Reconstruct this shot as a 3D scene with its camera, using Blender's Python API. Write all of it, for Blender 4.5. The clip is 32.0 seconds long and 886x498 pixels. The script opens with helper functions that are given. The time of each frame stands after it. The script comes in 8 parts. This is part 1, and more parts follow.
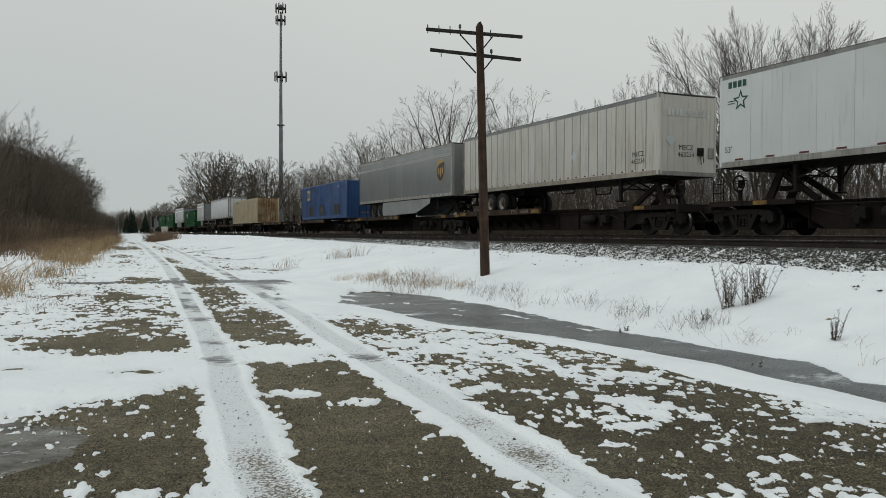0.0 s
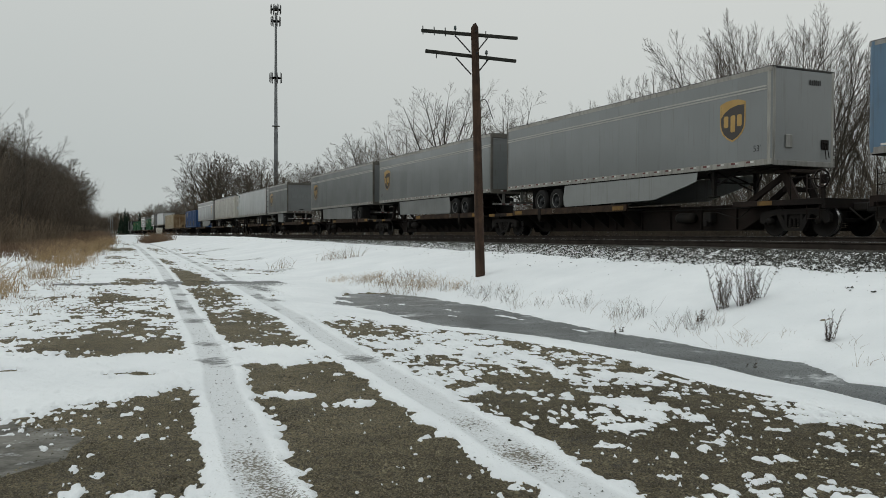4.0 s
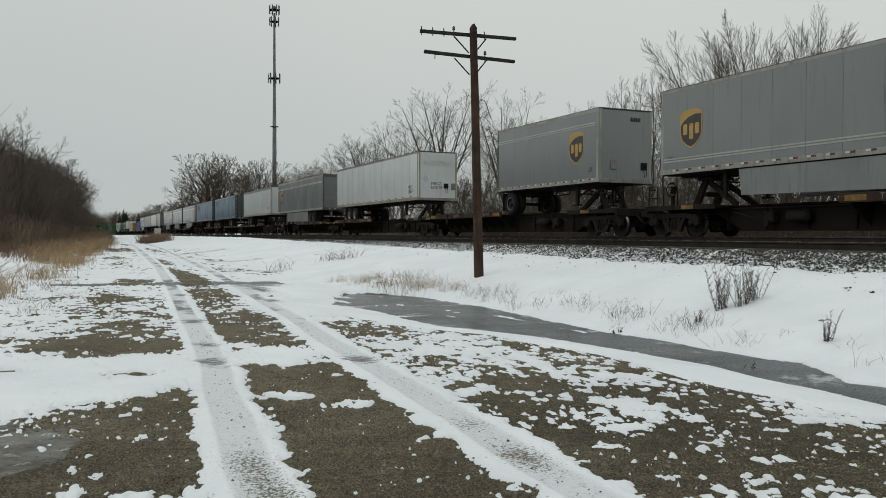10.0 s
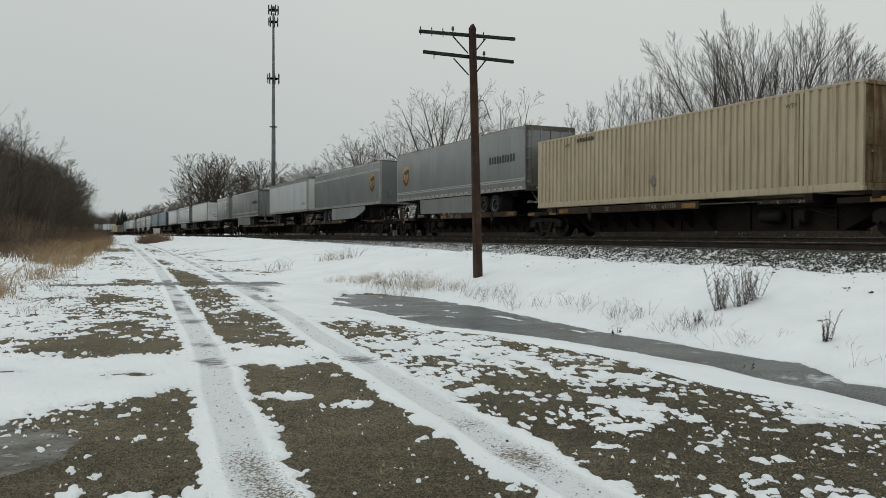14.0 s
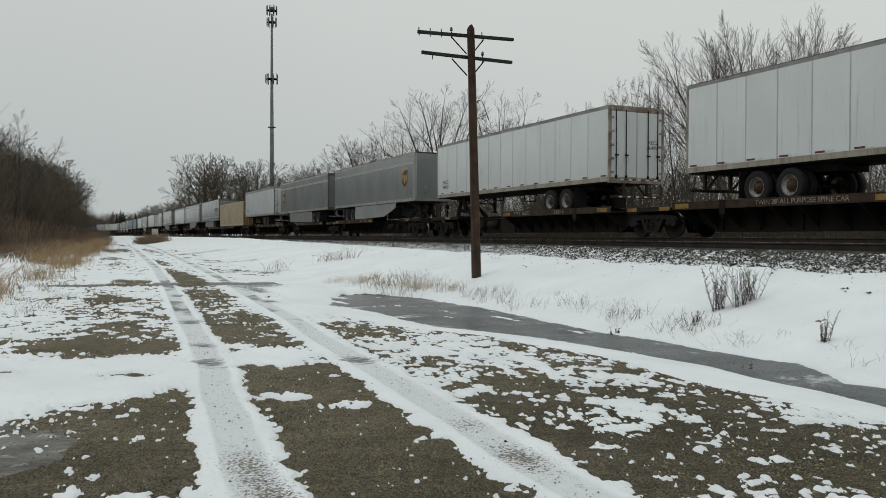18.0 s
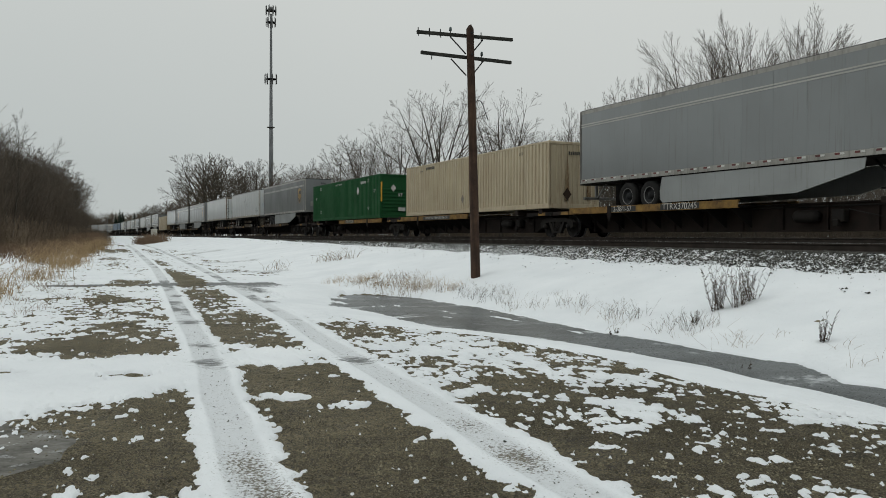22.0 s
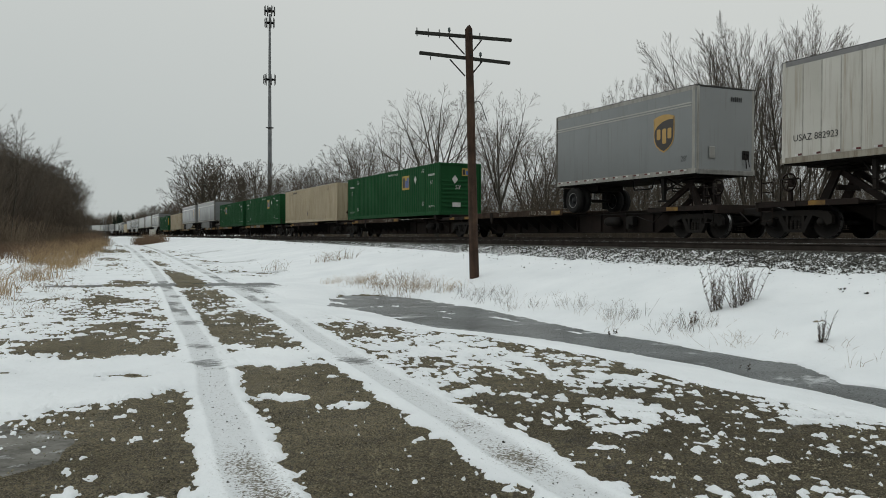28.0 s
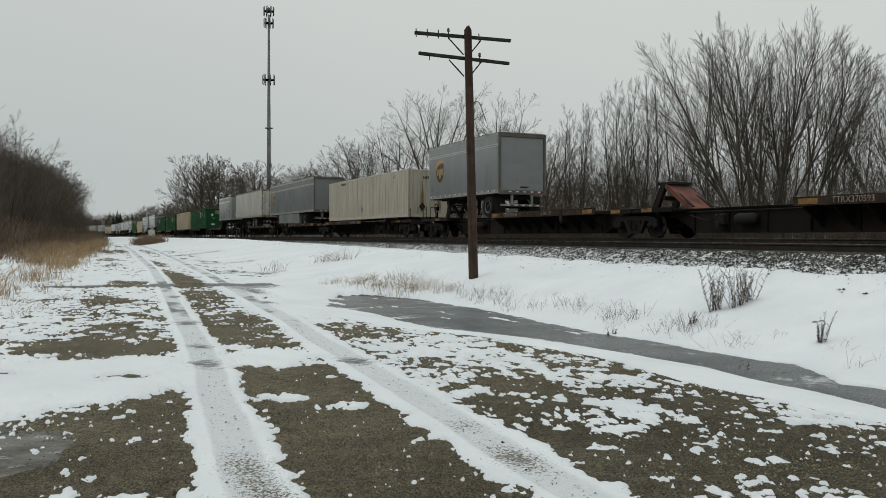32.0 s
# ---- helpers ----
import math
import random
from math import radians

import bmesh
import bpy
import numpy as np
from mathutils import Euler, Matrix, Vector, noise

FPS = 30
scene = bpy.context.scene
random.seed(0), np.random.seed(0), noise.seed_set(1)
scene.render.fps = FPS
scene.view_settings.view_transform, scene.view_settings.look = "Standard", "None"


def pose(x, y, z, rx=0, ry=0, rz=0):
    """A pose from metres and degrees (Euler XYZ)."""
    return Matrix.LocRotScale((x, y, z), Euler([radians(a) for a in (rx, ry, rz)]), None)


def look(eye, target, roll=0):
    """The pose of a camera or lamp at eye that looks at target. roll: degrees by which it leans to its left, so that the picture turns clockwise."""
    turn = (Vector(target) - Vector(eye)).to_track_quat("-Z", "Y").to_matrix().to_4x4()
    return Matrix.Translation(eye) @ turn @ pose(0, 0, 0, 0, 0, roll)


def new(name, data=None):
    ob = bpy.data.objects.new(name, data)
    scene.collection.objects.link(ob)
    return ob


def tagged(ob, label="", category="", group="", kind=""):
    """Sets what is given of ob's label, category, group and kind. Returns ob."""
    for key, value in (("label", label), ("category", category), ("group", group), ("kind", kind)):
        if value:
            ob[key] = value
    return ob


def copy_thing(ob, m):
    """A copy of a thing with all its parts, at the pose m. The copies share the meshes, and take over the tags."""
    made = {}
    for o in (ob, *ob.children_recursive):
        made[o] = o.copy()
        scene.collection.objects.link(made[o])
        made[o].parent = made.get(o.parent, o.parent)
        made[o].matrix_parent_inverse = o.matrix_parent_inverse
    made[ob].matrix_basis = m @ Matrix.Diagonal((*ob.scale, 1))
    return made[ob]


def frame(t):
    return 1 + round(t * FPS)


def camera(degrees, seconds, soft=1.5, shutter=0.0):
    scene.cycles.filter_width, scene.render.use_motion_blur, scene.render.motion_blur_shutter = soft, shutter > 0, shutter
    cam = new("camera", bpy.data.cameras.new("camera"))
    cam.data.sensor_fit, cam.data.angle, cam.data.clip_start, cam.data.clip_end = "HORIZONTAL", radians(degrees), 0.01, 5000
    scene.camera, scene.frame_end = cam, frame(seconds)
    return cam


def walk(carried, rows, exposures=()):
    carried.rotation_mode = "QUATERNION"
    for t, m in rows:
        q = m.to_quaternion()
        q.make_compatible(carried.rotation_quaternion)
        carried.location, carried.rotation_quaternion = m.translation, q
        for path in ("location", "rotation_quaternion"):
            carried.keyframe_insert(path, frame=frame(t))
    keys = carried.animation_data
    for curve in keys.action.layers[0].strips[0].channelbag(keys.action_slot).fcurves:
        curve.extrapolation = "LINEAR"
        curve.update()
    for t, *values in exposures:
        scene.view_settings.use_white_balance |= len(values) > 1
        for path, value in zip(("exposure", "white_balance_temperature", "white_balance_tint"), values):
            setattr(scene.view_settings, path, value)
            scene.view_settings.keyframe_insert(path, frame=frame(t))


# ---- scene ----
# One straight double-track line along +y; the camera stands at the origin, 1.5 m above a gravel lane.
SECONDS = 32.0
SPEED = 20.8            # m/s, the train runs along +y
RAIL_FAR, RAIL_NEAR = 1.48, 1.37   # heights of the railheads
TRAIN_X, NEAR_X = 19.865, 15.55    # centre lines of the two tracks
WHEEL_R = 0.4572
BEND_AT, BEND_R = 362.0, 330.0      # where the line begins to turn left, and its radius

# ---- camera ----
cam = camera(56.93, SECONDS, soft=0.9)


def aim(yaw, pitch):
    eye = Vector((0.0, 0.0, 1.5))
    a, b = radians(yaw), radians(pitch)
    return look(eye, eye + Vector((math.sin(a) * math.cos(b), math.cos(a) * math.cos(b), math.sin(b))), 0.172)


walk(cam, [
    (0.0, aim(23.89, -1.075)), (0.5, aim(23.95, -1.055)), (1.0, aim(24.01, -1.03)), (1.5, aim(24.07, -1.02)),
    (2.0, aim(24.12, -1.015)), (3.0, aim(24.19, -1.005)), (6.0, aim(24.25, -0.965)), (9.0, aim(24.31, -0.957)),
    (13.0, aim(24.365, -0.95)), (17.0, aim(24.475, -0.912)), (20.0, aim(24.53, -0.903)), (23.0, aim(24.565, -0.896)),
    (25.0, aim(24.60, -0.89)), (28.0, aim(24.64, -0.868)), (30.0, aim(24.67, -0.85)), (32.0, aim(24.70, -0.84))])

# ---- world and sun: an even overcast sky ----
world = bpy.data.worlds.new("overcast_sky")
scene.world = world
world.use_nodes = True
wn, wl = world.node_tree.nodes, world.node_tree.links
wn.clear()
sky = wn.new("ShaderNodeTexSky")
sky.sky_type, sky.sun_disc = "NISHITA", False
sky.sun_elevation, sky.sun_rotation = radians(42), radians(275)
grey = wn.new("ShaderNodeHueSaturation")
grey.inputs["Saturation"].default_value, grey.inputs["Value"].default_value = 0.1, 0.1
wl.new(sky.outputs[0], grey.inputs["Color"])
coord = wn.new("ShaderNodeTexCoord")
split = wn.new("ShaderNodeSeparateXYZ")
wl.new(coord.outputs["Generated"], split.inputs[0])
cloud = wn.new("ShaderNodeTexNoise")
cloud.inputs["Scale"].default_value, cloud.inputs["Detail"].default_value = 2.2, 4
wl.new(coord.outputs["Generated"], cloud.inputs["Vector"])
lift = wn.new("ShaderNodeMath")
lift.operation = "MULTIPLY_ADD"
lift.inputs[1].default_value = 0.10
wl.new(cloud.outputs[0], lift.inputs[0])
wl.new(split.outputs[2], lift.inputs[2])
ramp = wn.new("ShaderNodeValToRGB")
ramp.color_ramp.elements[0].position, ramp.color_ramp.elements[0].color = 0.05, (0.492, 0.532, 0.524, 1)
ramp.color_ramp.elements[1].position, ramp.color_ramp.elements[1].color = 0.95, (0.885, 0.945, 0.93, 1)
mid = ramp.color_ramp.elements.new(0.34)
mid.color = (0.622, 0.648, 0.628, 1)
east = wn.new("ShaderNodeMath")
east.operation = "MULTIPLY_ADD"
east.inputs[1].default_value = 0.16
wl.new(split.outputs[0], east.inputs[0])
wl.new(lift.outputs[0], east.inputs[2])
level = wn.new("ShaderNodeMath")
level.operation = "SUBTRACT"
level.inputs[1].default_value = 0.075
wl.new(east.outputs[0], level.inputs[0])
wl.new(level.outputs[0], ramp.inputs[0])
blend = wn.new("ShaderNodeMix")
blend.data_type = "RGBA"
blend.inputs[0].default_value = 0.93
wl.new(grey.outputs[0], blend.inputs[6])
wl.new(ramp.outputs[0], blend.inputs[7])
back = wn.new("ShaderNodeBackground")
back.inputs["Strength"].default_value = 1.0
wl.new(blend.outputs[2], back.inputs["Color"])
wout = wn.new("ShaderNodeOutputWorld")
wl.new(back.outputs[0], wout.inputs[0])

sun = new("sun", bpy.data.lights.new("sun", "SUN"))
sun.data.energy, sun.data.angle, sun.data.color = 0.36, radians(45), (0.98, 1.0, 0.955)
sun.matrix_world = look((-60, 15, 55), (0, 10, 0))


# ---- materials ----
def nodes_of(name):
    m = bpy.data.materials.new(name)
    m.use_nodes = True
    nt = m.node_tree
    return m, nt.nodes, nt.links, nt.nodes["Principled BSDF"]


def rgba(c, k=1.0):
    return (min(c[0] * k, 1), min(c[1] * k, 1), min(c[2] * k, 1), 1)


def noise_node(n, l, vec, scale, detail=4, rough=0.55):
    t = n.new("ShaderNodeTexNoise")
    t.inputs["Scale"].default_value, t.inputs["Detail"].default_value, t.inputs["Roughness"].default_value = scale, detail, rough
    l.new(vec, t.inputs["Vector"])
    return t


def ramp_node(n, l, fac, a, b, ca=(0, 0, 0, 1), cb=(1, 1, 1, 1)):
    r = n.new("ShaderNodeValToRGB")
    r.color_ramp.elements[0].position, r.color_ramp.elements[0].color = a, ca
    r.color_ramp.elements[1].position, r.color_ramp.elements[1].color = b, cb
    l.new(fac, r.inputs[0])
    return r


def mix_node(n, l, fac, a, b, mode="MIX"):
    x = n.new("ShaderNodeMix")
    x.data_type, x.blend_type = "RGBA", mode
    for sock, v in ((x.inputs[0], fac), (x.inputs[6], a), (x.inputs[7], b)):
        if hasattr(v, "is_linked"):
            l.new(v, sock)
        else:
            sock.default_value = v
    return x.outputs[2]


def mat(name, c1, c2=None, rough=0.6, metal=0.0, scale=2.0, grain=40.0, bump=0.15, streak=0.0, dirt=None, dirt_amount=0.0, spread=0.12, islands=False, coat=0.0):
    """Base colour between c1 and c2 by broad patches, fine grain, optional vertical streaks of dirt, and bump."""
    m, n, l, p = nodes_of(name)
    c2 = c2 or tuple(v * 0.8 for v in c1)
    tc, info = n.new("ShaderNodeTexCoord"), n.new("ShaderNodeObjectInfo")
    shift = n.new("ShaderNodeVectorMath")
    shift.operation = "MULTIPLY_ADD"
    shift.inputs[1].default_value = (31.0, 17.0, 23.0)
    l.new(info.outputs["Random"], shift.inputs[0])
    l.new(tc.outputs["Object"], shift.inputs[2])
    vec = shift.outputs[0]
    big = noise_node(n, l, vec, scale)
    fine = noise_node(n, l, vec, grain, 3)
    base = mix_node(n, l, ramp_node(n, l, big.outputs[0], 0.35, 0.65).outputs[0], rgba(c1), rgba(c2))
    base = mix_node(n, l, 1.0, base, ramp_node(n, l, fine.outputs[0], 0.3, 0.7, (1 - spread,) * 3 + (1,), (1, 1, 1, 1)).outputs[0], "MULTIPLY")
    if dirt_amount:
        mp = n.new("ShaderNodeMapping")
        mp.inputs["Scale"].default_value = (6.0, 6.0, 0.35) if streak else (1.6, 1.6, 1.6)
        l.new(vec, mp.inputs[0])
        d = noise_node(n, l, mp.outputs[0], 1.3, 6, 0.65)
        base = mix_node(n, l, ramp_node(n, l, d.outputs[0], 0.62 - 0.3 * dirt_amount, 0.86 - 0.2 * dirt_amount).outputs[0], base, rgba(dirt or (0.08, 0.07, 0.06)))
    if islands:
        geo = n.new("ShaderNodeNewGeometry")
        base = mix_node(n, l, 1.0, base, ramp_node(n, l, geo.outputs["Random Per Island"], 0.0, 1.0, (0.35, 0.34, 0.33, 1), (1.0, 1.0, 1.0, 1)).outputs[0], "MULTIPLY")
    l.new(base, p.inputs["Base Color"])
    p.inputs["Metallic"].default_value = metal
    p.inputs["Coat Weight"].default_value, p.inputs["Coat Roughness"].default_value = coat, 0.16
    p.inputs["Specular IOR Level"].default_value = 0.5 if rough < 0.6 else 0.2
    rr = ramp_node(n, l, big.outputs[0], 0.3, 0.7, (max(rough - 0.1, 0.03),) * 3 + (1,), (min(rough + 0.1, 1),) * 3 + (1,))
    l.new(rr.outputs[0], p.inputs["Roughness"])
    if bump:
        b = n.new("ShaderNodeBump")
        b.inputs["Strength"].default_value, b.inputs["Distance"].default_value = bump, 0.01
        l.new(fine.outputs[0], b.inputs["Height"])
        l.new(b.outputs[0], p.inputs["Normal"])
    return m


ROOF_DARK = mat("dark_weathered_roof_edge", (0.07, 0.068, 0.065), (0.04, 0.04, 0.04), 0.7, 0.0, 1.5, 40, 0.05)
RUST_FRAME = mat("rust_stained_rear_frame", (0.4, 0.37, 0.33), (0.2, 0.15, 0.115), 0.75, 0.0, 2.6, 50, 0.1, 0, (0.07, 0.04, 0.028), 0.6, 0.15)
FRAME_DUST = mat("dusty_brown_rear_frame", (0.15, 0.14, 0.122), (0.1, 0.094, 0.085), 0.65, 0.1, 1.5, 50, 0.05)
STAINED_DOOR = mat("rust_stained_white_door", (0.6, 0.575, 0.51), (0.5, 0.46, 0.385), 0.65, 0.0, 0.8, 60, 0.04, 1, (0.2, 0.12, 0.07), 0.42, 0.08)
GREY_PAINT = mat("grey_trailer_paint", (0.177, 0.189, 0.191), (0.158, 0.168, 0.170), 0.4, 0.0, 0.35, 90, 0.01, 1, (0.115, 0.112, 0.105), 0.2, 0.03, coat=1.0)
GREY_TOP = mat("grey_cap_paint", (0.22, 0.222, 0.225), (0.18, 0.18, 0.18), 0.5, 0.0, 0.6, 60, 0.03, 0, (0.1, 0.1, 0.1), 0.3, 0.06)
WHITE_PAINT = mat("white_trailer_paint", (0.61, 0.635, 0.635), (0.55, 0.575, 0.575), 0.38, 0.0, 0.35, 90, 0.01, 1, (0.38, 0.37, 0.34), 0.18, 0.03, coat=0.75)
OLD_WHITE = mat("weathered_white_paint", (0.55, 0.535, 0.49), (0.455, 0.44, 0.395), 0.5, 0.0, 0.4, 70, 0.03, 1, (0.28, 0.235, 0.175), 0.36, 0.06, coat=0.35)
BLUE_PAINT = mat("faded_blue_paint", (0.082, 0.16, 0.25), (0.070, 0.137, 0.218), 0.5, 0.0, 0.4, 80, 0.02, 1, (0.07, 0.1, 0.13), 0.3, 0.05, coat=0.5)
DEEP_BLUE = mat("deep_blue_container_paint", (0.026, 0.085, 0.235), (0.022, 0.068, 0.19), 0.45, 0.0, 0.8, 80, 0.03, 1, (0.02, 0.025, 0.05), 0.35)
GREEN_PAINT = mat("green_container_paint", (0.009, 0.075, 0.022), (0.008, 0.062, 0.019), 0.7, 0.0, 0.6, 80, 0.02, 1, (0.009, 0.042, 0.019), 0.3)
BEIGE_PAINT = mat("beige_container_paint", (0.475, 0.405, 0.28), (0.42, 0.35, 0.24), 0.5, 0.0, 0.6, 80, 0.03, 1, (0.28, 0.2, 0.12), 0.4, 0.06)
PALE_BEIGE = mat("pale_beige_container_paint", (0.50, 0.465, 0.38), (0.46, 0.42, 0.34), 0.5, 0.0, 0.6, 80, 0.03, 1, (0.28, 0.21, 0.13), 0.38, 0.06)
RUSTY_DOOR = mat("rust_streaked_beige", (0.42, 0.33, 0.2), (0.2, 0.12, 0.06), 0.75, 0.0, 1.4, 50, 0.1, 1, (0.09, 0.045, 0.025), 0.75, 0.12)
ALU = mat("weathered_aluminium", (0.3, 0.295, 0.28), (0.2, 0.195, 0.185), 0.5, 0.35, 1.5, 60, 0.05, 1, (0.12, 0.115, 0.105), 0.4)
DARK_STEEL = mat("grimy_black_steel", (0.014, 0.013, 0.0125), (0.022, 0.019, 0.017), 0.8, 0.0, 1.6, 40, 0.2, 0, (0.022, 0.017, 0.013), 0.3, 0.2)
BROWN_STEEL = mat("oxide_brown_steel", (0.027, 0.018, 0.0145), (0.0115, 0.0095, 0.0088), 0.85, 0.0, 0.22, 40, 0.2, 0, (0.009, 0.0078, 0.007), 0.5, 0.2)
RUST_EDGE = mat("rusty_deck_edge", (0.066, 0.041, 0.027), (0.036, 0.0245, 0.018), 0.85, 0.0, 2.2, 40, 0.25, 0, (0.022, 0.017, 0.014), 0.5, 0.25)
YELLOW_EDGE = mat("worn_yellow_deck_paint", (0.30, 0.18, 0.05), (0.2, 0.115, 0.045), 0.75, 0.0, 2.5, 40, 0.15, 0, (0.05, 0.034, 0.025), 0.55, 0.2)
HITCH_RED = mat("faded_red_oxide_hitch", (0.2, 0.07, 0.05), (0.12, 0.055, 0.045), 0.8, 0.0, 2, 40, 0.2, 0, (0.04, 0.03, 0.025), 0.5, 0.2)
RUBBER = mat("tyre_rubber", (0.012, 0.012, 0.012), (0.021, 0.02, 0.019), 0.85, 0.0, 3, 60, 0.15)
RIM_WHITE = mat("dusty_white_rim", (0.42, 0.41, 0.38), (0.22, 0.2, 0.17), 0.6, 0.2, 4, 40, 0.1, 0, (0.08, 0.06, 0.05), 0.5)
RIM_DARK = mat("dark_grey_rim", (0.024, 0.026, 0.028), (0.014, 0.014, 0.0145), 0.6, 0.2, 4, 40, 0.1)
WHEEL_STEEL = mat("railway_wheel_steel", (0.0095, 0.0088, 0.0085), (0.016, 0.0135, 0.012), 0.75, 0.1, 3, 40, 0.1)
TREAD_STEEL = mat("bright_wheel_tread", (0.4, 0.4, 0.4), (0.28, 0.28, 0.28), 0.3, 0.9, 6, 60, 0.03)
TRUCK_IRON = mat("cast_iron_truck_frame", (0.011, 0.0098, 0.0093), (0.019, 0.016, 0.0135), 0.8, 0.0, 2.5, 50, 0.25)
SKIRT_GREY = mat("grey_trailer_skirt", (0.21, 0.219, 0.217), (0.175, 0.182, 0.18), 0.55, 0.0, 0.5, 60, 0.02, 1, (0.12, 0.112, 0.1), 0.3, 0.05, coat=0.3)
SKIRT_PALE = mat("pale_trailer_skirt", (0.285, 0.298, 0.297), (0.24, 0.25, 0.248), 0.5, 0.0, 0.5, 60, 0.02, 1, (0.15, 0.145, 0.13), 0.25, 0.05, coat=0.4)
SHIELD_BROWN = mat("dark_brown_emblem", (0.02, 0.0105, 0.0062), (0.015, 0.008, 0.005), 0.4, 0, 2, 60, 0.0, coat=0.5)
SHIELD_GOLD = mat("golden_emblem", (0.47, 0.29, 0.075), (0.4, 0.24, 0.055), 0.35, 0.2, 2, 60, 0.0, coat=0.5)
TAPE_RED = mat("red_reflector", (0.13, 0.022, 0.02), (0.08, 0.02, 0.018), 0.35, 0, 5, 60, 0.0)
TAPE_WHITE = mat("white_reflector", (0.68, 0.68, 0.66), (0.5, 0.5, 0.48), 0.35, 0, 5, 60, 0.0)
TEXT_BLACK = mat("black_lettering", (0.012, 0.012, 0.013), (0.03, 0.03, 0.03), 0.5, 0, 3, 60, 0.0)
TEXT_WHITE = mat("white_lettering", (0.62, 0.62, 0.6), (0.45, 0.45, 0.43), 0.5, 0, 3, 60, 0.0)
DECAL_GOLD = mat("golden_decal", (0.47, 0.33, 0.06), (0.4, 0.28, 0.05), 0.5, 0, 3, 60, 0.0)
DECAL_BLUE = mat("blue_decal", (0.05, 0.13, 0.36), (0.04, 0.1, 0.3), 0.5, 0, 3, 60, 0.0)
DECAL_GREEN = mat("dark_green_decal", (0.008, 0.075, 0.05), (0.008, 0.06, 0.04), 0.5, 0, 3, 60, 0.0)
STICKER = mat("yellow_warning_sticker", (0.7, 0.42, 0.03), (0.6, 0.36, 0.03), 0.5, 0, 3, 60, 0.0)
GHOST_GREY = mat("faded_grey_patch", (0.53, 0.575, 0.605), (0.49, 0.535, 0.565), 0.4, 0, 1, 60, 0.0, coat=0.6)
DOOR_SLATE = mat("slate_green_door_paint", (0.075, 0.092, 0.095), (0.055, 0.07, 0.072), 0.55, 0.0, 0.8, 60, 0.03, 1, (0.035, 0.04, 0.04), 0.4, 0.08)
CAR_INK = mat("grimy_white_stencil", (0.36, 0.33, 0.29), (0.17, 0.15, 0.125), 0.7, 0, 6, 60, 0.0, 1, (0.05, 0.04, 0.033), 0.45)
PALE_RAIL = mat("pale_scuffed_rail", (0.36, 0.352, 0.322), (0.27, 0.262, 0.237), 0.5, 0.1, 1.2, 60, 0.03, 1, (0.12, 0.115, 0.105), 0.45)
POST_BEIGE = mat("dirty_beige_corner", (0.36, 0.335, 0.28), (0.27, 0.245, 0.2), 0.6, 0.0, 1.2, 60, 0.03, 1, (0.15, 0.115, 0.08), 0.45)
CAR_PALE = mat("pale_stencil", (0.62, 0.61, 0.57), (0.42, 0.4, 0.36), 0.7, 0, 6, 60, 0.0, 1, (0.12, 0.1, 0.08), 0.3)
PLACARD_DULL = mat("dull_placard", (0.26, 0.225, 0.19), (0.2, 0.17, 0.145), 0.6, 0, 5, 60, 0.0)
RIM_EDGE = mat("worn_rim_edge", (0.22, 0.22, 0.215), (0.13, 0.125, 0.12), 0.5, 0.4, 5, 50, 0.05)
BRAKE_RED = mat("red_brake_wheel", (0.33, 0.035, 0.028), (0.22, 0.03, 0.026), 0.55, 0, 4, 40, 0.1)
RIB_DULL = mat("dull_riveted_rib", (0.33, 0.32, 0.29), (0.42, 0.405, 0.365), 0.6, 0, 5, 60, 0.0)
STRIPE = mat("pale_side_stripe", (0.43, 0.42, 0.39), (0.36, 0.35, 0.32), 0.45, 0, 1, 60, 0.0)
SEAM_LIGHT = mat("pale_panel_seam", (0.36, 0.37, 0.37), (0.46, 0.47, 0.47), 0.6, 0, 5, 60, 0.0)
SEAM_BLUE = mat("blue_panel_seam", (0.075, 0.11, 0.155), (0.1, 0.14, 0.19), 0.6, 0, 5, 60, 0.0)
SEAM_GREY = mat("panel_seam", (0.2, 0.2, 0.2), (0.3, 0.3, 0.3), 0.6, 0, 5, 60, 0.0)
LOCO_PAINT = mat("dark_locomotive_paint", (0.012, 0.012, 0.013), (0.02, 0.02, 0.02), 0.5, 0, 1, 50, 0.05)
GLASS_DARK = mat("dark_window_glass", (0.02, 0.022, 0.025), (0.015, 0.015, 0.016), 0.08, 0, 1, 50, 0.0)
RAIL_STEEL = mat("rusty_rail", (0.042, 0.033, 0.028), (0.028, 0.023, 0.02), 0.75, 0.3, 3, 60, 0.15)
RAIL_TOP = mat("polished_railhead", (0.42, 0.42, 0.42), (0.34, 0.34, 0.33), 0.25, 0.9, 4, 60, 0.02)
TIE_WOOD = mat("creosoted_tie", (0.035, 0.028, 0.023), (0.055, 0.045, 0.037), 0.9, 0, 3, 50, 0.3)
POLE_WOOD = mat("weathered_brown_pole", (0.085, 0.05, 0.033), (0.05, 0.032, 0.024), 0.9, 0, 3.0, 45, 0.5, 1, (0.022, 0.016, 0.013), 0.5, 0.3)
ARM_WOOD = mat("grey_weathered_crossarm", (0.052, 0.05, 0.043), (0.03, 0.032, 0.028), 0.9, 0, 3.0, 45, 0.4, 0, (0.02, 0.02, 0.018), 0.4, 0.25)
IRON = mat("dull_iron_fitting", (0.05, 0.05, 0.05), (0.03, 0.03, 0.03), 0.6, 0.6, 4, 60, 0.1)
GLASS_PIN = mat("insulator_glass", (0.06, 0.09, 0.09), (0.05, 0.07, 0.07), 0.15, 0, 4, 60, 0.0)
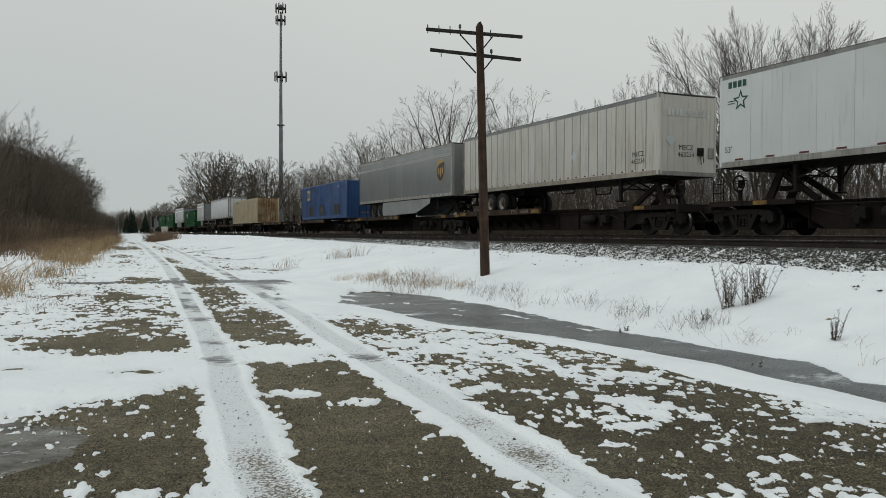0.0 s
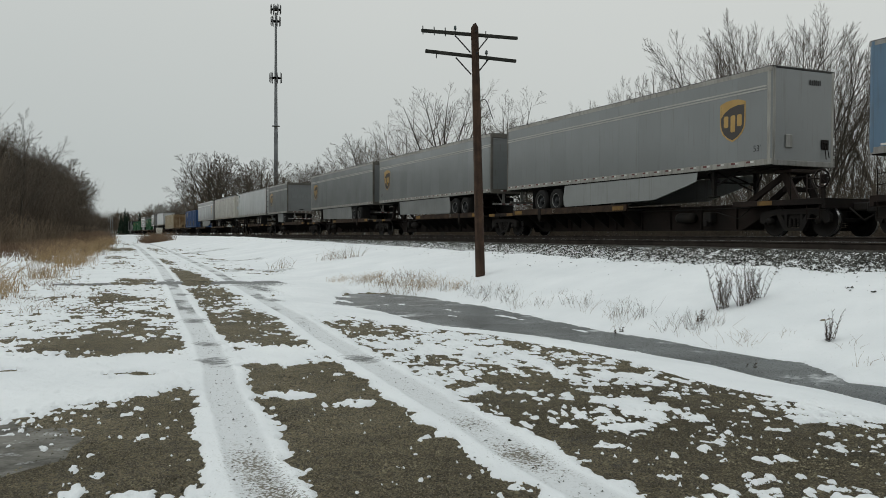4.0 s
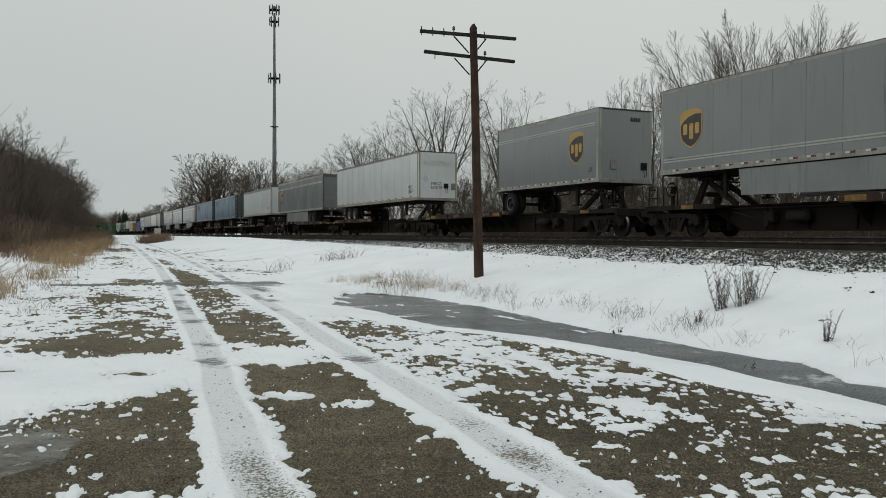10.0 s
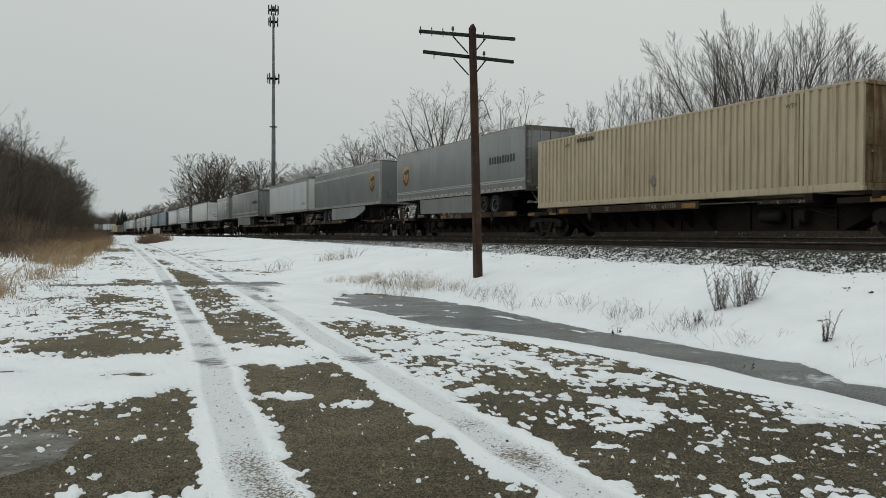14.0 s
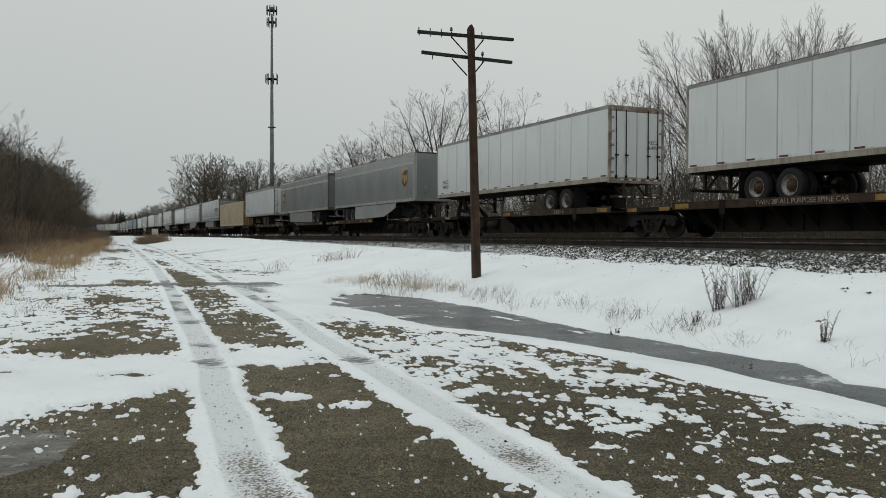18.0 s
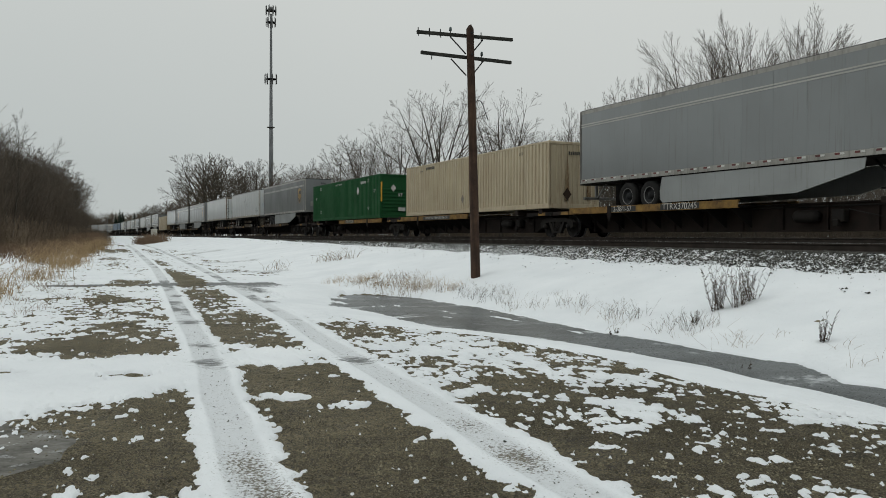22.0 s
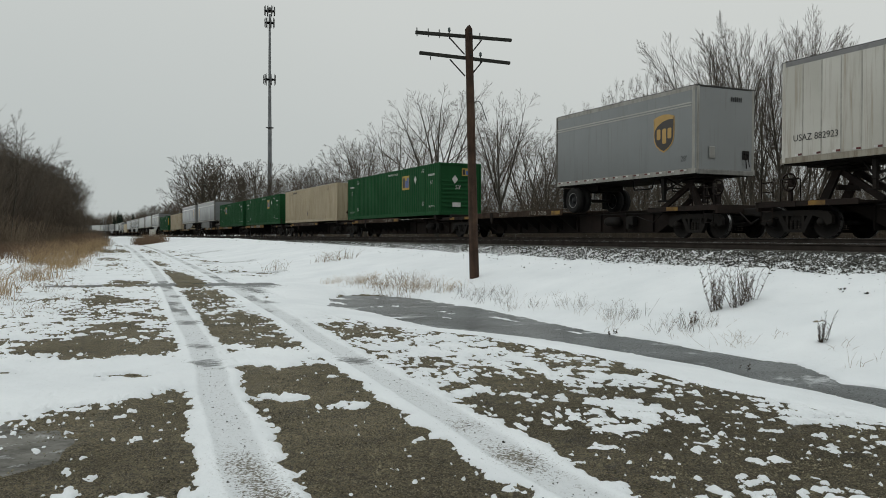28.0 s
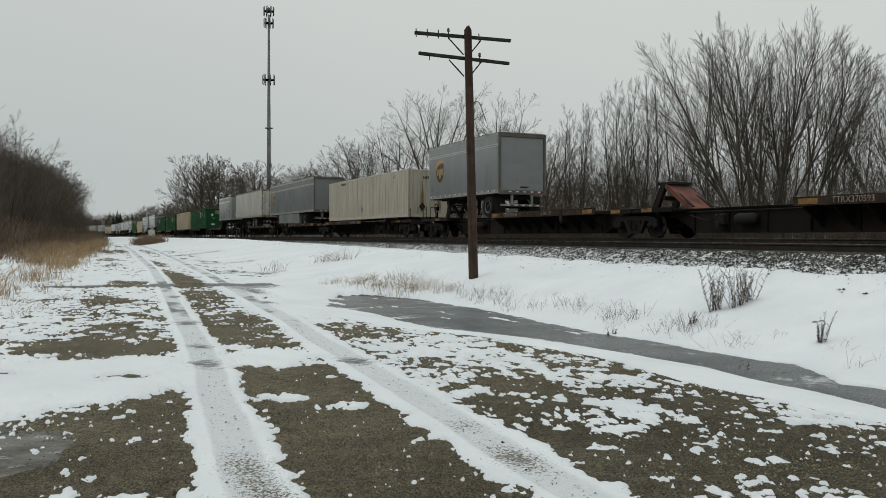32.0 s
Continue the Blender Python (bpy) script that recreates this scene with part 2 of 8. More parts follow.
TOWER_STEEL = mat("galvanised_mast", (0.2, 0.21, 0.22), (0.15, 0.16, 0.17), 0.55, 0.3, 0.4, 20, 0.02)
ANTENNA_GREY = mat("antenna_housing", (0.13, 0.135, 0.14), (0.1, 0.1, 0.1), 0.6, 0, 1, 30, 0.0)
CABINET = mat("pale_signal_cabinet", (0.62, 0.6, 0.54), (0.5, 0.48, 0.42), 0.6, 0, 2, 40, 0.05, 1, (0.15, 0.12, 0.09), 0.4)
BARK = mat("bare_winter_bark", (0.108, 0.099, 0.084), (0.066, 0.06, 0.05), 0.95, 0, 1.0, 25, 0.3, 0, (0.13, 0.125, 0.108), 0.2, 0.25)
TWIG = mat("fine_twigs", (0.112, 0.094, 0.075), (0.078, 0.065, 0.051), 0.95, 0, 0.3, 20, 0.1, spread=0.2)
THICKET = mat("brown_thicket_twigs", (0.165, 0.132, 0.1), (0.1, 0.081, 0.064), 0.95, 0, 0.12, 12, 0.1, spread=0.3)
RUSSET = mat("russet_dead_grass", (0.26, 0.175, 0.115), (0.16, 0.11, 0.075), 0.95, 0, 0.5, 12, 0.0, spread=0.3)
BRUSH = mat("tawny_brush_stems", (0.33, 0.25, 0.175), (0.2, 0.152, 0.11), 0.95, 0, 0.2, 12, 0.1, spread=0.3)
DRY_GRASS = mat("dry_straw_grass", (0.54, 0.39, 0.225), (0.38, 0.265, 0.145), 0.9, 0, 0.8, 12, 0.0, spread=0.3)
DEAD_WEED = mat("dead_brown_weed", (0.10, 0.075, 0.055), (0.06, 0.047, 0.037), 0.9, 0, 3, 25, 0.0, spread=0.3)
PALE_WEED = mat("pale_dry_weed", (0.31, 0.225, 0.145), (0.2, 0.142, 0.09), 0.9, 0, 3, 25, 0.0, spread=0.3)
NEEDLES = mat("dark_evergreen", (0.016, 0.03, 0.018), (0.01, 0.02, 0.013), 0.9, 0, 0.5, 8, 0.1, spread=0.3)
HUB_RUST = mat("rusty_wheel_hub", (0.09, 0.055, 0.035), (0.045, 0.03, 0.022), 0.8, 0.2, 6, 50, 0.1)
STONE = mat("ballast_stone", (0.17, 0.168, 0.15), (0.08, 0.078, 0.07), 0.9, 0, 2, 30, 0.3, spread=0.35, islands=True)
PEBBLE = mat("brown_gravel_stone", (0.40, 0.355, 0.24), (0.17, 0.152, 0.105), 0.9, 0, 3, 40, 0.2, spread=0.5, islands=True)


def snow_mat():
    m, n, l, p = nodes_of("crusted_snow")
    tc = n.new("ShaderNodeTexCoord")
    big, fine = noise_node(n, l, tc.outputs["Object"], 0.7, 5), noise_node(n, l, tc.outputs["Object"], 55, 4, 0.65)
    mid = noise_node(n, l, tc.outputs["Object"], 9, 4)
    att = n.new("ShaderNodeAttribute")
    att.attribute_name = "packed"
    base = mix_node(n, l, ramp_node(n, l, big.outputs[0], 0.3, 0.7).outputs[0], (0.84, 0.86, 0.88, 1), (0.74, 0.765, 0.79, 1))
    # packed wheel tracks turn to grey ice with grit pressed in
    grit = ramp_node(n, l, noise_node(n, l, tc.outputs["Object"], 38, 5, 0.7).outputs[0], 0.36, 0.46, (0.30, 0.295, 0.28, 1), (0.68, 0.70, 0.72, 1))
    wear = n.new("ShaderNodeMath")
    wear.operation = "MULTIPLY"
    l.new(att.outputs["Fac"], wear.inputs[0])
    l.new(ramp_node(n, l, mid.outputs[0], 0.40, 0.66).outputs[0], wear.inputs[1])
    base = mix_node(n, l, att.outputs["Fac"], base, (0.66, 0.68, 0.70, 1))
    base = mix_node(n, l, wear.outputs[0], base, grit.outputs[0])
    # gravel worn through
    bare = n.new("ShaderNodeAttribute")
    bare.attribute_name = "grit"
    through_ = n.new("ShaderNodeMath")
    through_.operation = "MULTIPLY_ADD"
    through_.inputs[1].default_value = 0.24
    l.new(bare.outputs["Fac"], through_.inputs[0])
    l.new(noise_node(n, l, tc.outputs["Object"], 42, 5, 0.75).outputs[0], through_.inputs[2])
    base = mix_node(n, l, ramp_node(n, l, through_.outputs[0], 0.66, 0.74).outputs[0], base, (0.15, 0.132, 0.1, 1))
    # dark glazed ice where meltwater stood
    wet = n.new("ShaderNodeAttribute")
    wet.attribute_name = "wet"
    mp = n.new("ShaderNodeMapping")
    mp.inputs["Scale"].default_value = (0.7, 2.2, 1.0)
    l.new(tc.outputs["Object"], mp.inputs[0])
    tear = n.new("ShaderNodeMath")
    tear.operation = "MULTIPLY_ADD"
    tear.inputs[1].default_value = 0.9
    l.new(noise_node(n, l, mp.outputs[0], 6, 7, 0.72).outputs[0], tear.inputs[0])
    l.new(wet.outputs["Fac"], tear.inputs[2])
    glaze = ramp_node(n, l, tear.outputs[0], 0.60, 0.72)
    base = mix_node(n, l, glaze.outputs[0], base, (0.15, 0.155, 0.155, 1))
    l.new(base, p.inputs["Base Color"])
    l.new(ramp_node(n, l, glaze.outputs[0], 0.0, 1.0, (0.7,) * 3 + (1,), (0.55,) * 3 + (1,)).outputs[0], p.inputs["Roughness"])
    p.inputs["Specular IOR Level"].default_value = 0.2
    b = n.new("ShaderNodeBump")
    b.inputs["Strength"].default_value, b.inputs["Distance"].default_value = 0.6, 0.017
    rough2 = n.new("ShaderNodeMath")
    rough2.operation = "MULTIPLY_ADD"
    rough2.inputs[1].default_value = 3.0
    l.new(mid.outputs[0], rough2.inputs[0])
    l.new(fine.outputs[0], rough2.inputs[2])
    l.new(rough2.outputs[0], b.inputs["Height"])
    l.new(b.outputs[0], p.inputs["Normal"])
    return m


def ground_mat():
    """Brown-grey lane gravel; the attribute "cover" says where old snow lies on it."""
    m, n, l, p = nodes_of("gravel_with_old_snow")
    tc = n.new("ShaderNodeTexCoord")
    v = tc.outputs["Object"]
    big, midn, fine = noise_node(n, l, v, 0.8, 5), noise_node(n, l, v, 7, 7, 0.78), noise_node(n, l, v, 85, 4, 0.75)
    vor = n.new("ShaderNodeTexVoronoi")
    vor.inputs["Scale"].default_value = 75
    l.new(v, vor.inputs["Vector"])
    g = mix_node(n, l, ramp_node(n, l, big.outputs[0], 0.35, 0.65).outputs[0], (0.28, 0.228, 0.135, 1), (0.172, 0.143, 0.087, 1))
    damp = noise_node(n, l, v, 1.9, 6, 0.7)
    g = mix_node(n, l, ramp_node(n, l, damp.outputs[0], 0.54, 0.68).outputs[0], g, (0.078, 0.073, 0.062, 1))
    g = mix_node(n, l, ramp_node(n, l, vor.outputs["Color"], 0.3, 0.8).outputs[0], g, (0.045, 0.039, 0.03, 1))
    g = mix_node(n, l, ramp_node(n, l, midn.outputs[0], 0.47, 0.66).outputs[0], g, (0.055, 0.047, 0.033, 1))
    g = mix_node(n, l, ramp_node(n, l, fine.outputs[0], 0.54, 0.63).outputs[0], g, (0.44, 0.395, 0.275, 1))
    dust = noise_node(n, l, v, 26, 6, 0.8)
    g = mix_node(n, l, ramp_node(n, l, dust.outputs[0], 0.66, 0.72).outputs[0], g, (0.62, 0.63, 0.63, 1))
    soak = n.new("ShaderNodeAttribute")
    soak.attribute_name = "damp"
    g = mix_node(n, l, soak.outputs["Fac"], g, mix_node(n, l, 1.0, g, (0.6, 0.59, 0.58, 1), "MULTIPLY"))
    p.inputs["Specular IOR Level"].default_value = 0.2
    att = n.new("ShaderNodeAttribute")
    att.attribute_name = "cover"
    s1 = noise_node(n, l, v, 1.7, 7, 0.68)
    add = n.new("ShaderNodeMath")
    add.operation = "MULTIPLY_ADD"
    add.inputs[1].default_value = 1.6
    l.new(s1.outputs[0], add.inputs[0])
    l.new(att.outputs["Fac"], add.inputs[2])
    half = n.new("ShaderNodeMath")
    half.operation = "MULTIPLY"
    half.inputs[1].default_value = 0.5
    l.new(add.outputs[0], half.inputs[0])
    mask = ramp_node(n, l, half.outputs[0], 0.615, 0.645)
    base = mix_node(n, l, mask.outputs[0], g, (0.80, 0.825, 0.85, 1))
    l.new(base, p.inputs["Base Color"])
    l.new(ramp_node(n, l, big.outputs[0], 0.3, 0.7, (0.6,) * 3 + (1,), (0.95,) * 3 + (1,)).outputs[0], p.inputs["Roughness"])
    h = n.new("ShaderNodeMath")
    h.operation = "ADD"
    l.new(fine.outputs[0], h.inputs[0])
    l.new(vor.outputs["Distance"], h.inputs[1])
    b = n.new("ShaderNodeBump")
    b.inputs["Strength"].default_value, b.inputs["Distance"].default_value = 1.0, 0.02
    l.new(h.outputs[0], b.inputs["Height"])
    soft = n.new("ShaderNodeMath")
    soft.operation = "MULTIPLY_ADD"
    soft.inputs[1].default_value, soft.inputs[2].default_value = -0.9, 1.0
    l.new(mask.outputs[0], soft.inputs[0])
    l.new(soft.outputs[0], b.inputs["Strength"])
    l.new(b.outputs[0], p.inputs["Normal"])
    return m


def ballast_mat():
    m, n, l, p = nodes_of("ballast_with_snow_in_the_gaps")
    tc = n.new("ShaderNodeTexCoord")
    v = tc.outputs["Object"]
    vor = n.new("ShaderNodeTexVoronoi")
    vor.inputs["Scale"].default_value = 17
    l.new(v, vor.inputs["Vector"])
    big, fine = noise_node(n, l, v, 0.9, 5), noise_node(n, l, v, 30, 4)
    stone = mix_node(n, l, ramp_node(n, l, vor.outputs["Color"], 0.2, 0.8).outputs[0], (0.13, 0.128, 0.115, 1), (0.045, 0.044, 0.04, 1))
    att = n.new("ShaderNodeAttribute")
    att.attribute_name = "cover"
    mp = n.new("ShaderNodeMapping")
    mp.inputs["Scale"].default_value = (1.0, 0.6, 1.0)
    l.new(v, mp.inputs[0])
    patch = noise_node(n, l, mp.outputs[0], 5.5, 7, 0.78)
    add = n.new("ShaderNodeMath")
    l.new(patch.outputs[0], add.inputs[0])
    l.new(att.outputs["Fac"], add.inputs[1])
    mask = ramp_node(n, l, add.outputs[0], 0.90, 0.96)
    l.new(mix_node(n, l, mask.outputs[0], stone, (0.78, 0.80, 0.82, 1)), p.inputs["Base Color"])
    p.inputs["Roughness"].default_value = 0.9
    b = n.new("ShaderNodeBump")
    b.inputs["Strength"].default_value, b.inputs["Distance"].default_value = 0.9, 0.05
    l.new(vor.outputs["Distance"], b.inputs["Height"])
    l.new(b.outputs[0], p.inputs["Normal"])
    return m


def ice_mat(name, c1, c2, dull=0.0, grain=1.0):
    m, n, l, p = nodes_of(name)
    tc = n.new("ShaderNodeTexCoord")
    v = tc.outputs["Object"]
    mp = n.new("ShaderNodeMapping")
    mp.inputs["Rotation"].default_value = (0, 0, radians(-20))
    mp.inputs["Scale"].default_value = (0.75 * grain, 1.0 * grain, 1)
    l.new(v, mp.inputs[0])
    big, fine = noise_node(n, l, mp.outputs[0], 1.1, 6, 0.65), noise_node(n, l, v, 24, 5)
    base = mix_node(n, l, ramp_node(n, l, big.outputs[0], 0.38, 0.6).outputs[0], rgba(c1), rgba(c2))
    tears = noise_node(n, l, mp.outputs[0], 1.5, 9, 0.72)
    frost = ramp_node(n, l, tears.outputs[0], 0.565, 0.66, (0, 0, 0, 1), (0.7, 0.7, 0.7, 1))
    base = mix_node(n, l, frost.outputs[0], base, (0.72, 0.745, 0.765, 1))
    l.new(base, p.inputs["Base Color"])
    l.new(ramp_node(n, l, fine.outputs[0], 0.3, 0.7, (0.22 + dull,) * 3 + (1,), (0.5 + dull,) * 3 + (1,)).outputs[0], p.inputs["Roughness"])
    p.inputs["Specular IOR Level"].default_value = 0.36 - 0.4 * dull
    b = n.new("ShaderNodeBump")
    b.inputs["Strength"].default_value, b.inputs["Distance"].default_value = 0.15, 0.01
    l.new(fine.outputs[0], b.inputs["Height"])
    l.new(b.outputs[0], p.inputs["Normal"])
    return m


SNOW, GROUND, BALLAST = snow_mat(), ground_mat(), ballast_mat()
ICE, DIRTY_ICE = ice_mat("grey_ditch_ice", (0.036, 0.04, 0.041), (0.108, 0.117, 0.119)), ice_mat("dirty_puddle_ice", (0.06, 0.056, 0.046), (0.165, 0.158, 0.14), 0.25, 2.6)


# ---- mesh tools ----
class Shape:
    """A plain list of vertices and faces, with a material slot and a smooth flag for each face."""

    def __init__(self):
        self.v, self.f, self.m, self.s = [], [], [], []

    def add(self, verts, faces, slot=0, smooth=False):
        k = len(self.v)
        self.v += [tuple(p) for p in verts]
        for q in faces:
            self.f.append([k + i for i in q])
            self.m.append(slot)
            self.s.append(smooth)
        return self

    def box(self, x0, x1, y0, y1, z0, z1, slot=0, c=0.0):
        if c <= 0:
            v = [(x, y, z) for x in (x0, x1) for y in (y0, y1) for z in (z0, z1)]
            return self.add(v, [(0, 1, 3, 2), (4, 6, 7, 5), (0, 4, 5, 1), (2, 3, 7, 6), (0, 2, 6, 4), (1, 5, 7, 3)], slot)
        lo, hi, v, ids = (x0, y0, z0), (x1, y1, z1), [], {}
        for i in range(8):
            s = [(i >> k) & 1 for k in range(3)]
            for a in range(3):
                p = []
                for k in range(3):
                    edge = hi[k] if s[k] else lo[k]
                    p.append(edge if k == a else edge + (-c if s[k] else c))
                ids[(i, a)] = len(v)
                v.append(p)
        f = [[ids[(i, a)] for i in range(8)] for a in range(3)]
        faces = []
        for a in range(3):
            b, d = [k for k in range(3) if k != a]
            for side in (0, 1):
                corner = lambda u, w: ids[((side << a) | (u << b) | (w << d), a)]
                faces.append((corner(0, 0), corner(1, 0), corner(1, 1), corner(0, 1)))
            for u in (0, 1):
                for w in (0, 1):
                    p0, p1 = (u << b) | (w << d), (u << b) | (w << d) | (1 << a)
                    faces.append((ids[(p0, b)], ids[(p0, d)], ids[(p1, d)], ids[(p1, b)]))
        for i in range(8):
            faces.append((ids[(i, 0)], ids[(i, 1)], ids[(i, 2)]))
        return self.add(v, faces, slot)

    def prism(self, outline, axis, lo, hi, slot=0):
        """Extrudes an outline of (a, b) along an axis; a and b follow the other two axes in order."""
        n, v = len(outline), []
        for e in (lo, hi):
            for a, b in outline:
                p = [a, b]
                p.insert(axis, e)
                v.append(p)
        f = [tuple(range(n)), tuple(range(2 * n - 1, n - 1, -1))]
        f += [(i, (i + 1) % n, n + (i + 1) % n, n + i) for i in range(n)]
        return self.add(v, f, slot)

    def lathe(self, profile, axis, centre, n=20, slot=0, smooth=True, caps=True):
        """Turns a profile of (radius, offset along the axis) round an axis through centre."""
        b, d = [k for k in range(3) if k != axis]
        v = []
        for r, h in profile:
            for i in range(n):
                t = 2 * math.pi * i / n
                p = list(centre)
                p[axis] += h
                p[b] += r * math.cos(t)
                p[d] += r * math.sin(t)
                v.append(p)
        f = [(k * n + i, k * n + (i + 1) % n, (k + 1) * n + (i + 1) % n, (k + 1) * n + i) for k in range(len(profile) - 1) for i in range(n)]
        self.add(v, f, slot, smooth)
        if caps and profile[0][0] > 0:
            self.add(v[:n], [tuple(range(n))], slot)
        if caps and profile[-1][0] > 0:
            self.add(v[-n:], [tuple(range(n))], slot)
        return self

    def rod(self, p, q, r0, r1=None, n=8, slot=0, caps=True):
        r1 = r0 if r1 is None else r1
        p, q = Vector(p), Vector(q)
        d = (q - p).normalized()
        u = d.orthogonal().normalized()
        w = d.cross(u)
        v = [c + r * (math.cos(2 * math.pi * i / n) * u + math.sin(2 * math.pi * i / n) * w) for c, r in ((p, r0), (q, r1)) for i in range(n)]
        f = [(i, (i + 1) % n, n + (i + 1) % n, n + i) for i in range(n)]
        if caps:
            f += [tuple(range(n)), tuple(range(n, 2 * n))]
        return self.add(v, f, slot, n > 5)

    def beam(self, p, q, w, h, slot=0):
        """A bar of width w (across) and height h from p to q."""
        p, q = Vector(p), Vector(q)
        d = (q - p).normalized()
        side = d.cross(Vector((0, 0, 1)))
        side = side.normalized() if side.length > 1e-4 else Vector((1, 0, 0))
        up = side.cross(d)
        v = [c + a * side * w / 2 + b * up * h / 2 for c in (p, q) for a, b in ((-1, -1), (1, -1), (1, 1), (-1, 1))]
        return self.add(v, [(0, 1, 2, 3), (4, 7, 6, 5), (0, 4, 5, 1), (1, 5, 6, 2), (2, 6, 7, 3), (3, 7, 4, 0)], slot)

    def mesh(self, name, *materials):
        me = bpy.data.meshes.new(name)
        me.from_pydata(self.v, [], self.f)
        for m in materials:
            me.materials.append(m)
        me.polygons.foreach_set("material_index", self.m)
        me.polygons.foreach_set("use_smooth", self.s)
        bm = bmesh.new()
        bm.from_mesh(me)
        bmesh.ops.recalc_face_normals(bm, faces=bm.faces)
        bm.to_mesh(me)
        bm.free()
        me.update()
        return me


STORE = {}


def kept(key, make, *materials):
    """A mesh made once for each key and shared after that."""
    if key not in STORE:
        STORE[key] = make().mesh(str(key[0]), *materials)
    return STORE[key]


def part(name, me, parent, at=None, label=""):
    ob = new(name, me)
    ob.parent = parent
    if at is not None:
        ob.matrix_basis = at
    return tagged(ob, label)


def grid_mesh(name, xs, ys, z, material, attributes=()):
    """A sheet over the grid of xs and ys with heights z[i, j]; attributes are named values on its points."""
    nx, ny = len(xs), len(ys)
    v = np.empty((nx * ny, 3))
    v[:, 0], v[:, 1], v[:, 2] = np.repeat(xs, ny), np.tile(ys, nx), z.ravel()
    i = np.arange(nx * ny).reshape(nx, ny)
    q = np.stack([i[:-1, :-1], i[1:, :-1], i[1:, 1:], i[:-1, 1:]], -1).reshape(-1, 4)
    return sheet(name, v, q, material, attributes)


def sheet(name, v, q, material, attributes=(), smooth=True):
    me = bpy.data.meshes.new(name)
    q = np.asarray(q)
    me.vertices.add(len(v))
    me.vertices.foreach_set("co", np.asarray(v, float).ravel())
    k = q.shape[1]
    me.loops.add(q.size)
    me.loops.foreach_set("vertex_index", q.ravel().astype(np.int32))
    me.polygons.add(len(q))
    me.polygons.foreach_set("loop_start", np.arange(0, q.size, k, dtype=np.int32))
    me.polygons.foreach_set("use_smooth", np.full(len(q), smooth))
    for key, values in attributes:
        me.attributes.new(key, "FLOAT", "POINT").data.foreach_set("value", np.asarray(values, float).ravel())
    me.materials.append(material)
    me.update(calc_edges=True)
    me.validate()
    return me


def vnoise(x, y, seed=0):
    xi, yi = np.floor(x).astype(np.int64), np.floor(y).astype(np.int64)
    fx, fy = x - xi, y - yi
    fx, fy = fx * fx * (3 - 2 * fx), fy * fy * (3 - 2 * fy)

    def h(a, b):
        k = (a * 374761393 + b * 668265263 + seed * 974711) & 0xFFFFFFFF
        k = ((k ^ (k >> 13)) * 1274126177) & 0xFFFFFFFF
        return ((k ^ (k >> 16)) & 0xFFFFFF) / float(0xFFFFFF)

    return (h(xi, yi) * (1 - fx) + h(xi + 1, yi) * fx) * (1 - fy) + (h(xi, yi + 1) * (1 - fx) + h(xi + 1, yi + 1) * fx) * fy


def fbm(x, y, octaves=4, seed=0, gain=0.5):
    total, amp, k = 0.0, 1.0, 0.0
    for o in range(octaves):
        total = total + amp * vnoise(x * 2 ** o + 13.7 * o, y * 2 ** o - 7.1 * o, seed + o)
        k += amp
        amp *= gain
    return total / k


# ---- the lie of the land ----
DITCH_NEAR = [(5.2, 6.92), (6.1, 7.04), (6.8, 7.0), (7.8, 7.12), (8.8, 7.02), (9.9, 6.86), (11.2, 6.6), (12.2, 6.2), (13.1, 5.75), (14.7, 5.65), (16.7, 5.6), (18.3, 5.3), (20.2, 5.9), (21.6, 6.9)]
DITCH_FAR = [(5.4, 7.95), (6.03, 7.97), (6.35, 7.8), (6.9, 8.25), (7.6, 8.51), (8.3, 8.38), (9.0, 8.3), (10.1, 8.36), (11.3, 8.26), (12.9, 8.32), (14.2, 8.5), (16.2, 8.6), (19.5, 8.45), (20.7, 8.0), (21.6, 7.0)]
RUT_LEFT = [(-6, 0.2), (4.7, 0.98), (5.3, 1.02), (6.7, 1.17), (7.9, 1.26), (9.1, 1.42), (12.1, 1.67), (15.6, 1.9), (21.7, 2.34), (35, 3.15), (60, 4.2), (96, 5.6), (160, 8.0)]
RUT_RIGHT = [(-6, 1.9), (3.9, 2.68), (4.9, 2.74), (5.8, 2.84), (7.3, 2.96), (9.0, 3.1), (11.7, 3.3), (14.2, 3.58), (20, 3.98), (30, 4.6), (60, 5.9), (96, 7.3), (160, 9.7)]


def bend(x, y):
    """Lays a place of the straight line's plan onto the line, which turns left far off."""
    turn = np.clip((np.asarray(y, float) - BEND_AT) / BEND_R, 0, 1.4)
    far = BEND_R + np.asarray(x, float) - TRAIN_X
    past = np.clip(np.asarray(y, float) - BEND_AT - 1.4 * BEND_R, 0, None)
    bx, by = TRAIN_X - BEND_R + far * np.cos(turn) - past * math.sin(1.4), BEND_AT + far * np.sin(turn) + past * math.cos(1.4)
    return np.where(turn > 0, bx, x), np.where(turn > 0, by, y)


def along(y, rows):
    return np.interp(y, [r[0] for r in rows], [r[1] for r in rows])


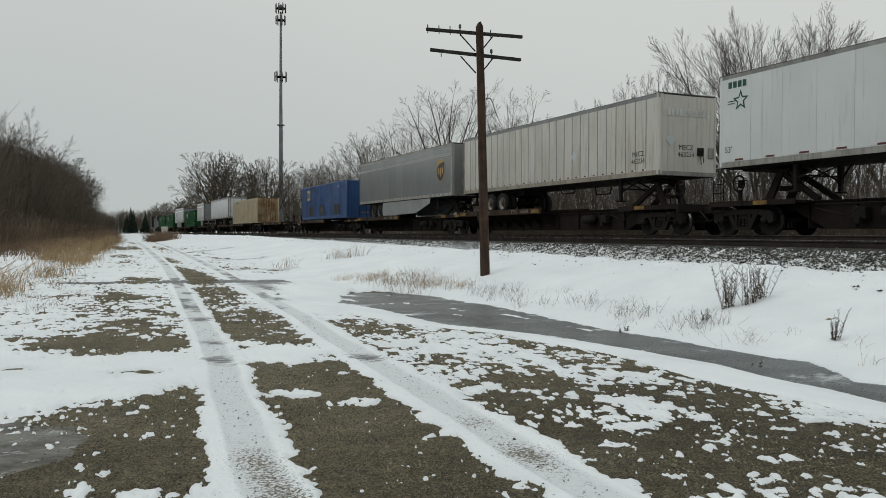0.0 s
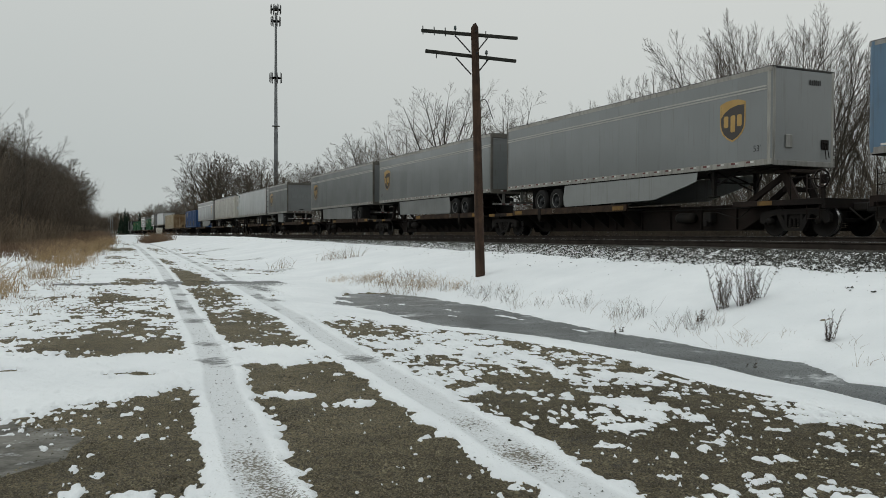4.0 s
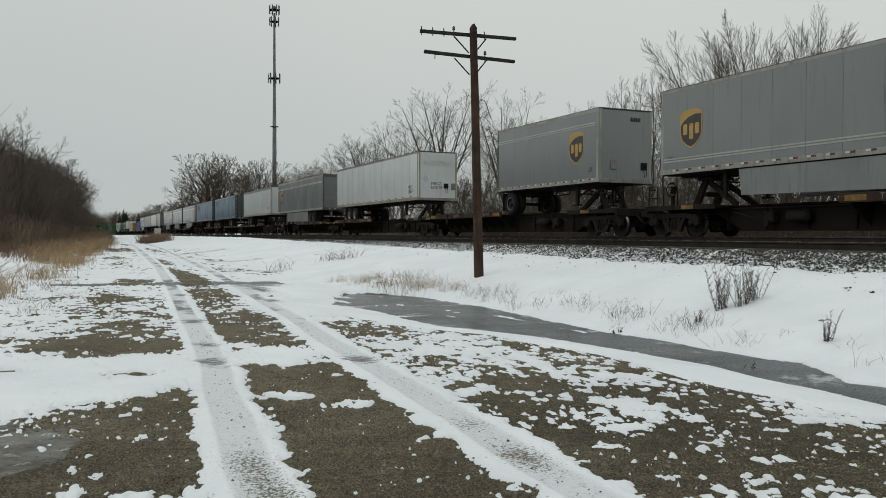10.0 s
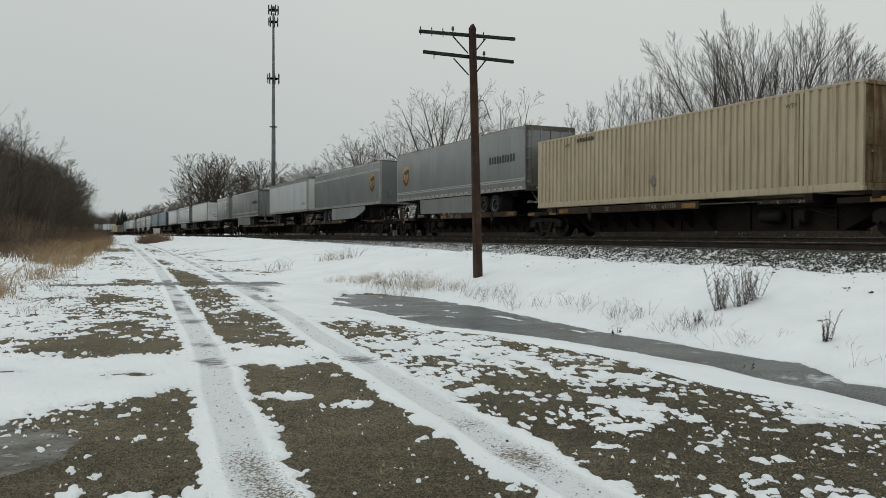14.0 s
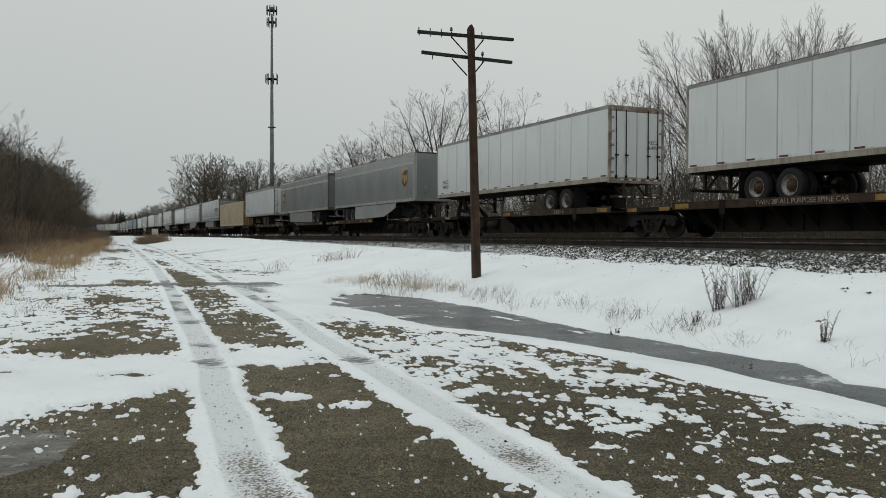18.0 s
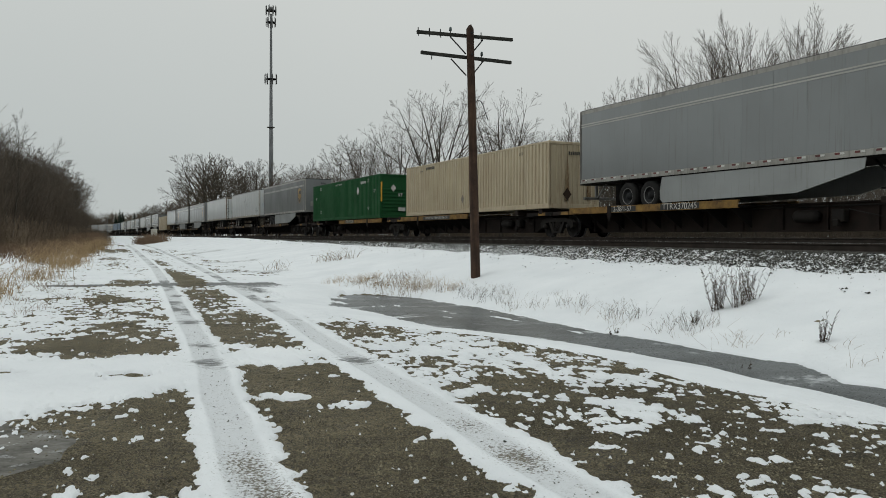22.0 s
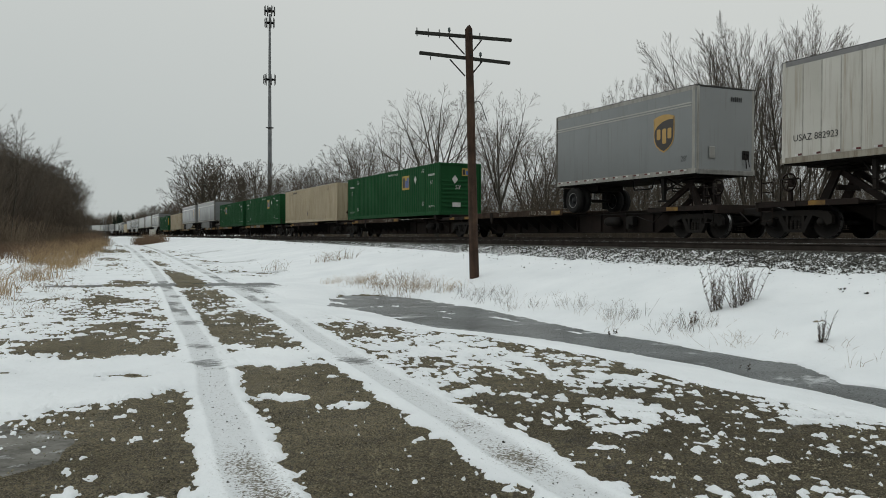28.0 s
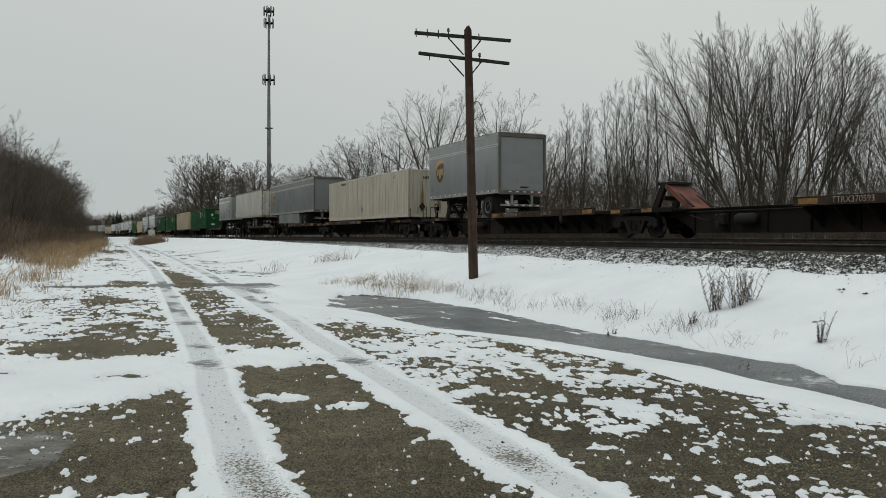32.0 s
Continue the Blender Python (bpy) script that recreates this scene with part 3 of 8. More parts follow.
def land(x, y):
    """Height of the bare ground: lane, frozen ditch, bank, double-track ballast bed, and the strip behind it."""
    x, y = np.asarray(x, float), np.asarray(y, float)
    xn, xf = along(y, DITCH_NEAR), along(y, DITCH_FAR)
    dry = np.clip((y - 20.5) / 3, 0, 1)
    dip = -0.12 * (1 - dry)
    u = np.clip((x - xn) / np.maximum(xf - xn, 0.1), 0, 1)
    z = np.where(x < xn, dip * np.clip((x - xn + 1.3) / 1.3, 0, 1) ** 1.5, 0)
    z = np.where((x >= xn) & (x <= xf), dip - 0.12 * (1 - dry) * np.sin(np.pi * u), z)
    t = np.clip((x - xf) / (12.6 - xf), 0, 1)
    z = np.where(x > xf, dip + (0.86 - dip) * t ** 1.05, z)
    z = z + 0.0085 * np.clip(y - 18, 0, 50) * np.clip((x + 3) / 5, 0.6, 1) * np.where(x > 12.6, 0.55, 1)
    z = np.where(x > 13.5, 0.6, z)
    z = np.where(x > 23.2, 0.55 - 0.15 * np.clip((x - 23.2) / 3, 0, 1), z)
    z = z - 0.035 * np.clip(1 - ((x + 0.95) / 1.08) ** 2 - ((y - 6.5) / 1.35) ** 2 + 1.1 * (fbm(x * 3.1, y * 2.3, 4, 19) - 0.5), 0, 1)
    return z + 0.012 * (fbm(x * 1.1, y * 1.1, 3, 5) - 0.5)


def oval(x, y, cx, cy, rx, ry):
    """1 inside an oval patch, falling to 0 over its rim."""
    return np.clip(1.9 - 1.3 * np.sqrt(((x - cx) / rx) ** 2 + ((y - cy) / ry) ** 2), 0, 1)


# how much snow lies on the lane, as patches laid over one another: centre, radii, level (0 is half covered, 2 wholly, -2 bare)
VERGE_SNOW = [(-1.6, 16.0, 2.0, 5.5, 0.4), (-0.9, 12.8, 1.2, 1.6, 0.3), (-1.4, 9.3, 2.1, 1.95, 2.6), (0.55, 9.7, 0.9, 1.3, 2.5), (0.62, 9.3, 0.34, 0.17, -1.0), (-0.66, 9.95, 0.2, 0.14, -1.3),
              (0.25, 6.2, 0.95, 1.35, -1.35), (0.75, 7.2, 0.36, 0.8, -2.0), (-0.4, 5.0, 1.2, 0.9, -1.3), (0.4, 4.7, 0.5, 0.22, 0.7), (0.6, 5.55, 0.4, 0.5, -2.3), (0.45, 12.0, 0.95, 1.1, -1.7), (0.85, 13.6, 0.5, 1.4, -1.0), (0.7, 16.6, 0.8, 2.4, -0.3), (0.85, 20.3, 0.5, 1.2, -1.3), (1.4, 26.2, 0.4, 1.5, -1.7), (1.95, 26.5, 0.16, 1.0, -1.2), (2.0, 38.0, 0.45, 3.0, -0.5), (2.0, 47.0, 0.5, 2.5, -0.9), (2.5, 64.0, 0.5, 5.0, -1.6), (3.5, 64.0, 0.4, 5.0, -1.6), (4.9, 88.0, 0.4, 7.0, -1.6)]
MIDDLE_SNOW = [(1.95, 6.4, 0.62, 2.9, -2.3), (1.85, 3.9, 0.75, 1.4, -2.1), (1.75, 7.55, 0.34, 0.16, 0.6), (2.2, 6.9, 0.2, 0.22, 0.3), (2.3, 10.15, 0.7, 0.62, 2.1), (2.15, 11.1, 0.35, 0.3, 0.2), (2.45, 12.6, 0.55, 1.25, -1.5), (2.55, 15.2, 0.55, 2.0, -1.0),
               (2.75, 17.6, 0.4, 1.4, -0.4), (3.0, 20.6, 0.5, 1.6, -1.5), (3.2, 25.2, 0.4, 1.6, -1.8), (3.4, 29.0, 0.44, 4.2, -2.6), (3.8, 41.0, 0.4, 3.0, -1.5), (5.6, 60.0, 0.8, 3.5, -0.9)]
RIGHT_SNOW = [(4.6, 5.0, 2.3, 1.5, -1.35), (4.2, 3.6, 1.9, 1.0, -1.2), (4.5, 8.7, 1.2, 1.3, -0.2), (3.55, 6.0, 0.4, 0.5, -0.7), (4.1, 7.05, 0.45, 0.55, -0.8), (4.65, 8.1, 0.45, 0.45, -0.6), (3.75, 7.05, 0.35, 0.17, 0.9), (3.85, 5.35, 0.4, 0.4, 0.2),
              (4.3, 7.1, 0.65, 0.5, -1.3), (4.2, 6.45, 0.5, 0.35, -0.9), (4.38, 5.7, 0.52, 0.5, 0.5), (5.05, 6.95, 0.4, 0.4, 0.35), (5.3, 5.85, 0.45, 0.5, -1.2), (5.9, 4.85, 0.7, 0.28, 0.5), (5.7, 5.35, 0.45, 0.22, 0.35), (4.5, 10.4, 1.0, 1.0, 0.35), (4.35, 13.6, 0.55, 1.6, -0.8), (4.6, 16.5, 1.2, 2.4, 1.3), (6.2, 24.0, 1.8, 4.0, 1.7), (5.4, 32.5, 0.9, 1.2, -0.6), (5.6, 47.0, 0.5, 1.5, -0.9), (7.3, 61.0, 0.5, 3.0, -1.2), (6.7, 43.0, 0.6, 1.2, -0.6)]


def lane_cover(x, y):
    """How far snow covers the lane, above 0 where it lies; and how far wheels have packed it."""
    wx = x + 0.26 * (fbm(x * 2.3, y * 1.6, 4, 11) - 0.5) + 0.10 * (fbm(x * 9, y * 7, 3, 12) - 0.5)
    wy = y + 0.55 * (fbm(x * 1.9, y * 1.4, 4, 13) - 0.5) + 0.16 * (fbm(x * 9, y * 7, 3, 14) - 0.5)
    f = np.full(np.broadcast(x, y).shape, -1.0) + 1.15 * np.clip((y - 8) / 12, 0, 1) + 0.4 * np.clip((y - 18) / 6, 0, 1)
    for cx, cy, rx, ry, level in VERGE_SNOW + MIDDLE_SNOW + RIGHT_SNOW:
        k = oval(wx, wy, cx, cy, rx, ry)
        f = f * (1 - k) + level * k
    lump = (fbm(x * 6.0, y * 5.0, 3, 23, 0.55) - 0.5) / 0.155
    crumb = (fbm(x * 16 + 0.7 * fbm(x * 9, y * 9, 2, 5), y * 13, 3, 71, 0.6) - 0.5) / 0.155
    coarse = (fbm(x * 1.5, y * 0.9, 3, 29) - 0.5) / 0.16
    near = np.clip((16 - y) / 6, 0, 1)
    flake = (fbm(x * 34, y * 24, 2, 73, 0.6) - 0.5) / 0.17
    f = f + 0.56 * lump + (0.62 + 0.1 * near) * crumb + 0.3 * coarse + 0.3 * flake * near
    streak = (fbm(x * 2.2 + y * 1.0, y * 5.5, 4, 87, 0.6) - 0.5) / 0.16
    f = f + (0.45 + 0.2 * np.clip((y - 20) / 6, 0, 1)) * streak * np.clip((y - 10) / 4, 0, 1)
    f = np.maximum(f, (crumb - 2.0) * 1.5 - 9.0 * (1 - near))
    # a whole strip of snow between the gravel and the ice
    xn = along(y, DITCH_NEAR)
    inner = 1.15 - 0.25 * np.clip((y - 7) / 4, 0, 1) + 0.5 * (fbm(x * 1.5, y * 1.1, 4, 17) - 0.5) - 0.35 * np.clip((6.2 - y) / 1.2, 0, 1)
    f = np.maximum(f, 2.6 * np.clip((x - xn + inner) / 0.25, -1.6, 1) * (y < 26) - 9.0 * (y >= 26))
    packed = np.zeros_like(f)
    for rut, half in ((RUT_LEFT, 0.265), (RUT_RIGHT, 0.295)):
        c = along(y, rut)
        d = np.abs(x - c)
        wob = half + 0.30 * (fbm(x * 4.5, y * 4.5, 4, 41, 0.62) - 0.44) + 0.03 * np.clip((y - 14) / 20, 0, 1)
        f = np.maximum(f, 2.4 * np.clip((wob - d) / 0.13, -1.3, 1) + 0.25 * crumb * (d > wob - 0.06))
        packed = np.maximum(packed, np.clip((0.175 + 0.03 * (fbm(x * 9, y * 4, 3, 43) - 0.5) - d) / 0.045, 0, 1))
    return np.clip(f, -2.5, 2.5) * 0.6, packed


def grit_at(x, y, packed):
    """Gravel worn through the packed snow of the wheel tracks near the camera's end of the lane."""
    left = np.exp(-((x - 1.03) / 0.2) ** 2) * (0.85 * np.exp(-((y - 5.3) / 0.5) ** 2) + np.exp(-((y - 4.4) / 0.5) ** 2) + 0.16 * np.exp(-((y - 7.0) / 1.0) ** 2))
    right = np.exp(-((x - along(y, RUT_RIGHT)) / 0.2) ** 2) * (np.exp(-((y - 4.75) / 0.45) ** 2) + 0.7 * np.exp(-((y - 5.75) / 0.35) ** 2) + 0.35 * np.exp(-((y - 7.2) / 0.8) ** 2) + 0.7 * np.exp(-((y - 9.3) / 0.35) ** 2))
    return np.clip(left + right, 0, 1)


# glazed patches in the wheel tracks: centre and radii
GLAZED = [(1.45, 9.75, 0.2, 0.4), (1.62, 11.3, 0.18, 0.3), (1.85, 14.5, 0.24, 0.45), (2.35, 20.5, 0.2, 0.4), (3.1, 9.3, 0.2, 0.35), (4.05, 18.2, 0.22, 0.5), (4.5, 22.0, 0.35, 1.6), (4.75, 23.3, 0.85, 0.7)]


def glaze_at(x, y, packed):
    """Where dark ice shows through the snow: the line across the lane, and patches in the wheel tracks."""
    w = 0.46 * np.exp(-((y - 25.5 + 0.26 * x) / np.where(x > 2.2, 0.75, 0.45)) ** 2) * ((x > -0.6) & (x < 5.6)) + 0.0 * x
    for at, x0, x1 in ((33.5, 4.6, 8.0), (42.0, 5.2, 8.6), (56.0, 6.0, 9.5)):
        w = np.maximum(w, 0.2 * np.exp(-((y - at + 0.2 * x + 2.0 * fbm(x * 0.9, y * 0.2, 3, 97)) / (0.024 * at)) ** 2) * np.clip((x - x0) / 0.6, 0, 1) * np.clip((x1 - x) / 0.6, 0, 1))
    for cx, cy, rx, ry in GLAZED:
        w = np.maximum(w, 0.29 * np.exp(-0.75 * (((x - cx) / rx) ** 2 + ((y - cy) / ry) ** 2)))
    return np.maximum(w, packed * np.clip((y - 9) / 8, 0.0, 1) * (0.1 + 1.1 * np.clip(fbm(x * 2.0, y * 0.8, 3, 83) - 0.42, 0, 0.4)) * 0.55)


def bank_cover(x, y):
    return np.clip((x - along(y, DITCH_FAR) + 0.12) / 0.2, 0, 1)


def steps(*rows):
    """Grid lines: (from, to, step) stretches put end to end."""
    return np.unique(np.round(np.concatenate([np.arange(a, b, s) for a, b, s in rows]), 4))


def build_land():
    xs = steps((-3000, -200, 400), (-200, -30, 34), (-30, -6, 2.0), (-6, 14, 0.22), (14, 30, 1.0), (30, 200, 30), (200, 3001, 400))
    ys = steps((-600, -20, 80), (-20, 2, 1.0), (2, 32, 0.25), (32, 80, 0.5), (80, 260, 5), (260, 900, 60), (900, 4001, 400))
    X, Y = np.meshgrid(xs, ys, indexing="ij")
    Z = land(X, Y) - 0.14 * np.clip((X - 11.9) / 0.4, 0, 1) * (X < 13.6)
    f, _ = lane_cover(X, Y)
    lane = np.clip(0.50 + 0.22 * np.clip(f, -1.2, 1.6), 0, 1.2)
    inner = (X > -4.4 + 0.035 * np.clip(Y - 30, 0, 70)) & (X < 13.4) & (Y > -5.6) & (Y < 94)
    cover = np.where(inner, -1.0, lane)
    cover = np.where(bank_cover(X, Y) > 0.5, np.where(inner, -1, 0.9), cover)
    wood = (X > 23.5) | (X < -4.5 + 0.03 * Y)
    cover = np.where(wood, 0.12 + 0.3 * (fbm(X * 0.2, Y * 0.2, 3, 8) - 0.5), cover)
    cover = np.where((X < -1.2 + 0.03 * Y) & ~wood & ~inner, 0.46, cover)
    damp = oval(X, Y, 4.9, 4.2, 2.2, 2.6) + 0.6 * oval(X, Y, -0.2, 5.2, 1.0, 1.0) + 0.4 * oval(X, Y, 1.8, 4.0, 0.8, 1.2)
    g = new("ground", grid_mesh("ground", xs, ys, Z, GROUND, [("cover", cover), ("damp", np.clip(damp, 0, 1))]))
    tagged(g, "brown gravel ground with old patchy snow", "ground", kind="structure")

    # the snow blanket itself, thin and broken on the lane, whole on the bank
    xs = steps((-4.6, -2, 0.09), (-2, -0.8, 0.03), (-0.8, 6.4, 0.0165), (6.4, 8.0, 0.03), (8.0, 9.8, 0.06), (9.8, 13.6, 0.12))
    ys = np.concatenate([np.arange(-6.0, 2.0, 0.12), 2.0 * np.exp(np.arange(0, math.log(95.0 / 2.0), 0.0072))])
    X, Y = np.meshgrid(xs, ys, indexing="ij")
    f, packed = lane_cover(X, Y)
    Xj = X + 0.30 * (fbm(X * 2.2, Y * 1.8, 4, 37, 0.6) - 0.5)
    icy = np.clip(1 - np.abs((Xj - along(Y, DITCH_NEAR)) / np.maximum(along(Y, DITCH_FAR) - along(Y, DITCH_NEAR), 0.1) - 0.5) * 2, 0, 1) * (Y < 21.3)
    f = np.where(icy > 0, np.where(icy < 0.12, f - 0.3, -1 - icy), f)
    over = bank_cover(X, Y)
    f = np.where(over > 0, np.maximum(f, 2.0 * over - 0.7 + 1.0 * (fbm(X * 5, Y * 4, 3, 77) - 0.5)), f)
    f = f + 0.2 * np.clip((-0.6 + 0.02 * Y - X) / 1.6, 0, 1) * np.clip((Y - 14) / 5, 0, 1)
    f = np.where((X > 5.2) & (Y > 24), np.maximum(f, np.clip((X - 6.2 - 0.02 * Y) / 1.2, -1, 1.2) + 0.6 * (fbm(X * 2, Y * 0.8, 4, 53) - 0.5)), f)
    # wind-scoured streaks on the far verge, and snow blown onto the ice
    f = f - 13 * np.clip(fbm(X * 0.9 + Y * 0.3, Y * 1.5, 4, 63, 0.6) - 0.60, 0, 1) * np.clip((Y - 24) / 4, 0, 1) * np.clip((80 - Y) / 15, 0, 1) * np.clip((9.5 - X) / 1.5, 0, 1) * (X > 4.8)
    blown = fbm(X * 2.2, Y * 1.1 + X * 0.4, 5, 67, 0.6) + 0.05 * np.clip((Y - 13) / 6, 0, 1)
    f = np.where((icy > 0.1) & (Y > 11), np.maximum(f, 10 * (blown - 0.70)), f)
    depth = 0.027 * np.sqrt(np.clip(f, 0, 1.6) / 1.6) + 0.018 * np.clip(f, 0, 1) * (1 - 0.75 * np.clip((f - 0.7) / 0.5, 0, 1)) * fbm(X * 8, Y * 6, 4, 61)
    depth = depth - 0.016 * packed * np.clip(f, 0, 1)
    depth = np.where(f > 0, depth + 0.004, np.maximum(f, -1) * 0.05)
    ragged = np.maximum(12.38, 12.6 + 1.6 * (fbm(X * 1.6, Y * 1.1, 5, 15, 0.6) - 0.5))
    edge = np.clip(np.minimum(np.minimum(X - xs[0], ys[-1] - Y), Y - ys[0]) / 0.35, 0, 1)
    Z = land(X, Y) + np.where(depth > 0, depth * (0.3 + 0.7 * edge), depth) + over * (0.07 * (fbm(X * 0.9, Y * 0.7, 3, 91) - 0.5) + 0.03 * (fbm(X * 4, Y * 3, 3, 92) - 0.5)) - 0.16 * np.clip((X - ragged) / 0.7, 0, 1)
    Z = np.where((icy > 0.1) & (f > 0), np.maximum(Z, -0.116 + 0.012 * np.clip(f, 0, 1)), Z)
    s = new("snow_blanket", grid_mesh("snow_blanket", xs, ys, Z, SNOW, [("packed", packed), ("wet", glaze_at(X, Y, packed)), ("grit", grit_at(X, Y, packed))]))
    tagged(s, "thin white snow with wheel tracks and bare patches", "snow", kind="stuff")

    # the bank further on
    xs, ys = steps((7.5, 13.6, 0.15)), steps((94.0, 240, 2))
    X, Y = np.meshgrid(xs, ys, indexing="ij")
    ragged = np.maximum(12.38, 12.6 + 1.6 * (fbm(X * 1.6, Y * 1.1, 5, 15, 0.6) - 0.5))
    Z = land(X, Y) + 0.045 + 0.05 * (fbm(X * 0.9, Y * 0.7, 3, 91) - 0.5) - 0.16 * np.clip((X - ragged) / 0.7, 0, 1) - 0.12 * np.clip((9.0 - X + 0.6 * fbm(X, Y * 0.5, 3, 4)) / 0.8, 0, 1)
    b = new("snow_bank", grid_mesh("snow_bank", xs, ys, Z, SNOW, [("packed", np.zeros_like(Z))]))
    tagged(b, "smooth white snow on the railway bank", "snow", kind="stuff")

    ice = Shape().add([(5.2, -4, -0.118), (9.2, -4, -0.118), (9.2, 23.0, -0.118), (5.2, 23.0, -0.118)], [(0, 1, 2, 3)])
    tagged(new("ditch_ice", ice.mesh("ditch_ice", ICE)), "grey frozen water in the ditch", "ice", kind="structure")

    pud = Shape().add([(-2.1, 4.8, -0.0125), (0.2, 4.8, -0.0125), (0.2, 7.9, -0.0125), (-2.1, 7.9, -0.0125)], [(0, 1, 2, 3)])
    tagged(new("puddle_ice", pud.mesh("puddle_ice", DIRTY_ICE)), "grey frozen puddle on the lane", "ice", kind="structure")

    # ballast bed of both tracks
    prof = [(12.3, 0.72), (12.6, 0.86), (13.55, 1.19), (17.2, 1.20), (18.0, 1.29), (21.9, 1.30), (23.4, 0.5)]
    xs = steps((12.3, 13.6, 0.09), (13.6, 22.0, 0.5), (22.0, 23.5, 0.25))
    ys = steps((-30, 4, 2), (4, 70, 0.12), (70, 200, 1.5), (200, 960, 15))
    X, Y = np.meshgrid(xs, ys, indexing="ij")
    toe = np.where(X < 13.6, 0.0085 * np.clip(Y - 18, 0, 38) * np.clip((13.5 - X) / 0.9, 0, 1), 0)
    Z = np.interp(X, [p[0] for p in prof], [p[1] for p in prof]) + toe + 0.07 * (fbm(X * 7, Y * 7, 2, 3) - 0.5)
    cover = np.clip(1.08 - (X - 12.3) * 0.42, 0.46, 1.0) + 0.12 * (fbm(X * 0.8, Y * 0.5, 3, 33) - 0.5)
    cover = np.where(X > 13.7, 0.22, cover)
    bed_mesh = grid_mesh("ballast_bed", xs, ys, Z, BALLAST, [("cover", cover)])
    BX, BY = bend(X, Y)
    bed_mesh.vertices.foreach_set("co", np.stack([BX, BY, Z], -1).ravel())
    bed_mesh.update()
    bed = new("ballast_bed", bed_mesh)
    tagged(bed, "grey stone ballast dusted with snow", "ballast", kind="structure")


build_land()


def scatter(name, label, count, pick, size, material, seed, category="gravel"):
    """Many small angular stones in one mesh."""
    rng = np.random.default_rng(seed)
    base = np.array([(1, 0, 0), (-1, 0, 0), (0, 1, 0), (0, -1, 0), (0, 0, 1), (0, 0, -1)], float)
    base = base[:5]
    tri = np.array([(0, 2, 4), (2, 1, 4), (1, 3, 4), (3, 0, 4)])
    x, y, z = pick(rng, count)
    r = size * (0.45 + 2.1 * rng.random(count) ** 3.5 + 1.7 * (rng.random(count) > 0.975))
    v = base[None] * r[:, None, None] * (0.6 + 0.7 * rng.random((count, 5, 1)))
    a = rng.random(count) * 6.28
    ca, sa = np.cos(a)[:, None], np.sin(a)[:, None]
    v = np.stack([v[..., 0] * ca - v[..., 1] * sa, v[..., 0] * sa + v[..., 1] * ca, v[..., 2] * 0.75 + 0.35 * v[..., 0]], -1)
    v = v + np.stack([x, y, z], -1)[:, None]
    q = tri[None] + 5 * np.arange(count)[:, None, None]
    ob = new(name, sheet(name, v.reshape(-1, 3), q.reshape(-1, 3), material, smooth=False))
    return tagged(ob, label, category, kind="stuff")


def lane_spots(rng, n):
    y = 3.0 * np.exp(rng.random(n) * math.log(11 / 3.0))
    x = -0.4 - 0.08 * y + rng.random(n) * (5.5 + 0.25 * y)
    return x, y, land(x, y) + 0.002


def bed_spots(rng, n):
    y = 6 * np.exp(rng.random(n) * math.log(70 / 6.0))
    x = 12.4 + 1.45 * rng.random(n) ** 0.6
    z = np.interp(x, [12.3, 12.6, 13.55, 17.2], [0.72, 0.86, 1.19, 1.20]) + 0.0085 * np.clip(y - 18, 0, 38) * np.clip((13.5 - x) / 0.9, 0, 1)
    strayed = rng.random(n) < 0.006
    x = np.where(strayed, 12.4 - 1.1 * rng.random(n) ** 1.6, x)
    return x, y, np.where(strayed, land(x, y) + 0.05, z + 0.01)


scatter("lane_gravel", "small brown stones loose on the lane", 95000, lane_spots, 0.0046, PEBBLE, 4)
def rut_spots(rng, n):
    y = 3.6 * np.exp(rng.random(n) * math.log(14 / 3.6))
    x = np.where(rng.random(n) < 0.55, along(y, RUT_LEFT), along(y, RUT_RIGHT)) + rng.normal(0, 0.2, n)
    return x, y, land(x, y) + 0.019


scatter("rut_grit", "dark grit thrown onto the packed snow", 1500, rut_spots, 0.0042, STONE, 6)
scatter("ballast_stones", "angular grey ballast stones among snow", 72000, bed_spots, 0.0138, STONE, 5, "ballast")


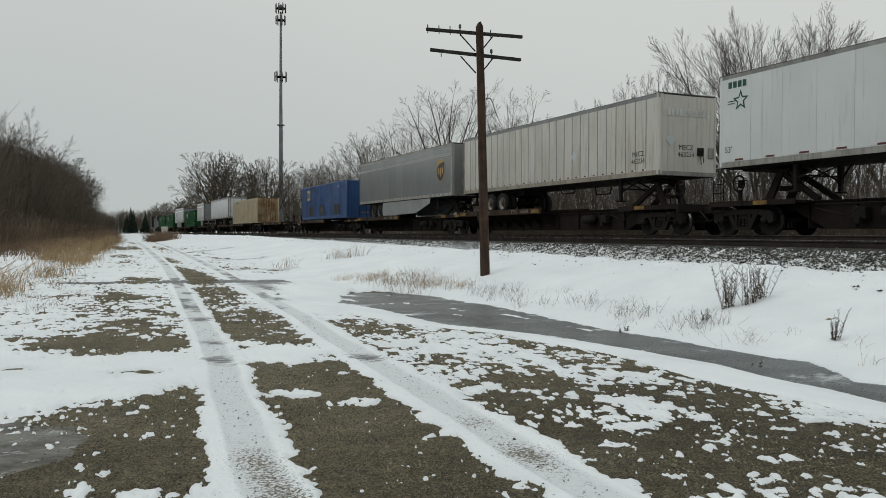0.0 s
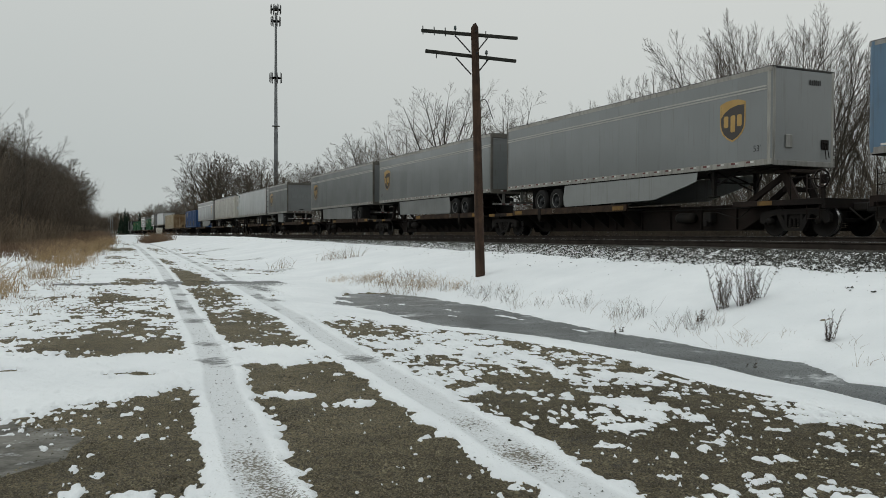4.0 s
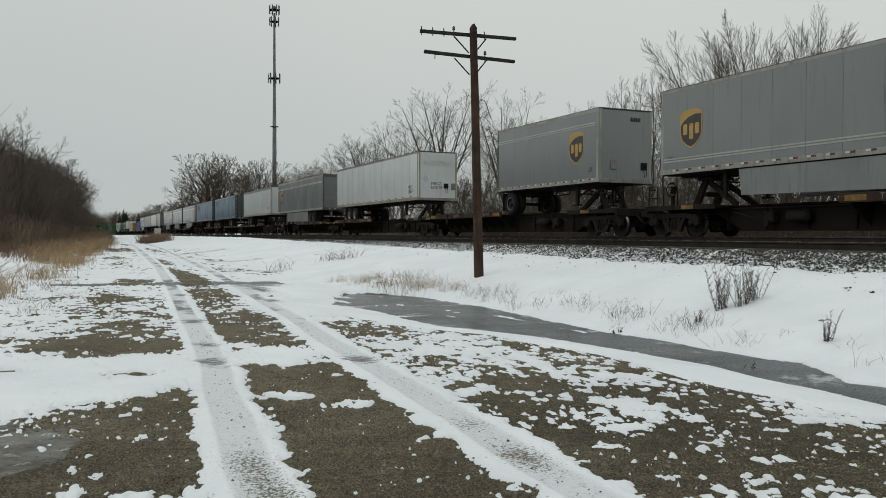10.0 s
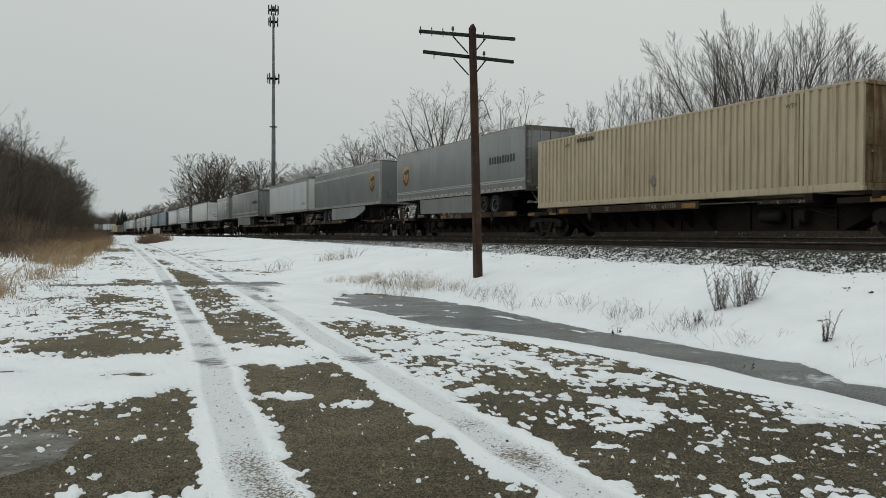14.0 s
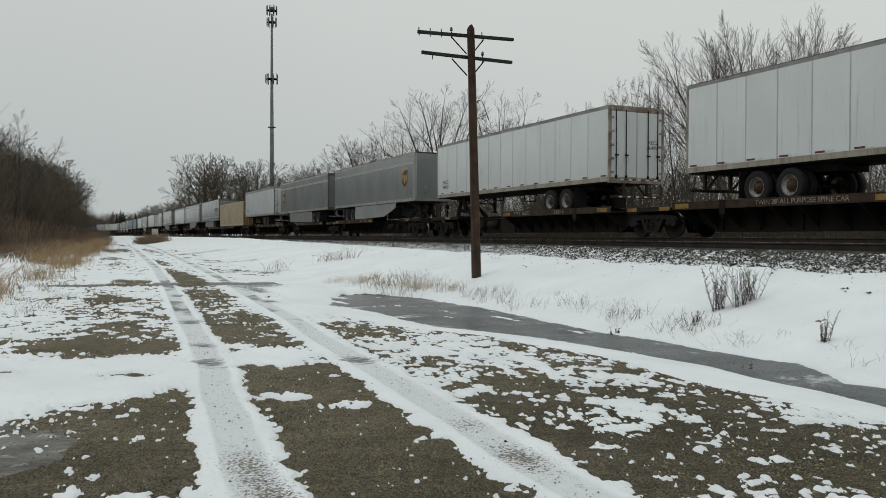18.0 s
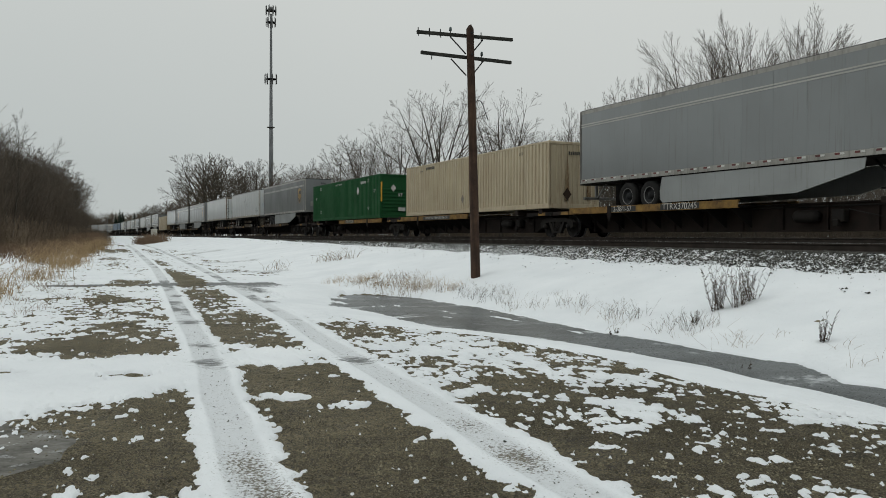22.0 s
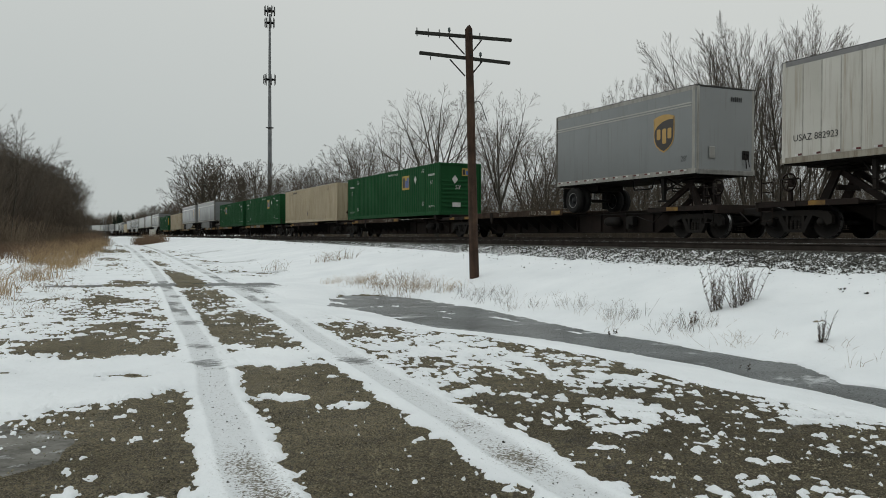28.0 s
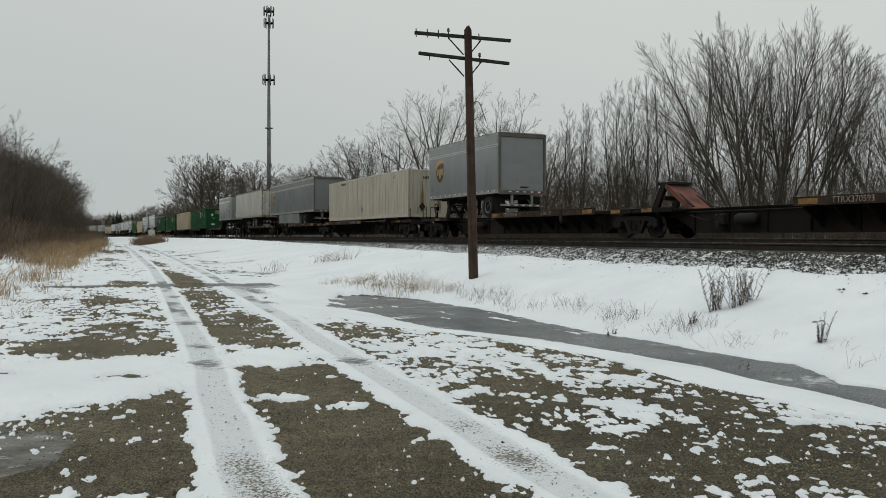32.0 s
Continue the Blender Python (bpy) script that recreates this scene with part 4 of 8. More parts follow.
def build_tracks():
    """Two tracks: rails along y on wooden ties."""
    head = [(-0.036, 0.0), (0.036, 0.0), (0.036, -0.03), (0.012, -0.045), (0.012, -0.15), (0.075, -0.165), (0.075, -0.18), (-0.075, -0.18), (-0.075, -0.165), (-0.012, -0.15), (-0.012, -0.045), (-0.036, -0.03)]

    def rail(x0, sx):
        """Straight, then on round the bend in short lengths."""
        s = Shape()
        stops = [-60.0, BEND_AT] + [BEND_AT + 15.0 * k for k in range(1, 47)]
        for profile, slot in ((head, 0), ([(-0.03, 0.0), (0.03, 0.0), (0.03, 0.003), (-0.03, 0.003)], 1)):
            n, v = len(profile), []
            for y in stops:
                for a, b in profile:
                    bx, by = bend(x0 + sx + a, y)
                    v.append((float(bx) - x0 - sx, float(by), b))
            s.add(v, [(k * n + i, k * n + (i + 1) % n, (k + 1) * n + (i + 1) % n, (k + 1) * n + i) for k in range(len(stops) - 1) for i in range(n)], slot)
        return s

    tie = Shape().box(-1.3, 1.3, -0.115, 0.115, -0.2, 0.0, 0, 0.015).mesh("tie", TIE_WOOD)
    for x, z, lab in ((NEAR_X, RAIL_NEAR, "empty near track with rusty rails on wooden ties"), (TRAIN_X, RAIL_FAR, "far track that carries the freight train")):
        t = new("railway_track")
        t.matrix_basis = pose(x, 0, z)
        tagged(t, lab, "railway track", kind="structure")
        for sx in (-0.7535, 0.7535):
            part("rail", kept(("rail", x, sx), lambda: rail(x, sx), RAIL_STEEL, RAIL_TOP), t, pose(sx, 0, 0))
        for i in range(150):
            part("tie", tie, t, pose(0, 4 + 0.5 * i, -0.178))


build_tracks()

# ---- the train ----
TRAIN = []          # (thing, place along the line at 0 s, turned round)
WHEELSETS = []      # (wheelset, front or rear of its truck)
HALF = 1.295        # half the width of boxes and decks


def on_line(s, turned=False):
    """Pose of a thing of the train whose middle is s metres along the far track."""
    x, y = bend(TRAIN_X, s)
    return pose(float(x), float(y), RAIL_FAR, 0, 0, (180 if turned else 0) + math.degrees(min(max((s - BEND_AT) / BEND_R, 0.0), 1.4)))


def put(ob, s, turned=False):
    ob.matrix_basis = on_line(s, turned)
    TRAIN.append((ob, s, turned))
    return ob


def words(text, size, material):
    key = ("lettering", text, size, material.name)
    if key not in STORE:
        cu = bpy.data.curves.new("lettering", "FONT")
        cu.body, cu.size, cu.align_x, cu.align_y = text, size, "CENTER", "CENTER"
        ob = bpy.data.objects.new("lettering", cu)
        scene.collection.objects.link(ob)
        me = bpy.data.meshes.new_from_object(ob.evaluated_get(bpy.context.evaluated_depsgraph_get()))
        bpy.data.objects.remove(ob)
        bpy.data.curves.remove(cu)
        me.materials.clear()
        me.materials.append(material)
        STORE[key] = me
    return STORE[key]


def lettering(name, text, size, material, parent, at):
    """Each word of a line as a part of its own, the line centred on at."""
    row = []
    for word in text.split(" "):
        me = words(word, size, material) if word else None
        row.append((me, max(v.co.x for v in me.vertices) - min(v.co.x for v in me.vertices) if word else 0.0))
    gap = size * 0.32
    x = -(sum(w for _, w in row) + gap * (len(row) - 1)) / 2
    for me, w in row:
        if me:
            part(name, me, parent, at @ pose(x + w / 2, 0, 0))
        x += w + gap


def on_side(sign, y, z, out=0.006):
    """Pose of flat lettering on the long side that faces sign * x."""
    return pose(sign * (HALF + out), y, z, 90, 0, 90 * sign)


def on_end(sign, y, x, z, out=0.008):
    return pose(x, y + sign * out, z, 90, 0, 0 if sign < 0 else 180)


def flat(outline, thick=0.003, slot=0):
    """A thin plate in the local xy plane, for decals."""
    return Shape().prism(outline, 2, 0.0, thick, slot)


def shield_outline(k):
    top = [(-0.5, 0.5), (-0.25, 0.575), (0.0, 0.6), (0.25, 0.575), (0.5, 0.5)]
    low = [(0.5, -0.08), (0.465, -0.25), (0.37, -0.4), (0.2, -0.53), (0.0, -0.62), (-0.2, -0.53), (-0.37, -0.4), (-0.465, -0.25), (-0.5, -0.08)]
    return [(a * k, b * k) for a, b in top + low]


def shield():
    s = flat(shield_outline(1.07), 0.002, 0)
    inner = shield_outline(0.98)
    s.add([(a, b, 0.004) for a, b in inner], [tuple(range(len(inner)))], 1)
    sweep = [(-0.48, 0.49), (-0.25, 0.565), (0.0, 0.59), (0.25, 0.565), (0.48, 0.49), (0.48, 0.44), (0.2, 0.45), (-0.1, 0.39), (-0.33, 0.27), (-0.48, 0.12)]
    s.add([(a, b, 0.006) for a, b in sweep], [tuple(range(len(sweep)))], 0)
    # three plain rounded blocks in place of the letters
    for cx, lo, hi in ((-0.27, -0.2, 0.16), (0.02, -0.36, 0.16), (0.29, -0.2, 0.16)):
        w, c = 0.098, 0.035
        block = [(cx - w, lo + c), (cx - w + c, lo), (cx + w - c, lo), (cx + w, lo + c), (cx + w, hi - c), (cx + w - c, hi), (cx - w + c, hi), (cx - w, hi - c)]
        s.add([(a, b, 0.007) for a, b in block], [tuple(range(8))], 0)
    return s


def star_decal():
    pts = []
    for k in range(10):
        r = 0.34 if k % 2 == 0 else 0.15
        pts.append((r * math.sin(k * math.pi / 5) + 0.1, r * math.cos(k * math.pi / 5) - 0.2))
    s = flat(pts, 0.003, 0)
    inner = [((a - 0.1) * 0.62 + 0.1, (b + 0.2) * 0.62 - 0.2, 0.005) for a, b in pts]
    s.add(inner, [tuple(range(10))], 1)
    for i in range(4):
        s.box(-0.42 + i * 0.2, -0.27 + i * 0.2, 0.22, 0.42, 0.0, 0.003, 0)
    s.box(-0.45, -0.12, -0.2, -0.17, 0, 0.003, 0)
    s.box(-0.45, -0.15, -0.27, -0.24, 0, 0.003, 0)
    return s


def panel_decal():
    """A golden square with three plain marks, dark and blue."""
    s = flat([(-0.55, -0.42), (0.55, -0.42), (0.55, 0.42), (-0.55, 0.42)], 0.003, 0)
    s.box(-0.46, -0.14, -0.3, 0.3, 0, 0.005, 1)
    s.box(-0.06, 0.18, -0.3, 0.14, 0, 0.005, 2)
    s.box(0.24, 0.46, -0.3, 0.3, 0, 0.005, 2)
    return s


def diamond(k=0.2):
    return lambda: flat([(0, k * 1.25), (k, 0), (0, -k * 1.25), (-k, 0)])


def bars(width, height, count, gap=0.35):
    """Plain upright bars where lettering cannot be read."""
    def make():
        s, w = Shape(), width / count
        for i in range(count):
            s.box(-width / 2 + i * w, -width / 2 + (i + 1 - gap) * w, -height / 2, height / 2 - (0.12 * height if i % 3 == 1 else 0), 0, 0.003)
        return s
    return make


def tape(length, pitch, seg, y0):
    def make():
        s, y, k = Shape(), y0, 0
        while y + seg <= y0 + length:
            s.box(-0.003, 0.003, y, y + seg * 0.55, -0.028, 0.028, 0)
            s.box(-0.003, 0.003, y + seg * 0.55, y + seg, -0.028, 0.028, 1)
            y += pitch
            k += 1
        return s
    return make


def road_wheel(rim):
    tyre = kept(("tyre",), lambda: Shape().lathe([(0.3, -0.12), (0.42, -0.14), (0.475, -0.125), (0.5, -0.09), (0.492, -0.05), (0.5, -0.045), (0.5, 0.045), (0.492, 0.05), (0.5, 0.09), (0.475, 0.125), (0.42, 0.14), (0.3, 0.12)], 0, (0, 0, 0), 18, caps=False), RUBBER)

    def disc():
        s = Shape().lathe([(0.3, -0.11), (0.285, -0.1), (0.27, -0.03), (0.215, -0.01)], 0, (0, 0, 0), 18, caps=False)
        s.lathe([(0.215, -0.01), (0.17, 0.01), (0.13, -0.01), (0.12, -0.09), (0.0, -0.1)], 0, (0, 0, 0), 14, 1, caps=False)
        s.lathe([(0.3, 0.11), (0.285, 0.1), (0.27, 0.05), (0.0, 0.03)], 0, (0, 0, 0), 16, caps=False)
        s.lathe([(0.306, -0.112), (0.3, -0.122), (0.282, -0.118), (0.278, -0.1)], 0, (0, 0, 0), 18, 2, caps=False)
        for k in range(8):
            t = k * math.pi / 4
            s.lathe([(0.018, 0.0), (0.0, -0.03)], 0, (0.0, 0.2 * math.cos(t), 0.2 * math.sin(t)), 6)
        return s
    return tyre, kept(("rim", rim.name), disc, rim, HUB_RUST if rim is RIM_WHITE else RIM_DARK, RIM_EDGE)


def add_wheels(trailer, axles, rim, z=1.5):
    tyre, disc = road_wheel(rim)
    for y in axles:
        part("axle", kept(("axle",), lambda: Shape().rod((-1.1, 0, 0), (1.1, 0, 0), 0.065, n=10), DARK_STEEL), trailer, pose(0, y, z))
        for x, turn in ((-1.14, 0), (-0.8, 180), (1.14, 180), (0.8, 0)):
            w = part("wheel", tyre, trailer, pose(x, y, z, 0, 0, turn))
            part("rim", disc, w)


VAN = {  # paint, panel pitch, panel rib, rear door, roof rail height, rim, low stripe
    "grey": (GREY_PAINT, 1.23, False, "roll", 0.14, RIM_DARK),
    "grey_doors": (GREY_PAINT, 1.23, False, "swing", 0.10, RIM_DARK),
    "plain_white": (WHITE_PAINT, 2.45, False, "swing", 0.26, RIM_DARK),
    "panel_white": (WHITE_PAINT, 1.24, True, "swing", 0.12, RIM_WHITE),
    "rib_white": (OLD_WHITE, 0.61, True, "swing", 0.14, RIM_WHITE),
    "star_white": (WHITE_PAINT, 1.24, False, "swing", 0.12, RIM_WHITE),
    "blue": (BLUE_PAINT, 1.16, True, "swing", 0.12, RIM_WHITE),
}
Z0, Z1 = 2.12, 5.0       # floor rail and roof of a van


def van(style, length, label, short=False, skirt=True, emblem="", mark="", stripe=False, low=False, big_mark=False, door_sticker=False, slant=False, rib_paint=None):
    """A semi-trailer with its nose at +y, standing on its own wheels at the deck and with its kingpin on the hitch."""
    paint, pitch, rib, door, rail_h, rim = VAN[style]
    t = new("semi_trailer")
    tagged(t, label, "trailer", "piggyback trailers on the train")
    h = length / 2
    key = (style, round(length, 2))
    frame_m = {"panel_white": RUST_FRAME, "rib_white": RUST_FRAME, "blue": DOOR_SLATE, "grey": FRAME_DUST, "grey_doors": FRAME_DUST}.get(style, ALU)
    part("body", kept(("body",) + key, lambda: Shape().box(-HALF + 0.012, HALF - 0.012, -h + 0.02, h - 0.01, Z0 + 0.12, Z1 - 0.04, 0, 0.03), paint), t)
    part("roof", kept(("roof", round(length, 2)), lambda: Shape().box(-HALF + 0.03, HALF - 0.03, -h, h, Z1 - 0.05, Z1 + 0.022, 0, 0.012), ROOF_DARK), t)
    railm = kept(("top_rail", style, rail_h, round(length, 2)), lambda: Shape().box(-0.02, 0.012, -h, h, -rail_h, 0.0, 0, 0.006), PALE_RAIL if style.startswith("grey") else GREY_TOP if rail_h > 0.13 else ALU)

    def bottom():
        s = Shape().box(-0.03, 0.012, -h, h, 0.0, 0.17, 0, 0.006)
        s.box(0.006, 0.02, -h, h, 0.0, 0.035, 0)
        for i in range(int(length / 0.3)):
            s.box(0.012, 0.018, -h + 0.1 + 0.3 * i, -h + 0.13 + 0.3 * i, 0.12, 0.15, 0)
        return s
    botm = kept(("bottom_rail", style, round(length, 2)), bottom, PALE_RAIL if style.startswith("grey") or style == "star_white" else POST_BEIGE if style != "blue" else ALU)
    n = max(3, round((length - 0.3) / pitch))
    w = (length - 0.3) / n
    seam = {"grey": 0.0012, "grey_doors": 0.0035, "plain_white": 0.002}.get(style, 0.006)
    panel = kept(("panel", style, round(w, 3)), lambda: Shape().box(-0.006, 0.006, -w / 2 + seam, w / 2 - seam, Z0 + 0.17, Z1 - rail_h + 0.005, 0, 0.003), paint)
    ribm = kept(("rib", style, rib_paint is None), lambda: Shape().box(-0.004, 0.01, -0.022, 0.022, Z0 + 0.17, Z1 - rail_h, 0, 0.004), rib_paint or {"blue": SEAM_BLUE, "rib_white": RIB_DULL}.get(style, SEAM_LIGHT))
    for sx in (-1, 1):
        turn = pose(sx * (HALF - 0.012), 0, 0, 0, 0, 0 if sx > 0 else 180)
        part("top_rail", railm, t, turn @ pose(0, 0, Z1 - 0.01))
        part("bottom_rail", botm, t, turn @ pose(0, 0, Z0))
        for i in range(n):
            part("side_panel", panel, t, pose(sx * (HALF - 0.008), -h + 0.15 + (i + 0.5) * w, 0))
            if rib and i:
                part("panel_rib", ribm, t, pose(sx * (HALF - 0.004), -h + 0.15 + i * w, 0, 0, 0, 0 if sx > 0 else 180))
        tp = kept(("reflector_strip", style, round(length, 2)), tape(length - 0.3, 0.62 if style.startswith("grey") or style == "rib_white" else 1.24, 0.30 if style.startswith("grey") else 0.24 if style == "rib_white" else 0.6, -h + 0.15), TAPE_RED, TAPE_WHITE)
        tagged(part("reflector_strip", tp, t, pose(sx * (HALF + 0.005), 0, Z0 + (0.12 if style.startswith("grey") else 0.22))), "row of small red and white reflectors", kind="stuff")
        if stripe:
            for dz in (0.0, 0.085):
                part("side_stripe", kept(("side_stripe", round(length, 2)), lambda: Shape().box(-0.004, 0.004, -h + 0.03, h - 0.2, -0.022, 0.022), STRIPE), t, pose(sx * (HALF + 0.003), 0, (2.55 if low else 4.36) + dz))
        if emblem == "shield":
            part("emblem", kept(("emblem",), shield, SHIELD_GOLD, SHIELD_BROWN), t, on_side(sx, h - 1.55, 3.58, 0.004), "brown and gold shield emblem")
            part("size_mark", words("53'" if length > 12 else "28'", 0.26, TEXT_BLACK), t, on_side(sx, h - 0.55, 2.62, 0.004))
        if emblem == "star":
            part("emblem", kept(("star_emblem",), star_decal, DECAL_GREEN, WHITE_PAINT), t, on_side(sx, h - 0.85, 4.35, 0.004), "dark green star emblem")
            part("size_mark", words("53'", 0.26, TEXT_BLACK), t, on_side(sx, h - 0.45, 2.66, 0.004))
        if big_mark:
            tagged(part("wordmark", kept(("wordmark",), bars(2.6, 0.36, 10, 0.35), TEXT_BLACK), t, on_side(sx, -h + 2.2, 3.65, 0.004), "dark lettering reduced to bars"), kind="stuff")
        if mark:
            part("fleet_mark", words(mark, 0.26, TEXT_BLACK), t, on_side(sx, h - 1.2, 2.8, 0.0085))
        if style in ("panel_white", "rib_white"):
            part("placard", kept(("placard",), diamond(0.2), GHOST_GREY), t, on_side(sx, h - 5.4, 3.2, 0.01), "grey diamond placard holder")
        if style == "plain_white":
            for yy, ww in ((h - 1.75, 0.8), (h - 4.3, 0.75), (h - 10.2, 0.6)):
                part("faded_patch", kept(("faded_patch", ww), lambda: Shape().box(-ww / 2, ww / 2, -1.05 if ww > 0.77 else -1.2, 0.75 if ww > 0.77 else 1.2, 0, 0.002), GHOST_GREY), t, on_side(sx, yy, 3.55, 0.002), "ghost of removed lettering")
        # corner posts at the nose and the rear frame
        part("nose_post", kept(("nose_post", style), lambda: Shape().lathe([(0.125, Z0 + 0.02), (0.125, Z1 - 0.02)], 2, (0, 0, 0), 14), PALE_RAIL if style.startswith("grey") else POST_BEIGE if style in ("plain_white", "panel_white") else paint), t, pose(sx * (HALF - 0.115), h - 0.115, 0))
        part("rear_post", kept(("rear_post", frame_m.name), lambda: Shape().box(-0.06, 0.06, -0.05, 0.05, Z0 - 0.05, Z1, 0, 0.008), frame_m), t, pose(sx * (HALF - 0.055), -h, 0))
    # rear end
    part("rear_header", kept(("rear_header", frame_m.name), lambda: Shape().box(-1.23, 1.23, -0.05, 0.05, Z1 - 0.2, Z1 - 0.005, 0, 0.008), frame_m), t, pose(0, -h, 0))
    part("rear_sill", kept(("rear_sill", frame_m.name), lambda: Shape().box(-1.28, 1.28, -0.06, 0.08, Z0 - 0.06, Z0 + 0.16, 0, 0.01), frame_m), t, pose(0, -h, 0))
    tagged(part("rear_reflector", kept(("rear_reflector",), tape(2.3, 0.4, 0.32, -1.15), TAPE_RED, TAPE_WHITE), t, pose(0, -h - 0.064, Z0 + 0.08, 0, 0, 90)), kind="stuff")
    if door == "roll":
        def roll():
            return Shape().box(-1.18, 1.18, -0.01, 0.0, Z0 + 0.15, Z1 - 0.19)
        d = part("roll_door", kept(("roll_door",), roll, GREY_PAINT), t, pose(0, -h + 0.045, 0))
        for i in range(8):
            part("slat", kept(("slat",), lambda: Shape().box(-1.17, 1.17, -0.03, -0.012, 0.0, 0.3142, 0, 0.002), GREY_PAINT), d, pose(0, 0, Z0 + 0.16 + i * 0.315))
        part("door_latch", kept(("door_latch",), lambda: Shape().box(-0.2, 0.2, -0.05, 0.0, 0, 0.06, 0, 0.01).rod((0, -0.06, 0.03), (0.28, -0.06, 0.05), 0.015), DARK_STEEL), d, pose(0.1, -0.02, Z0 + 0.28))
    else:
        for sx in (-1, 1):
            leaf = part("door", kept(("door", style), lambda: Shape().box(-0.585, 0.585, -0.025, 0.025, Z0 + 0.17, Z1 - 0.2, 0, 0.01), {"blue": DOOR_SLATE, "rib_white": STAINED_DOOR}.get(style, paint)), t, pose(sx * 0.6, -h - 0.02, 0))
            for rx in (-0.38, 0.08) if sx < 0 else (0.38, -0.08):
                part("lock_rod", kept(("lock_rod", style in ("grey_doors", "rib_white"), style), lambda: Shape().rod((0, -0.05, Z0 + 0.1), (0, -0.05, Z1 - 0.12), 0.018, n=8).box(-0.06, 0.1, -0.08, -0.04, 3.1, 3.16).box(-0.04, 0.04, -0.07, -0.02, Z0 + 0.14, Z0 + 0.24), {"grey_doors": ALU, "rib_white": RUST_EDGE}.get(style, DARK_STEEL)), leaf, pose(rx, 0, 0))
            for k in range(5):
                part("hinge", kept(("hinge",), lambda: Shape().box(-0.09, 0.07, -0.04, 0.0, -0.045, 0.045, 0, 0.008), DARK_STEEL if style in ("rib_white", "panel_white", "blue") else ALU), leaf, pose(sx * 0.55, -0.02, Z0 + 0.35 + k * 0.52))
    if mark and door == "swing":
        part("fleet_mark", words(mark.replace(" ", "\n"), 0.2, TEXT_BLACK), t, on_end(-1, -h, 0.76, 3.55 if style == "panel_white" else 3.15, 0.055))
        part("placard", kept(("placard",), diamond(0.2), GHOST_GREY), t, on_end(-1, -h, -0.5, 2.95, 0.06), "grey diamond placard holder")
    if mark.startswith("USAZ"):
        plate = part("number_plate", kept(("number_plate",), lambda: Shape().box(-0.24, 0.24, -0.26, 0.26, 0, 0.004), WHITE_PAINT), t, on_end(-1, -h, -0.76, 3.25, 0.052), "white sign with a black number")
        part("plate_number", words("110", 0.26, TEXT_BLACK), plate, pose(0, 0.08, 0.006))
        part("plate_line", kept(("plate_line",), bars(0.34, 0.05, 5), TEXT_BLACK), plate, pose(0, -0.13, 0.006))
    if emblem == "star":
        part("emblem", kept(("star_emblem",), star_decal, DECAL_GREEN, WHITE_PAINT), t, on_end(-1, -h, 0.5, 4.3, 0.056) @ Matrix.Scale(0.75, 4), "dark green star emblem")
    if door_sticker:
        part("sticker", kept(("sticker",), lambda: Shape().box(-0.17, 0.17, -0.004, 0, -0.14, 0.14), STICKER), t, pose(0.82, -h - 0.052, 2.95), "yellow warning sticker")
    # nose end
    part("nose_wall", kept(("nose_wall", style), lambda: Shape().box(-1.19, 1.19, -0.04, 0.012, Z0 + 0.1, Z1 - 0.05, 0, 0.01), paint), t, pose(0, h - 0.012, 0))
    part("nose_sill", kept(("nose_sill",), lambda: Shape().box(-1.2, 1.2, -0.05, 0.02, Z0 - 0.02, Z0 + 0.14, 0, 0.01), ALU), t, pose(0, h - 0.01, 0))
    part("connector_box", kept(("connector_box",), lambda: Shape().box(-0.15, 0.15, 0, 0.04, -0.15, 0.15, 0, 0.015).lathe([(0.05, 0.04), (0.05, 0.07), (0.0, 0.07)], 1, (-0.06, 0, 0.03), 10).lathe([(0.04, 0.04), (0.04, 0.07), (0.0, 0.07)], 1, (0.07, 0, 0.05), 10).rod((-0.06, 0.05, 0.0), (-0.1, 0.09, -0.4), 0.013).rod((0.05, 0.05, 0.0), (0.02, 0.09, -0.45), 0.013), DARK_STEEL), t, pose(-0.52, h, 2.98) if not style.startswith("grey") else pose(-0.86, h, 2.78))
    part("document_holder", kept(("document_holder",), lambda: Shape().box(-0.13, 0.13, 0, 0.05, -0.2, 0.2, 0, 0.02), ALU), t, pose(-1.0, h, 2.95) if not style.startswith("grey") else pose(0.62, h, 2.82))
    if style.startswith("grey"):
        part("number_mark", kept(("nose_number",), bars(0.5, 0.16, 6), TEXT_BLACK), t, on_end(1, h, -0.45, 4.62, 0.016), "dark fleet number reduced to bars")
    if mark:
        part("fleet_mark", words("\n".join(mark), 0.17, TEXT_BLACK), t, on_end(1, h, -0.98, 3.9, 0.014)) if style not in ("panel_white", "rib_white") else part("fleet_mark", words(mark, 0.25, TEXT_BLACK), t, on_end(1, h, 0.12, 2.98))
        if style in ("panel_white", "rib_white"):
            part("placard", kept(("placard",), diamond(0.2), GHOST_GREY), t, on_end(1, h, 0.82, 3.38, 0.02), "grey diamond placard holder")
            tagged(part("faded_wordmark", kept(("faded_wordmark",), bars(1.9, 0.26, 11, 0.25), TEXT_WHITE), t, on_end(1, h, 0.0, 4.35, 0.016), "faded pale lettering reduced to bars"), kind="stuff")
    # underside
    part("floor_frame", kept(("floor_frame", round(length, 2)), lambda: Shape().box(-1.22, 1.22, -h + 0.1, h - 0.05, Z0 - 0.03, Z0 + 0.1, 0, 0.01), DARK_STEEL), t)
    part("coupler_plate", kept(("coupler_plate",), lambda: Shape().box(-0.6, 0.6, -0.7, 0.7, Z0 - 0.09, Z0 - 0.02, 0, 0.02), DARK_STEEL), t, pose(0, h - 1.0, 0))
    back_y = -h + (1.15 if short else 3.2 if style == "blue" else 3.6)
